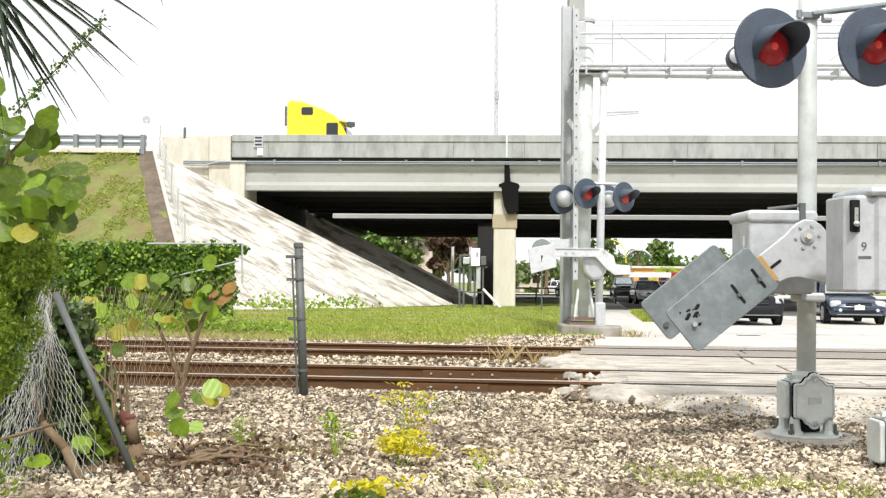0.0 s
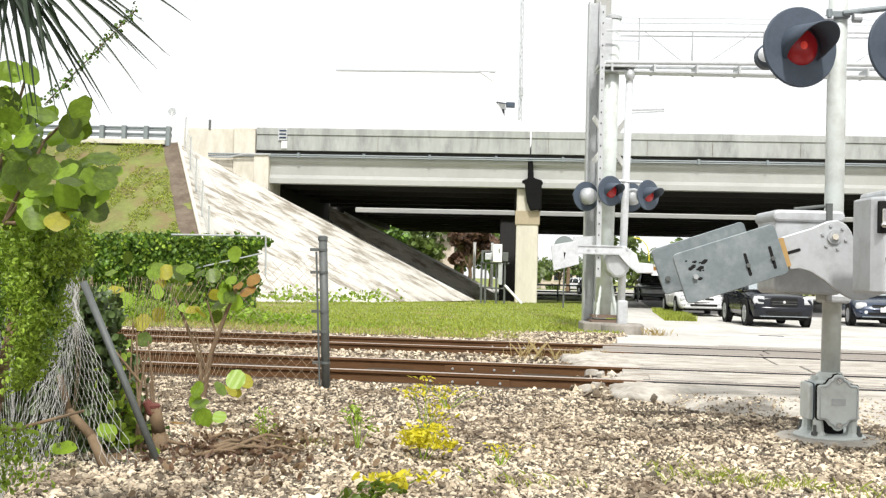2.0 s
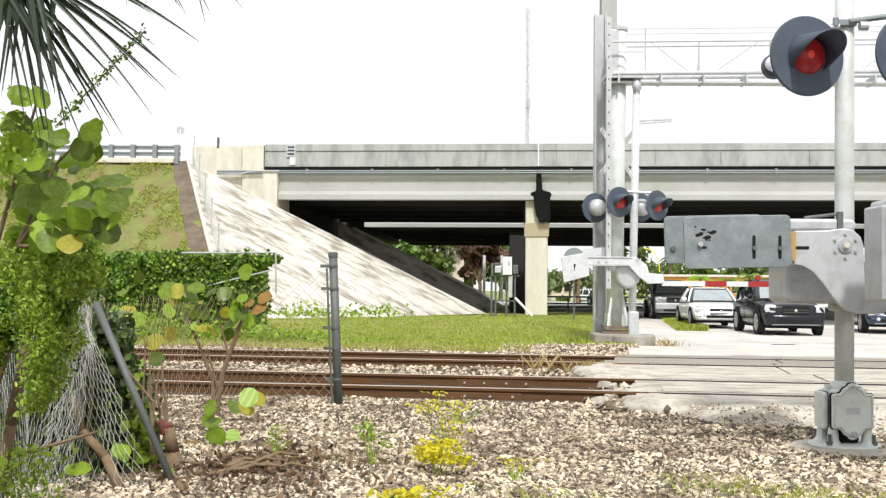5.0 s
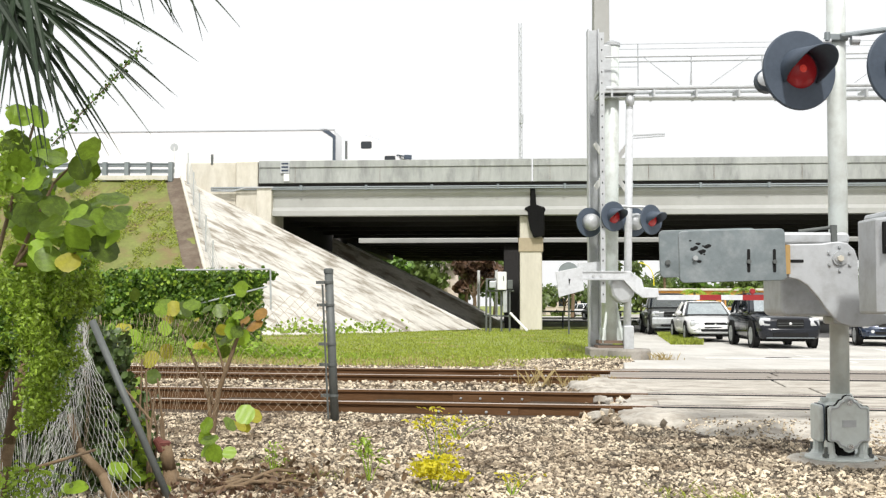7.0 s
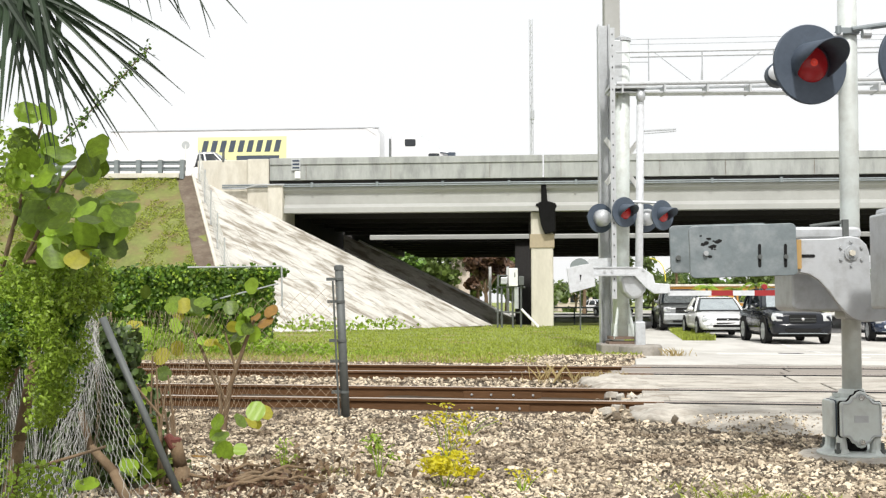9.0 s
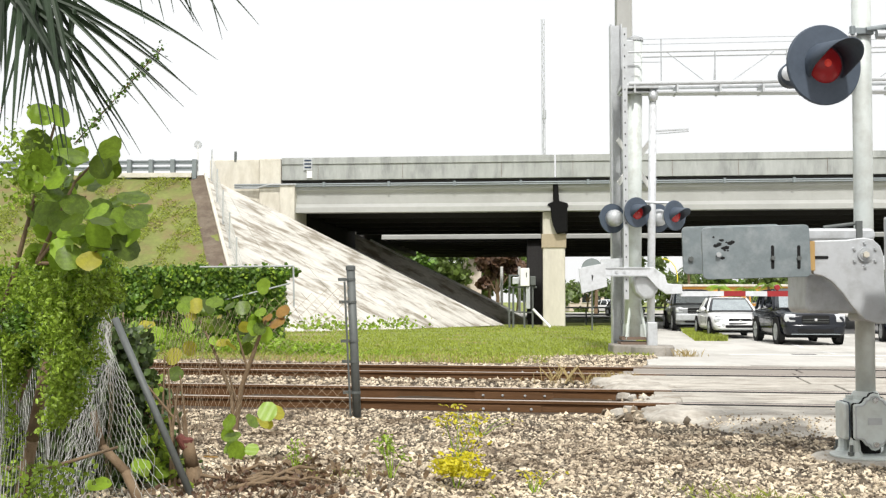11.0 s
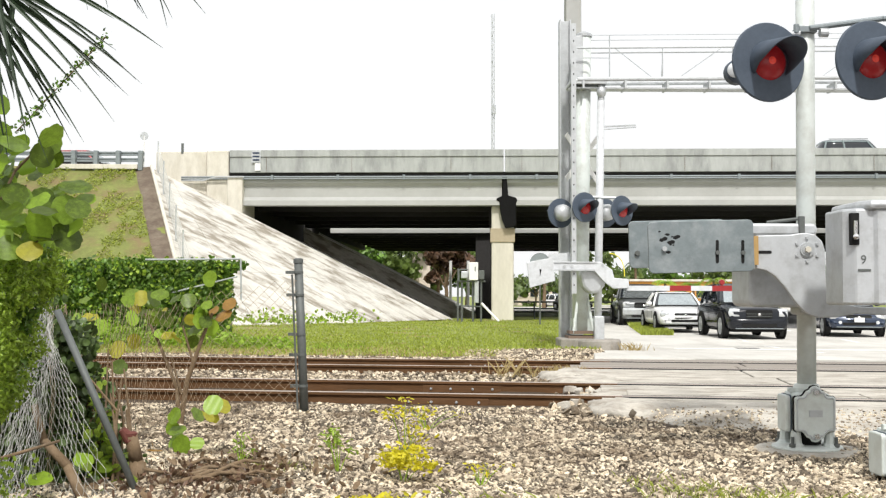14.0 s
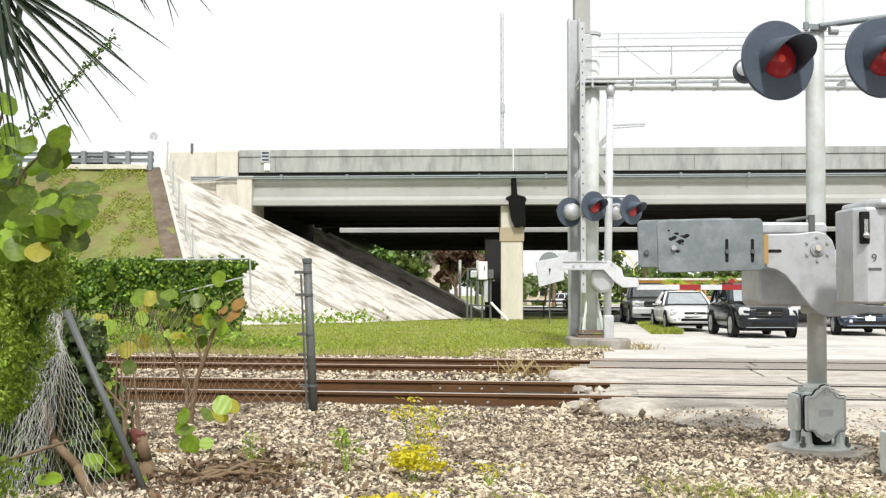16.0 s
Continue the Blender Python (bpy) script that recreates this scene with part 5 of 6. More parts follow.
for x, z in [(-1.66, 1.70), (-1.58, 1.69), (-1.385, 1.575), (-1.43, 1.505), (-1.58, 1.46), (-1.64, 1.52), (-1.52, 1.535), (-1.62, 1.40), (-1.52, 1.36), (-1.44, 1.335), (-1.385, 1.29), (-1.42, 1.245), (-1.305, 1.385), (-1.285, 1.335), (-1.27, 1.30), (-1.335, 1.305), (-1.32, 1.25), (-1.40, 1.20), (-1.335, 1.205), (-1.47, 1.21), (-1.54, 1.26), (-1.60, 1.30), (-1.56, 1.20), (-1.63, 1.22), (-1.50, 1.29), (-1.66, 1.34), (-1.60, 1.16), (-1.52, 1.16), (-1.45, 1.15), (-1.68, 1.45), (-1.69, 1.60)]:
    leaf(grape, (x, 4.0 + rng.gauss(0, 0.04), z), 0.044 + 0.016 * rng.random(), M["grape_old"] if rng.random() < 0.08 else M["grape"], loose=0.5)
for _ in range(64):
    x = -1.80 + 0.30 * rng.random()
    leaf(grape, (x, 4.15 + 0.3 * rng.random(), 1.1 + 0.52 * rng.random()), 0.04 + 0.02 * rng.random(), M["grape_old"] if rng.random() < 0.08 else M["grape"], loose=0.6)
leaf_cloud("young_leaves", [(-1.72 + rng.gauss(0, 0.06), 4.0 + rng.gauss(0, 0.06), 1.50 + rng.gauss(0, 0.09)) for _ in range(420)], 0.012, M["vine"], grape, "fine yellow-green young shoots", sides=5, narrow=0.6, seed=77)

low = thing("sea_grape_shrub", "young sea grape shrub with green and rusty leaves", "bush", m=Matrix.Translation((0, 0, 1)) @ Matrix.Scale(1.1, 4) @ Matrix.Translation((0, 0, -1)))
part("stem", shape(limb([(-2.02, 8.9, -0.2), (-2.06, 8.9, 0.25), (-2.2, 8.85, 0.62), (-2.3, 8.8, 0.85)], 0.02, 0.008), limb([(-2.05, 8.9, -0.2), (-1.98, 8.9, 0.3), (-1.85, 8.9, 0.68), (-1.78, 8.9, 0.85)], 0.026, 0.01), limb([(-2.02, 8.9, 0.2), (-2.1, 8.85, 0.5)], 0.012, 0.006), limb([(-1.93, 8.9, 0.45), (-2.02, 8.9, 0.75)], 0.012, 0.006)), M["bark"], low, "pale branching stems")
for mm, pts in (("grape", grape_leaf_points((-2.3, 8.8, 0.85), (0.15, 0.15, 0.09), 16, 51) + grape_leaf_points((-1.86, 8.85, 0.80), (0.10, 0.1, 0.11), 12, 52) + [(-1.80, 8.85, 1.13), (-1.95, 8.8, 0.95), (-2.62, 8.7, 1.08), (-2.75, 8.7, 0.95), (-2.6, 8.6, 0.75)]),
                ("rusty_leaf", grape_leaf_points((-1.76, 8.85, 0.88), (0.05, 0.1, 0.04), 3, 55)),
                ("grape_old", grape_leaf_points((-2.2, 8.8, 0.78), (0.3, 0.1, 0.10), 10, 58) + grape_leaf_points((-1.72, 8.6, 0.10), (0.12, 0.1, 0.04), 5, 59)),
                ("grape", grape_leaf_points((-1.68, 7.6, 0.05), (0.08, 0.15, 0.09), 8, 61) + grape_leaf_points((-2.2, 6.9, 0.55), (0.1, 0.15, 0.2), 14, 62) + grape_leaf_points((-2.0, 6.0, 0.0), (0.12, 0.1, 0.1), 6, 64))):
    for c in pts:
        leaf(low, c, 0.046 + 0.028 * rng.random(), M[mm], loose=0.6)

vine = thing("vine_thicket", "tangle of fine green vines over the fence", "vines")
pts = []
for k in range(420):
    x, z = -1.92 + 0.50 * rng.random() ** 0.8, 0.62 + 0.62 * rng.random()
    drift, run = rng.gauss(-0.10, 0.16), rng.uniform(0.15, 0.5)
    y = 4.25 + rng.gauss(0, 0.10)
    for n in range(int(run / 0.006)):
        t = n * 0.006
        px, pz = x + drift * t + 0.02 * math.sin(t * 14 + k), z - t
        edge = -1.45 + 0.06 * noise.noise((pz * 6, 1, 1)) - 0.52 * max(0.0, 0.97 - pz) - 0.6 * max(0.0, pz - 1.14)
        if px > edge or noise.noise((px * 4.5, pz * 2.5, 2)) < 0.0 - 0.45 * (pz - 0.72):
            continue
        pts.append((px + rng.gauss(0, 0.010), y + rng.gauss(0, 0.014), pz + rng.gauss(0, 0.008)))
        if rng.random() < 0.35:
            pts.append((px + rng.gauss(0, 0.016), y + rng.gauss(0, 0.02), pz))
leaf_cloud("vine_leaves", [p for p in pts if noise.noise(Vector(p) * 5) > -0.3], 0.0105, M["vine"], vine, "", sides=5, seed=71, narrow=0.5, droop=0.2)
leaf_cloud("dark_vine_leaves", [p for p in pts if noise.noise(Vector(p) * 5) <= -0.3], 0.011, M["hedge"], vine, "", sides=5, seed=72, narrow=0.55)
# Darker leaf colour stands for the shade deep in the thicket.
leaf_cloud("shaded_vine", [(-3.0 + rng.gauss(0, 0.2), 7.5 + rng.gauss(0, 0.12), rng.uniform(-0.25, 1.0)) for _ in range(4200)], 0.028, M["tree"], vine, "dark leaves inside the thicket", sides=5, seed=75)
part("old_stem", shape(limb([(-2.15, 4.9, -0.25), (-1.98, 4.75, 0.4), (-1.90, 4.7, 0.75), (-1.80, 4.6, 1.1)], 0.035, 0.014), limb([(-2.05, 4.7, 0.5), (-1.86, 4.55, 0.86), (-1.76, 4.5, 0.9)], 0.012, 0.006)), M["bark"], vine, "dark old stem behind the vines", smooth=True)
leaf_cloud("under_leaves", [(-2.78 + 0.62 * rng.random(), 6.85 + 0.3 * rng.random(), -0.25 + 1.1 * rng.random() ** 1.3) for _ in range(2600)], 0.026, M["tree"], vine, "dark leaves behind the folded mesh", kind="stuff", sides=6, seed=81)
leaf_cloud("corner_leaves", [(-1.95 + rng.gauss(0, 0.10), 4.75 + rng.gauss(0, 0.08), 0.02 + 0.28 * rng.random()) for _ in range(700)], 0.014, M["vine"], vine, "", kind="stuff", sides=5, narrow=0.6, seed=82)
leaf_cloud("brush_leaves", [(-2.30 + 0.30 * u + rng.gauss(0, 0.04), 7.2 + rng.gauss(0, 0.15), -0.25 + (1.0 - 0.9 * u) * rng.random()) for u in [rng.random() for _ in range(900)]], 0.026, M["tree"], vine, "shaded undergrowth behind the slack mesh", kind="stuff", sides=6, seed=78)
leaf_cloud("undergrowth", [(-2.22 + 0.30 * u + rng.gauss(0, 0.04), 7.0 + rng.gauss(0, 0.1), -0.2 + (0.9 - 0.8 * u) * rng.random()) for u in [rng.random() for _ in range(130)]], 0.03, M["vine"], vine, "", kind="stuff", sides=6, seed=79)
for k in range(16):
    r = random.Random(1200 + k)
    x, y = -2.25 + 0.36 * r.random(), 6.9 + 0.3 * r.random()
    part("dead_stem", shape(limb([(x, y, -0.25), (x - 0.06 + 0.1 * r.random(), y, 0.1 + 0.2 * r.random()), (x - 0.2 + 0.25 * r.random(), y + 0.05, 0.2 + 0.5 * r.random())], 0.012, 0.005)), M["bark"], vine)
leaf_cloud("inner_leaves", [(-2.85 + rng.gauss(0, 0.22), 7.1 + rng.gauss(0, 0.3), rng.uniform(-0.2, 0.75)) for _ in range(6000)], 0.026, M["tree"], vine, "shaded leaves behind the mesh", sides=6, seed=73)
climb = thing("climbing_vine", "thin leafy vine climbing towards the palm", "vines")
cl = [Vector((-2.36, 6.2, 1.92)).lerp(Vector((-1.80, 6.0, 2.42)), i / 60) for i in range(61)]
part("stem", shape(tube([tuple(p) for p in cl[::12]], 0.004)), M["bark"], climb)
leaf_cloud("vine_leaves", [tuple(p + Vector((rng.gauss(0, 0.016), rng.gauss(0, 0.02), rng.gauss(0, 0.016)))) for p in cl for _ in range(4)], 0.010, M["hedge"], climb, "", sides=5, seed=74)

palm = thing("palm_fronds", "dark green drooping fan palm fronds", "palm")
part("rachis", shape(tube([(-2.2, 4.0, 2.32), (-1.85, 3.92, 2.27), (-1.62, 3.9, 2.17)], 0.011)), M["palm"], palm, "green frond rib")
part("rachis", shape(tube([(-1.9, 4.0, 2.45), (-1.4, 3.92, 2.36), (-1.0, 3.9, 2.22)], 0.008)), M["palm"], palm, "green frond rib")
def leaflet(base, ang, length, half, seed):
    r = random.Random(seed)
    d = Vector((math.cos(ang), r.gauss(0, 0.12), math.sin(ang))).normalized()
    wide = d.cross(Vector((r.gauss(0, 0.3), 1, 0.2))).normalized()
    verts, faces, segs = [], [], 9
    for j in range(segs + 1):
        u = j / segs
        p = Vector(base) + d * length * u + Vector((0, 0, -0.16 * length * u ** 2.2))
        w = half * min(1.0, 0.45 + 3 * u) * (1 - u) ** 0.75 + 0.0005
        verts += [tuple(p + wide * w), tuple(p + Vector((0, 0.5 * w, -0.2 * w))), tuple(p - wide * w)]
    for j in range(segs):
        b = 3 * j
        faces += [(b, b + 1, b + 4, b + 3), (b + 1, b + 2, b + 5, b + 4)]
    raw("leaflet", verts, faces, M["palm"], palm)
for i in range(34):
    u = i / 33
    reach = 0.70 - 0.26 * abs(u - 0.2) + 0.03 * math.sin(i * 2.4)
    leaflet((-1.66 + 0.05 * rng.gauss(0, 1), 3.9 + rng.gauss(0, 0.03), 2.17 + 0.03 * rng.gauss(0, 1)), radians(-16 - 92 * u + rng.gauss(0, 4)), reach * rng.uniform(0.78, 1.08), 0.0135 * rng.uniform(0.6, 1.2), 800 + i)
for i in range(14):
    u = i / 13
    leaflet((-1.80 + 0.3 * u + rng.gauss(0, 0.03), 3.95, 2.24 - 0.02 * u), radians(rng.uniform(-112, -62)), rng.uniform(0.32, 0.6) * (1 - 0.35 * u), 0.012, 900 + i)
for i in range(11):
    u = i / 10
    leaflet((-1.34 + 0.30 * u, 3.92, 2.32 - 0.07 * u), radians(rng.uniform(-80, -38)), rng.uniform(0.16, 0.34), 0.006, 940 + i)

stump = thing("cut_stump", "cut stump with a red-brown sawn top", "stump")
part("trunk", shape(limb([(-1.86, 7.0, -0.25), (-1.87, 7.0, -0.05), (-1.90, 6.98, 0.11)], 0.05, 0.042)), M["bark"], stump, smooth=True)
part("sawn_top", shape(lathe([(0.042, 0), (0.044, 0.02), (0.03, 0.03)], (-1.902, 6.98, 0.105), "Z", 14), rod((-1.905, 6.98, 0.08), (-1.95, 6.96, 0.15), 0.04, 0.026)), M["cut"], stump, "red-brown sawn wood")
leaf_cloud("dead_leaf", [(-1.74, 6.95, 0.02), (-1.77, 7.0, 0.05)], 0.05, M["rusty_leaf"], stump, "", sides=8, narrow=0.5, seed=84)
for pts3, r0, nm in (([(-1.98, 6.4, -0.25), (-2.12, 6.45, 0.0), (-2.28, 6.5, 0.14), (-2.34, 6.5, 0.35)], 0.034, "bent_branch"), ([(-2.6, 5.0, 0.22), (-2.1, 5.3, 0.20), (-1.85, 5.5, 0.27)], 0.012, "dry_branch"), ([(-1.5, 7.05, -0.18), (-1.2, 7.15, -0.15), (-1.0, 7.25, -0.16)], 0.022, "dry_branch"), ([(-1.55, 6.8, -0.15), (-1.3, 6.75, -0.18)], 0.018, "dry_branch")):
    br = thing(nm, "bare grey-brown branch lying among the vines", "branch")
    part("wood", shape(limb(pts3, r0, r0 * 0.6)), M["bark"], br, smooth=True)
for k in range(11):
    r = random.Random(950 + k)
    x, y, t = -1.45 + r.gauss(0, 0.22), 6.95 + r.gauss(0, 0.22), r.uniform(-0.6, 0.6)
    br = thing("dry_branch", "short broken dead branch on the ballast", "branch", "dead branches")
    part("wood", shape(limb([(x, y, ground_z(x, y) + 0.02), (x + 0.14 * math.cos(t), y + 0.14 * math.sin(t), ground_z(x, y) + 0.05 + 0.04 * r.random()), (x + 0.3 * math.cos(t + 0.3), y + 0.3 * math.sin(t + 0.3), ground_z(x, y) + 0.03)], 0.008 + 0.014 * r.random(), 0.006)), M["bark"], br, smooth=True)
litter = thing("leaf_litter", "brown dead leaves and twigs on the ballast", "leaf litter", kind="stuff")
leaf_cloud("dead_leaves", [(x, y, ground_z(x, y) + 0.04) for x, y in [(-1.45 + rng.gauss(0, 0.28), 6.9 + rng.gauss(0, 0.35)) for _ in range(330)]], 0.022, M["hanging"], litter, "", sides=5, narrow=0.6, seed=85)
leaf_cloud("dark_leaves", [(x, y, ground_z(x, y) + 0.035) for x, y in [(-1.3 + rng.gauss(0, 0.4), 7.2 + rng.gauss(0, 0.5)) for _ in range(360)]], 0.03, M["bark"], litter, "", sides=5, narrow=0.6, seed=86)

def weed(cx, cy, h, n, size, material, label, spread=0.07, crown=0.5):
    w = thing("weed", label, "weed", "weeds in the ballast")
    z0 = ground_z(cx, cy)
    r = random.Random(int(cx * 100) + n)
    tips = [(cx + r.gauss(0, spread), cy + r.gauss(0, spread * 0.7), z0 + h * (0.45 + 0.6 * r.random())) for _ in range(7)]
    for x, y, z in tips:
        part("stem", shape(limb([(cx, cy, z0 - 0.03), ((cx + x) / 2, (cy + y) / 2, z0 + (z - z0) * 0.55), (x, y, z)], 0.004, 0.002)), M["vine"], w)
    leaf_cloud("leaves", [(x + r.gauss(0, spread * crown), y + r.gauss(0, spread * crown), z + r.gauss(0, h * 0.09)) for x, y, z in tips for _ in range(n // 7)], size, material, w, "", sides=5, narrow=0.5, seed=n, up=1.2)
weed(-0.18, 7.0, 0.25, 520, 0.021, M["weed"], "bright yellow-green weed sprouting from the ballast", 0.085, 0.6)
weed(-0.20, 7.9, 0.36, 150, 0.02, M["weed"], "tall sparse yellow-green weed in the ballast", 0.12)
weed(-0.62, 7.3, 0.27, 130, 0.017, M["vine"], "small green weed in the ballast", 0.05)
weed(-1.28, 7.4, 0.22, 80, 0.014, M["vine"], "small green weed in the ballast", 0.06)
weed(0.30, 6.9, 0.13, 50, 0.014, M["weed"], "low yellow-green weed in the ballast", 0.06)
weed(-0.30, 5.95, 0.12, 90, 0.028, M["weed"], "low broad-leaved weed in the ballast", 0.12)
weed(-0.45, 5.5, 0.12, 90, 0.03, M["grape"], "low broad-leaved green weed in the ballast", 0.1)
weed(-0.05, 9.6, 0.20, 60, 0.014, M["weed"], "thin yellow-green weed beside the rail", 0.13)

# wire fence along the corner of the paved slope
corner = thing("slope_fence", "low wire fence along the corner of the paved slope", "fence")
for i in range(6):
    p = HIP_FOOT.lerp(HIP_TOP, 0.18 + i * 0.16) + Vector((0.25, 0, 0))
    part("post", shape(rod(tuple(p - Vector((0, 0, 0.2))), tuple(p + Vector((0, 0, 1.25))), 0.03, sides=8)), M["galv"], corner)
v, f = [], []
for i in range(46):
    for sgn in (1, -1):
        t0 = 0.15 + 0.85 * i / 46
        p = HIP_FOOT.lerp(HIP_TOP, t0) + Vector((0.25, 0, 0.05))
        q = HIP_FOOT.lerp(HIP_TOP, min(1.0, max(0.12, t0 + sgn * 0.09))) + Vector((0.25, 0, 1.15))
        k = len(v)
        v += [tuple(p + Vector((0.006, 0, 0))), tuple(p - Vector((0.006, 0, 0))), tuple(q - Vector((0.006, 0, 0))), tuple(q + Vector((0.006, 0, 0)))]
        f.append((k, k + 1, k + 2, k + 3))
raw("wire_mesh", v, f, M["wire"], corner)

# ---- vehicles ----
def taper(y0, y1, w0, z0, y2, y3, w1, z1):
    """A body with a base of half-width w0 and a smaller top of half-width w1."""
    def f(bm):
        a = [bm.verts.new(p) for p in ((-w0, y0, z0), (w0, y0, z0), (w0, y1, z0), (-w0, y1, z0))]
        b = [bm.verts.new(p) for p in ((-w1, y2, z1), (w1, y2, z1), (w1, y3, z1), (-w1, y3, z1))]
        fs = [bm.faces.new(a[::-1]), bm.faces.new(b)] + [bm.faces.new((a[i], a[(i + 1) % 4], b[(i + 1) % 4], b[i])) for i in range(4)]
        bmesh.ops.recalc_face_normals(bm, faces=fs)
    return f

def side(outline, x0, x1):
    """An outline in y and z, given width from x0 to x1."""
    def f(bm):
        a = [bm.verts.new((x0, y, z)) for y, z in outline]
        b = [bm.verts.new((x1, y, z)) for y, z in outline]
        fs = [bm.faces.new(a), bm.faces.new(b[::-1])] + [bm.faces.new((a[i], a[(i + 1) % len(a)], b[(i + 1) % len(a)], b[i])) for i in range(len(a))]
        bmesh.ops.recalc_face_normals(bm, faces=fs)
    return f

def wheels(parent, spots, r, w):
    for x, y in spots:
        s = 1 if x > 0 else -1
        wh = part("wheel", shape(lathe([(r * 0.8, -w / 2), (r, -w / 2 + 0.03), (r, w / 2 - 0.03), (r * 0.8, w / 2)], (x, y, r), "X", 24)), M["rubber"], parent, "black tyre on a bright rim")
        xo = x + s * (w / 2 + 0.004)
        part("hub_shade", shape(lathe([(r * 0.68, -0.004), (r * 0.68, 0.004)], (xo, y, r), "X", 20)), M["hole"], wh)
        spokes = [lambda bm, t=t: bmesh.ops.transform(bm, matrix=Matrix.Translation((xo + s * 0.012, y, r)) @ Matrix.Rotation(radians(72 * t), 4, "X"), verts=bmesh.ops.create_cube(bm, size=1, matrix=Matrix.Translation((0, 0, r * 0.34)) @ Matrix.Diagonal((0.02, r * 0.2, r * 0.6, 1)))["verts"]) for t in range(5)]
        part("rim", shape(lathe([(r * 0.70, -0.01), (r * 0.72, 0.012), (r * 0.64, 0.014), (r * 0.62, -0.01)], (xo, y, r), "X", 24), lathe([(r * 0.18, -0.02), (r * 0.15, 0.02)], (xo, y, r), "X", 10), *spokes), M["galv"], wh, "five-spoke bright rim")

def loft(stations, half):
    """A smooth skin through cross-sections, each given as x, y, z points of its right half."""
    def f(bm):
        rings = []
        for st in stations:
            pts = half(*st)
            ring = [bm.verts.new(p) for p in pts] + [bm.verts.new((-x, y, z)) for x, y, z in pts[::-1] if abs(x) > 1e-6]
            rings.append(ring)
        fs = []
        for p, q in zip(rings, rings[1:]):
            for i in range(len(p)):
                k = (i + 1) % len(p)
                fs.append(bm.faces.new((p[i], p[k], q[k], q[i])))
        fs += [bm.faces.new(rings[0]), bm.faces.new(rings[-1])]
        bmesh.ops.recalc_face_normals(bm, faces=fs)
    return f

def hull(y, w, z0, z1):
    """Half a body section: crowned top, shoulder, flank and sill."""
    return [(0.0, y, z1), (w * 0.45, y, z1 - 0.008), (w * 0.76, y, z1 - 0.03), (w * 0.91, y, z1 - 0.075), (w * 0.975, y, z1 - 0.16), (w, y, z0 + (z1 - z0) * 0.55), (w * 0.995, y, z0 + (z1 - z0) * 0.32), (w * 0.965, y, z0 + 0.07), (w * 0.88, y, z0), (0.0, y, z0)]

def dome(y0, y1, w, z):
    """Half a ring of the glasshouse at one height, rounded in plan."""
    d = y1 - y0
    return [(0.0, y0, z), (w * 0.55, y0 + 0.02 * d, z), (w * 0.86, y0 + 0.055 * d, z), (w * 0.97, y0 + 0.13 * d, z), (w, y0 + 0.4 * d, z), (w * 0.99, y0 + 0.75 * d, z), (w * 0.93, y1 - 0.06 * d, z), (w * 0.7, y1 - 0.01 * d, z), (0.0, y1, z)]

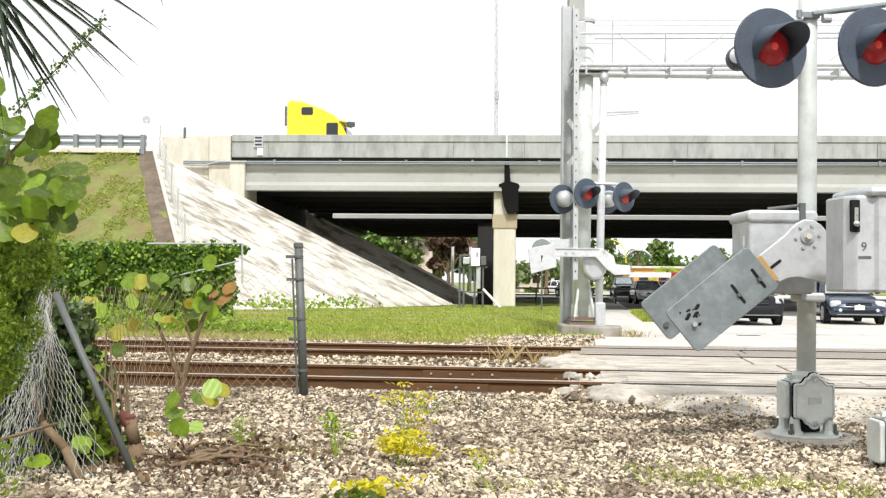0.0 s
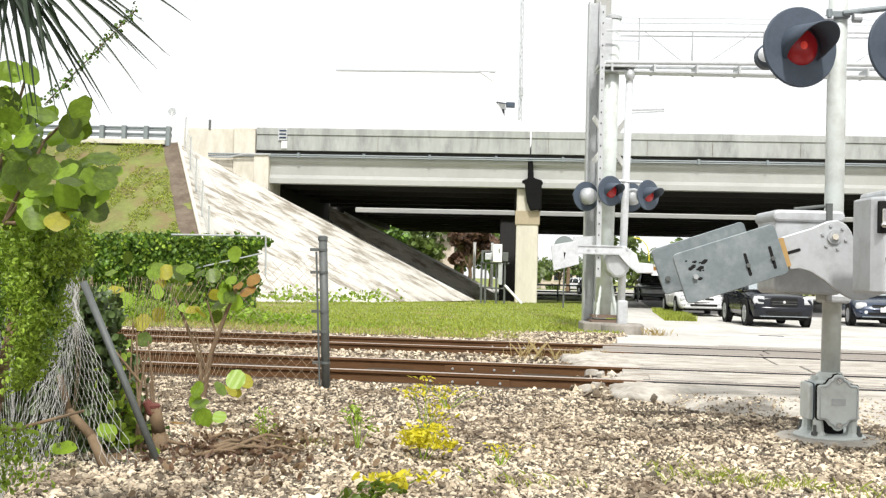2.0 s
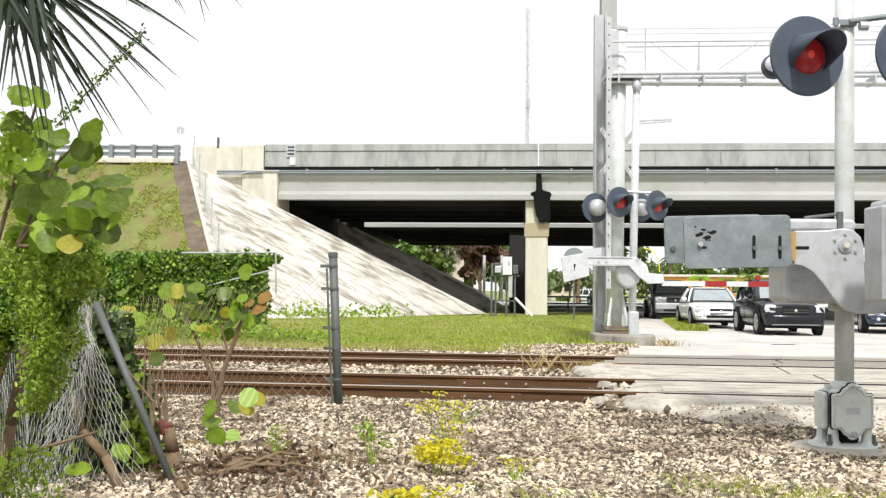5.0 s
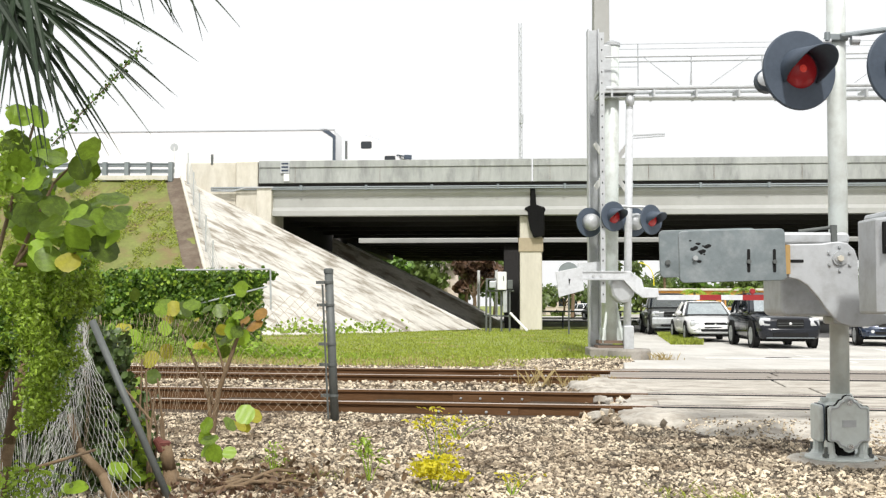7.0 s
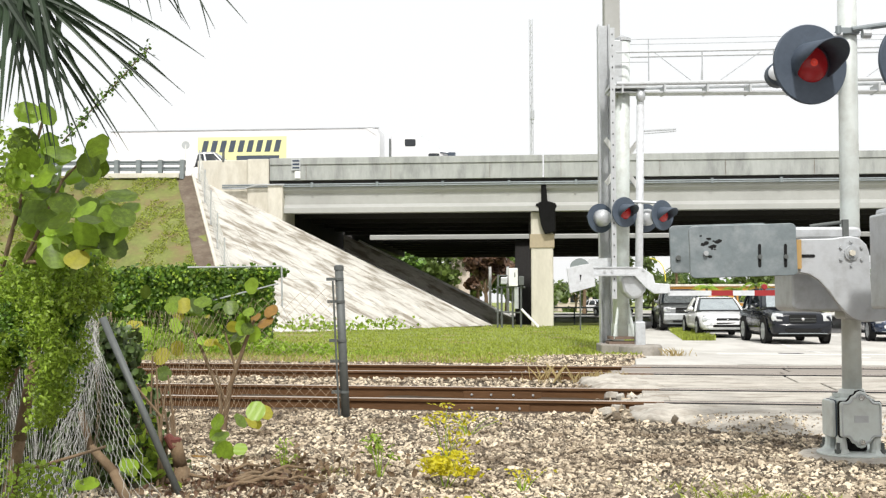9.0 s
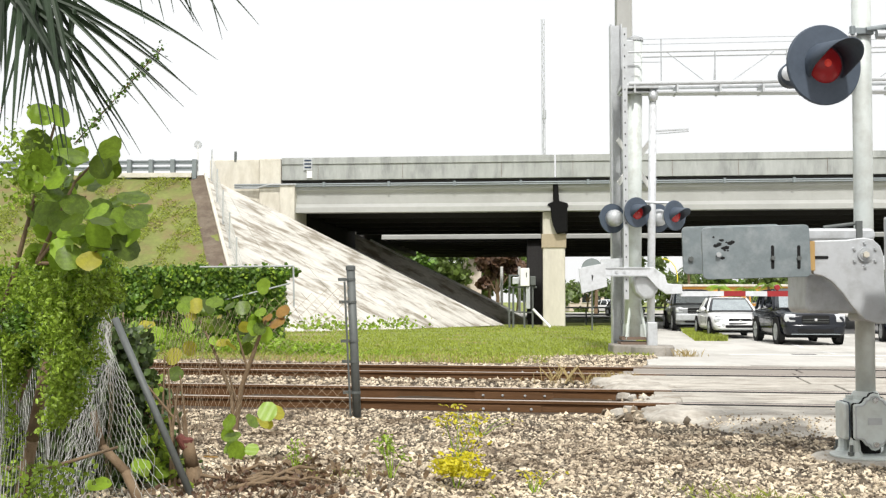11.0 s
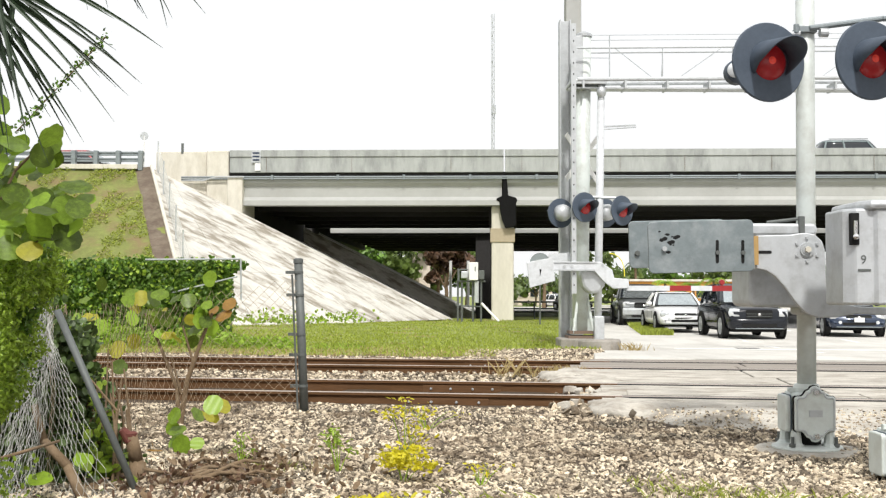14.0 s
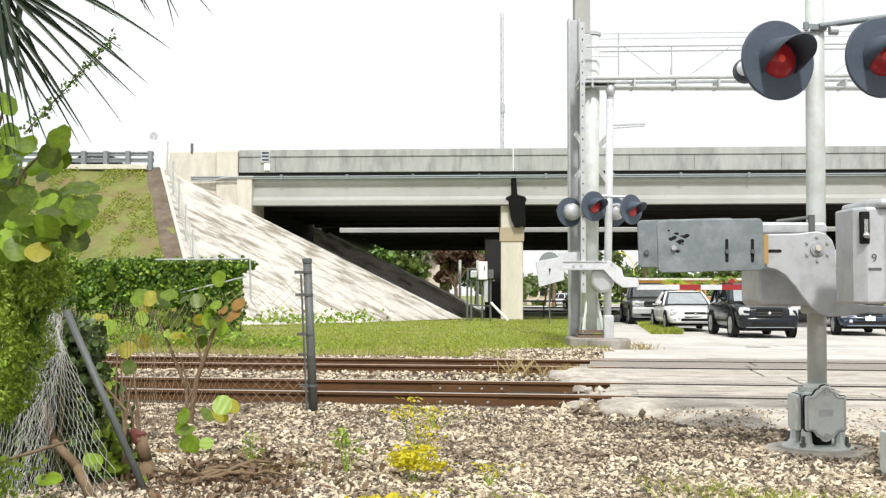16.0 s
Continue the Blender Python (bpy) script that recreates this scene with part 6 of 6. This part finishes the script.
def car(name, label, category, paint, L, W, H, hood, belt, nose, screen, rear, tail, r, boxy=0.12, rack=False, plate=False):
    """A road car facing -y. hood, belt: heights; nose..tail: places along its length from the front bumper."""
    ob = thing(name, label, category, "vehicles")
    y = lambda s: -L / 2 + s
    w, top = W / 2, H - 0.05
    drop = 0.35 if hood > 0.95 else 1.0
    deck_z = belt - 0.02 if tail > L - 0.6 else belt - 0.06
    part("body", shape(loft([(y(0.0), w * (0.88 - 0.08 * drop), 0.36, hood - 0.05 - 0.25 * drop), (y(0.03), w * (0.92 - 0.05 * drop), 0.31, hood - 0.035 - 0.18 * drop), (y(0.12), w * (0.955 - 0.03 * drop), 0.28, hood - 0.02 - 0.11 * drop), (y(0.32), w * 0.97, 0.27, hood - 0.06 * drop), (y(0.7), w * 0.99, 0.26, hood - 0.015 * drop), (y(nose), w, 0.26, hood + 0.01), (y(screen), w, 0.26, belt - 0.01), (y(screen + 0.6), w, 0.26, belt),
                              (y((screen + rear) / 2 + 0.3), w, 0.26, belt), (y(rear), w * 0.995, 0.26, belt), (y(tail), w * 0.985, 0.27, deck_z), (y(L - 0.25), w * 0.96, 0.30, deck_z - 0.03), (y(L - 0.06), w * 0.90, 0.34, deck_z - 0.12), (y(L), w * 0.82, 0.40, deck_z - 0.25)], hull)), paint, ob, "glossy painted body", smooth=True)
    ring = lambda u: (y(screen - 0.12 + 0.74 * u + 0.06 * u * u), y(tail + (rear - tail) * u), w - 0.05 - (boxy + 0.07) * u ** 1.3, belt - 0.04 + (top - belt + 0.04) * u)
    part("cabin", shape(loft([ring(u) for u in (0.0, 0.25, 0.5, 0.75, 1.0)], dome)), M["glass"], ob, "dark glazed cabin", smooth=True)
    y0, y1, wr, _z = ring(0.93)
    part("roof", shape(loft([(y0 - 0.01, y1 + 0.015, wr + 0.012, top - 0.09), (y0 + 0.04, y1 - 0.01, wr + 0.004, top - 0.03), (y0 + 0.20, y1 - 0.14, wr - 0.08, top + 0.02), (y0 + 0.5, y1 - 0.4, wr - 0.28, top + 0.045)], dome)), paint, ob, smooth=True)
    def screen_skin(bm):
        rows = []
        for u in (0.10, 0.3, 0.5, 0.7, 0.9):
            pts = [p for p in dome(*ring(u))[:3]]
            rows.append([bm.verts.new((x * 0.97 * sg, yy - 0.012, z)) for sg, seq in ((-1, pts[::-1]), (1, pts[1:])) for x, yy, z in seq])
        for p, q in zip(rows, rows[1:]):
            for i in range(len(p) - 1):
                bm.faces.new((p[i], p[i + 1], q[i + 1], q[i]))
    part("windscreen", shape(screen_skin), M["windscreen"], ob, "windscreen reflecting the sky", smooth=True)
    for s in (-1, 1):
        for idx in (3, 4.6, 6):
            a, b = int(idx), min(8, int(idx) + 1)
            t = idx - a
            pl = []
            for u in (0.02, 0.35, 0.68, 0.97):
                ps = dome(*ring(u))
                p = Vector(ps[a]).lerp(Vector(ps[b]), t)
                pl.append((s * p.x, p.y, p.z))
            part("pillar", shape(tube(pl, 0.04, 6)), paint, ob)
        part("mirror", shape(ball((s * (w + 0.08), y(screen + 0.28), belt + 0.07), 0.1, (1, 0.55, 0.72))), paint, ob, smooth=True)
        part("headlight", shape(loft([(-0.02, 0.15, -0.33 + drop * 0.02, -0.14 - drop * 0.05), (0.04, 0.18, -0.34, -0.09 - drop * 0.05), (0.36, 0.165, -0.30, -0.07 - drop * 0.03)], lambda yy, hw, z0, z1: [(0, yy, z1), (hw * 0.8, yy + 0.03, z1 - 0.01), (hw, yy + 0.07, (z0 + z1) / 2), (hw * 0.8, yy + 0.03, z0), (0, yy, z0)])), M["lampglass"], ob, "clear headlight", smooth=True, m=pose(s * (w - 0.205), y(0.0 if drop < 1 else 0.03), hood + 0.02, 0, 0, s * 12))
        if drop == 1:
            part("fog_lamp", shape(lathe([(0.05, -0.03), (0.055, 0.0), (0.055, 0.08)], (s * (w * 0.62), y(0.0), 0.45), "Y", 12)), M["lampglass"], ob)
        part("door_seam", shape(box(s * (w - 0.004), y(screen + 0.3), 0.45, s * (w + 0.002), y(screen + 0.312), belt - 0.2), box(s * (w - 0.004), y(screen + 1.35), 0.45, s * (w + 0.002), y(screen + 1.362), belt - 0.2)), M["hole"], ob)
        part("door_handle", shape(box(s * (w * 0.97), y(screen + 1.06), belt - 0.2, s * (w + 0.03), y(screen + 1.28), belt - 0.165)), paint, ob, bevel=0.01)
        for yy in (y(0.85), y(L - 0.85)):
            # Flat black disc stands for the shade inside the arch.
            part("wheel_arch", shape(lathe([(r + 0.06, -0.03), (r + 0.06, 0.004)], (s * w, yy, r + 0.01), "X", 28)), M["hole"], ob)
    part("wiper_cowl", shape(tube([(-w * 0.8, y(screen - 0.06), belt + 0.005), (0, y(screen - 0.15), belt + 0.01), (w * 0.8, y(screen - 0.06), belt + 0.005)], 0.018)), M["rubber"], ob)
    part("grille", shape(slab(round_rect(-w * 0.42, hood - 0.36, w * 0.42, hood - 0.09 - 0.08 * drop, 0.05), y(-0.025), y(0.1))), M["hole"], ob, "dark grille", bevel=0.01)
    for k in range(2):
        part("grille_bar", shape(box(-w * 0.4, y(-0.034), hood - 0.31 + k * 0.07, w * 0.4, y(-0.026), hood - 0.298 + k * 0.07)), M["pipe"], ob)
    part("badge", shape(ball((0, y(-0.035), hood - 0.25), 0.045, (1.1, 0.4, 1.0))), M["chrome"], ob, smooth=True)
    part("bumper", shape(loft([(y(-0.05), w * 0.72, 0.37, 0.54), (y(-0.035), w * 0.84, 0.31, 0.58), (y(0.06), w * 0.94, 0.28, 0.62), (y(0.35), w * 0.99, 0.28, 0.60)], lambda yy, hw, z0, z1: [(0, yy, z1), (hw * 0.8, yy + 0.01, z1 - 0.005), (hw * 0.97, yy + 0.04, z1 - 0.04), (hw, yy + 0.08, (z0 + z1) / 2), (hw * 0.96, yy + 0.04, z0 + 0.03), (hw * 0.8, yy, z0), (0, yy, z0)])), paint, ob, smooth=True)
    part("air_intake", shape(slab(round_rect(-w * 0.55, 0.36, w * 0.55, 0.45, 0.03), y(-0.058), y(0.0))), M["hole"], ob, bevel=0.006)
    part("chin_strip", shape(box(-w * 0.75, y(-0.045), 0.295, w * 0.75, y(0.05), 0.32)), M["guard"], ob, bevel=0.008)
    part("underbody", shape(box(-w * 0.8, y(0.25), 0.2, w * 0.8, y(L - 0.25), 0.3)), M["hole"], ob)
    if plate:
        part("number_plate", shape(box(-0.15, y(-0.085), 0.46, 0.15, y(-0.06), 0.6)), M["white"], ob, "pale plate without writing")
    wheels(ob, [(s * (w - 0.09), yy) for s in (-1, 1) for yy in (y(0.85), y(L - 0.85))], r, 0.22)
    if rack:
        for s in (-1, 1):
            part("roof_rail", shape(rod((s * (wr - 0.05), y0 + 0.25, H + 0.01), (s * (wr - 0.05), y1 - 0.25, H + 0.01), 0.02)), M["pipe"], ob)
    return ob

suv = car("suv", "black sport utility vehicle waiting at the gate", "car", M["carblack"], 4.5, 1.84, 1.66, 0.97, 1.05, 1.05, 1.2, 4.1, 4.4, 0.36, 0.10)
sedan = car("sedan", "white two-door sedan waiting behind the dark car", "car", M["carwhite"], 4.8, 1.80, 1.42, 0.84, 0.92, 1.2, 1.5, 3.5, 4.2, 0.33, 0.14)
saloon = car("sedan", "dark navy sedan waiting in the next lane", "car", M["carblue"], 4.6, 1.80, 1.45, 0.85, 0.94, 1.2, 1.45, 3.6, 4.2, 0.33, 0.12, plate=True)
pickup = car("pickup_truck", "grey pickup truck with a silver front", "truck", M["cargrey"], 5.3, 1.90, 1.80, 1.10, 1.16, 1.2, 1.4, 3.0, 3.2, 0.39, 0.10)
part("bull_nose", shape(side([(-2.74, 0.45), (-2.76, 0.72), (-2.6, 0.76), (-2.6, 0.42)], -0.9, 0.9)), M["alum"], pickup, "silver front bumper", bevel=0.04)
high_suv = car("suv", "grey-green sport utility vehicle on the bridge", "car", M["cargreen"], 4.6, 1.84, 2.0, 1.05, 1.15, 1.2, 1.3, 4.2, 4.5, 0.38, 0.08, True)
red_van = car("van", "faded red van crossing the bridge", "van", M["carred"], 4.9, 1.90, 1.93, 1.15, 1.2, 1.0, 1.1, 4.6, 4.8, 0.35, 0.08)
late_car = car("sedan", "dark car on the bridge approach", "car", M["carblack"], 4.7, 1.80, 1.50, 0.85, 0.95, 1.2, 1.45, 3.7, 4.3, 0.33, 0.12)
white_pickup = car("pickup_truck", "white pickup truck on the bridge", "truck", M["carwhite"], 5.4, 1.95, 1.90, 1.1, 1.18, 1.2, 1.4, 3.0, 3.2, 0.39, 0.10)
parked = []
for paint, lab in ((M["carblack"], "dark car in the lot beyond the bridge"), (M["carwhite"], "white car in the lot beyond the bridge"), (M["carred"], "red car in the lot beyond the bridge"), (M["carwhite"], "white car in the lot beyond the bridge"), (M["cargrey"], "grey car in the lot beyond the bridge")):
    parked.append(car("parked_car", lab, "car", paint, 4.6, 1.8, 1.5, 0.85, 0.95, 1.2, 1.45, 3.7, 4.3, 0.33, 0.12))
for ob, x, yy, turn in zip(parked, (12.2, 13.6, 21.5, 30.0, 25.5), (96, 118, 100, 104, 112), (20, 30, 80, 75, 70)):
    ob.matrix_basis = pose(x, yy, road_z(60), 0, 0, turn)

def tractor(name, label, paint, sleeper=True):
    """A road tractor facing +x."""
    ob = thing(name, label, "truck", "trucks on the bridge")
    cab_outline = [(-1.2, 0.9), (-1.2, 3.8), (-0.95, 3.93), (-0.3, 3.86), (0.5, 3.6), (1.2, 3.2), (1.55, 2.85), (1.95, 2.0), (4.3, 1.75), (4.55, 1.3), (4.55, 0.55), (-1.2, 0.7)]
    part("cab", shape(slab(cab_outline, -1.2, 1.2)), paint, ob, "high-roofed cab with sleeper", bevel=0.08)
    part("side_window", shape(slab(round_rect(0.85, 2.05, 1.45, 2.75, 0.08), -1.215, -1.19)), M["glass"], ob, bevel=0.01)
    part("sleeper_window", shape(slab(round_rect(-0.45, 3.15, 0.15, 3.55, 0.08), -1.215, -1.19)), M["glass"], ob, "small dark sleeper window", bevel=0.01)
    part("windscreen", shape(flat([(1.75, -1.05), (1.88, -1.05), (1.88, 1.05), (1.75, 1.05)], 2.05, 2.5)), M["glass"], ob)
    part("mirror", shape(box(1.95, -1.55, 2.5, 2.35, -1.38, 2.75, 20), rod((1.5, -1.2, 2.8), (2.1, -1.5, 2.65), 0.03)), M["black"], ob, "black wing mirror", bevel=0.03)
    part("visor", shape(slab([(1.3, 3.0), (1.9, 2.82), (1.9, 2.77), (1.3, 2.9)], -1.1, 1.1)), paint, ob)
    part("fairing_edge", shape(box(-1.32, -1.15, 2.6, -1.22, -1.1, 3.6)), M["pipe"], ob)
    part("chassis", shape(box(-4.2, -0.45, 0.75, 4.4, 0.45, 1.05)), M["rubber"], ob)
    for x in (3.4, -2.6, -3.8):
        for s in (-1, 1):
            part("wheel", shape(lathe([(0.4, -0.15), (0.5, -0.12), (0.5, 0.12), (0.4, 0.15)], (x, s * 1.05, 0.5), "Y", 20)), M["rubber"], ob)
    return ob

def semi(label, sign, tail=-17.0, nose=-1.9, dark=True):
    ob = tractor("semi_truck", label, M["carwhite"])
    part("trailer", shape(box(tail, -1.28, 1.15, nose, 1.28, 4.2)), M["carwhite"], ob, "long white box trailer", bevel=0.04)
    part("top_rail", shape(box(tail - 0.05, -1.31, 4.16, nose + 0.05, -1.27, 4.22)), M["galv"], ob, "grey trailer top rail")
    part("front_edge", shape(slab([(nose + u, v) for u, v in ((-0.08, 1.2), (0.08, 1.2), (0.08, 3.85), (-0.4, 4.24), (-0.8, 4.24), (-0.08, 3.75))], -1.31, -1.27)), M["black" if dark else "carwhite"], ob, "trailer's front corner")
    for x in (tail + 3.5, tail + 2.2):
        for s in (-1, 1):
            part("wheel", shape(lathe([(0.4, -0.15), (0.5, -0.12), (0.5, 0.12), (0.4, 0.15)], (x, s * 1.05, 0.5), "Y", 20)), M["rubber"], ob)
    if sign:
        pan = part("advert_panel", shape(box(-12.0, -1.30, 2.4, -7.0, -1.285, 3.8)), M["signyellow"], ob, "yellow advertising panel with dark bars")
        for k in range(9):
            part("dark_bar", shape(slab([(-11.8 + k * 0.51, 2.95), (-11.5 + k * 0.51, 2.95), (-11.35 + k * 0.51, 3.6), (-11.65 + k * 0.51, 3.6)], -1.312, -1.301)), M["black"], pan)
        part("dark_bar", shape(box(-9.8, -1.312, 2.48, -7.4, -1.301, 2.75)), M["black"], pan)
    return ob

bobtail = tractor("yellow_truck", "bright yellow road tractor crossing the bridge", M["yellow"])
semi_a = semi("white box truck crossing the bridge", False, -6.0, 1.4, False)
semi_b = semi("white articulated lorry with a dark trailer corner", False)
semi_c = semi("white articulated lorry with a yellow panel", True, dark=False)

# ---- distance beyond the bridges ----
def tree(x, y, h, spread, n, seed, material="tree", size=0.28, label="leafy green tree beyond the bridge"):
    r = random.Random(seed)
    t = thing("tree", label, "tree", "distant trees")
    z0 = -0.5
    part("trunk", shape(limb([(x, y, z0), (x + 0.1, y, z0 + h * 0.25), (x - 0.1, y, z0 + h * 0.5)], h * 0.03, h * 0.018), *[limb([(x, y, z0 + h * 0.3), (x + spread * 0.6 * math.cos(k * 1.7), y + spread * 0.5 * math.sin(k * 1.7), z0 + h * 0.65)], h * 0.015, h * 0.006) for k in range(5)]), M["bark"], t)
    clumps = [(x + r.gauss(0, spread * 0.5), y + r.gauss(0, spread * 0.4), z0 + h * (0.62 + 0.18 * r.gauss(0, 1)), spread * (0.18 + 0.2 * r.random())) for _ in range(16)]
    pts = []
    for _ in range(n):
        cx, cy, cz, cr = r.choice(clumps)
        d = Vector((r.gauss(0, 1), r.gauss(0, 1), r.gauss(0, 0.8))).normalized() * cr * r.random() ** 0.4
        pts.append((cx + d.x, cy + d.y, max(cz + d.z, z0 + 0.2)))
    leaf_cloud("crown", pts, size, M[material], t, "", sides=5, seed=seed)

def palm_tree(x, y, h, seed, size=2.2, material="tree"):
    r = random.Random(seed)
    t = thing("palm_tree", "palm tree with drooping fronds beyond the bridge", "palm", "distant palms")
    part("trunk", shape(limb([(x, y, -0.5), (x + 0.1, y, h * 0.5), (x, y, h)], 0.2, 0.13)), M["bark"], t)
    verts, faces = [], []
    for i in range(18):
        a, lift = 2 * math.pi * i / 18 + r.gauss(0, 0.15), r.uniform(-0.2, 0.9)
        for j in range(12):
            for sgn in (-1, 1):
                u = (j + 0.5) / 12
                d = Vector((math.cos(a), math.sin(a), 0))
                p = Vector((x, y, h)) + d * size * u + Vector((0, 0, size * (lift * u - (0.9 + lift * 0.5) * u * u)))
                q = p + Vector((-d.y, d.x, 0)) * sgn * size * 0.24 * (1.1 - u) + Vector((0, 0, -size * 0.14)) + d * 0.1
                k = len(verts)
                verts += [tuple(p), tuple(p + d * size * 0.06), tuple(q)]
                faces.append((k, k + 1, k + 2))
    raw("crown", verts, faces, M[material], t)

for k, (x, y, h, s, n) in enumerate(((-8.5, 112, 8.5, 4.0, 1500), (-3.5, 118, 8.0, 3.6, 1500), (0.5, 122, 8.5, 3.6, 1300), (3.8, 125, 7.0, 3.0, 1200), (6.2, 115, 5.0, 2.2, 900),
                                       (22, 135, 5.6, 4.0, 1500), (29, 138, 6.0, 4.5, 1700), (37, 140, 6.2, 4.5, 1700), (46, 142, 6.6, 5.0, 1700), (54, 145, 6.5, 5, 1500), (14, 150, 5.2, 3.2, 1000), (9.5, 155, 4.8, 3, 900), (-14, 130, 8, 5, 1500), (63, 150, 7, 5, 1400))):
    tree(x, y, h, s, n, 200 + k, "far_tree" if k % 3 else "hedge")
for k, (x, y, h) in enumerate(((10.9, 108, 3.2), (25, 118, 2.6), (27.5, 116, 2.3), (30.5, 119, 2.8), (33.5, 117, 2.4), (24, 130, 4.8), (37, 121, 2.6))):
    palm_tree(x, y, h, 300 + k, 2.0, "grape" if k > 0 and k < 5 else "tree")
tree(1.2, 104, 7.4, 2.6, 1500, 333, "hanging", 0.3, "tree with hanging brown dead foliage beyond the bridge")

def building(name, label, x0, x1, y0, y1, h, wall, wins):
    b = thing(name, label, "building")
    part("wall", shape(box(x0, y0, -0.5, x1, y1, h)), M[wall], b, bevel=0.05)
    part("roof", shape(box(x0 - 0.3, y0 - 0.3, h, x1 + 0.3, y1 + 0.3, h + 0.25)), M["cream"], b, bevel=0.03)
    for k in range(wins):
        wx = x0 + (k + 0.5) * (x1 - x0) / wins
        w = part("window", shape(box(wx - 0.55, y0 - 0.04, 0.9, wx + 0.55, y0 - 0.005, 2.1)), M["glass"], b)
        part("sill", shape(box(wx - 0.62, y0 - 0.12, 0.82, wx + 0.62, y0 - 0.003, 0.9)), M["cream"], w)
    return b
building("shop_building", "low orange stucco shop beyond the bridge", 22.5, 36, 124, 134, 2.7, "orange", 6)
building("apartment_building", "pale pink stucco building behind trees", -2.2, -0.3, 116, 128, 6.0, "pink", 0)
building("apartment_building", "pale stucco building behind trees", 12.5, 19.0, 162, 172, 3.4, "pink", 4)
lot = tagged(part("parking_lot", shape(box(3, 92, -0.35, 70, 128, -0.245)), M["road"], kind="structure"), "pale sunlit parking lot beyond the bridge", "parking lot")
rail = thing("low_fence", "low dark pipe fence under the bridge", "fence")
for k in range(8):
    part("post", shape(rod((4.5 + k * 1.6, 66.0, -0.4), (4.5 + k * 1.6, 66.0, 0.7), 0.05, sides=8)), M["pipe"], rail)
for z in (0.25, 0.65):
    part("bar", shape(rod((4.4, 66, z), (16, 66, z), 0.05, sides=8)), M["pipe"], rail)
for k, x in enumerate((3.2, 1.6)):
    lp = thing("white_post", "thin white post beyond the bridge", "post")
    part("shaft", shape(rod((x, 100, -0.5), (x, 100, 4.2), 0.13, sides=10)), M["white"], lp)

# ---- what moves ----
def motions():
    gate = [(0, 40), (0.5, 35.5), (1, 29.5), (1.5, 24), (2, 19.5), (2.5, 15.5), (3, 11), (3.5, 6), (4, 3.8), (4.5, 2.6), (5.5, 2.3), (16, 2.3)]
    walk(near_gate, [(t, pose(hx, hy, hz, 0, -(g - 2.3), 0)) for t, g in gate])

    def lane(ob, length, rows, turn=-8, shift=0.0):
        """A car in the road, by the place of its front bumper: seconds, along, across."""
        keys = []
        for t, a, b in rows:
            x, y = along(a, b)
            x, y = x - math.sin(radians(turn)) * length / 2 + shift, y + math.cos(radians(turn)) * length / 2
            fall = math.degrees(math.atan2(road_z(b + length) - road_z(b), length))
            keys.append((t, pose(x, y, road_z(b + length / 2) + 0.01, fall, 0, turn)))
        walk(ob, keys)
    lane(suv, 4.5, [(0, 5.22, 33.9), (0.5, 5.22, 33.6), (1.0, 5.22, 33.3), (1.5, 5.22, 33.05), (2.2, 5.22, 33.0), (16, 5.22, 33.0)], -2, -0.24)
    lane(sedan, 4.8, [(0, 3.9, 66), (1.0, 3.75, 52), (2.0, 3.55, 41.5), (2.5, 3.5, 39.2), (3.0, 3.5, 38.6), (3.6, 3.5, 38.4), (16, 3.5, 38.4)], -3, -0.15)
    lane(saloon, 4.6, [(0, 8.35, 35.6), (1.0, 8.35, 35.4), (16, 8.35, 35.4)])
    lane(pickup, 5.3, [(0, 3.5, 98), (1.5, 3.3, 78), (3.0, 3.0, 64), (4.2, 2.8, 55.5), (5.2, 2.7, 49.8), (6.2, 2.7, 47.8), (7.0, 2.7, 47.6), (16, 2.7, 47.6)], -4, -0.3)

    def deck(ob, y, facing, rows):
        """Traffic on the bridge: seconds and place along it."""
        walk(ob, [(t, BR @ pose(x, y, 6.355, 0, 0, facing)) for t, x in rows])
    deck(bobtail, 10.0, 0, [(0, -7.0), (2, 30.0), (6, 104), (16, 290)])
    deck(semi_a, 5.0, 0, [(0, -39.5), (1.5, -9.9), (2.5, 9.8), (6, 79), (16, 277)])
    deck(semi_b, 13.0, 0, [(0, -181), (6.5, -18.2), (7, -5.7), (7.5, 6.8), (8, 19.3), (12, 119), (16, 219)])
    deck(semi_c, 13.5, 0, [(0, -222), (8.5, -15.85), (9, -3.95), (9.2, 0.85), (12, 68), (16, 165)])
    deck(white_pickup, 5.0, 90, [(0, -202), (9, -13.2), (9.2, -9.0), (12, 50), (16, 134)])
    deck(high_suv, 5.5, 90, [(0, -242), (12.2, -14.8), (12.5, -8.6), (13.1, 2.4), (13.7, 14.0), (16, 58)])
    deck(red_van, 7.5, 90, [(0, -390), (14.0, -18.2), (14.5, -4.4), (15.0, 9.3), (16, 36.7)])
    deck(late_car, 5.5, 90, [(0, -330), (15.5, -26.0), (16, -16.5)])

motions()
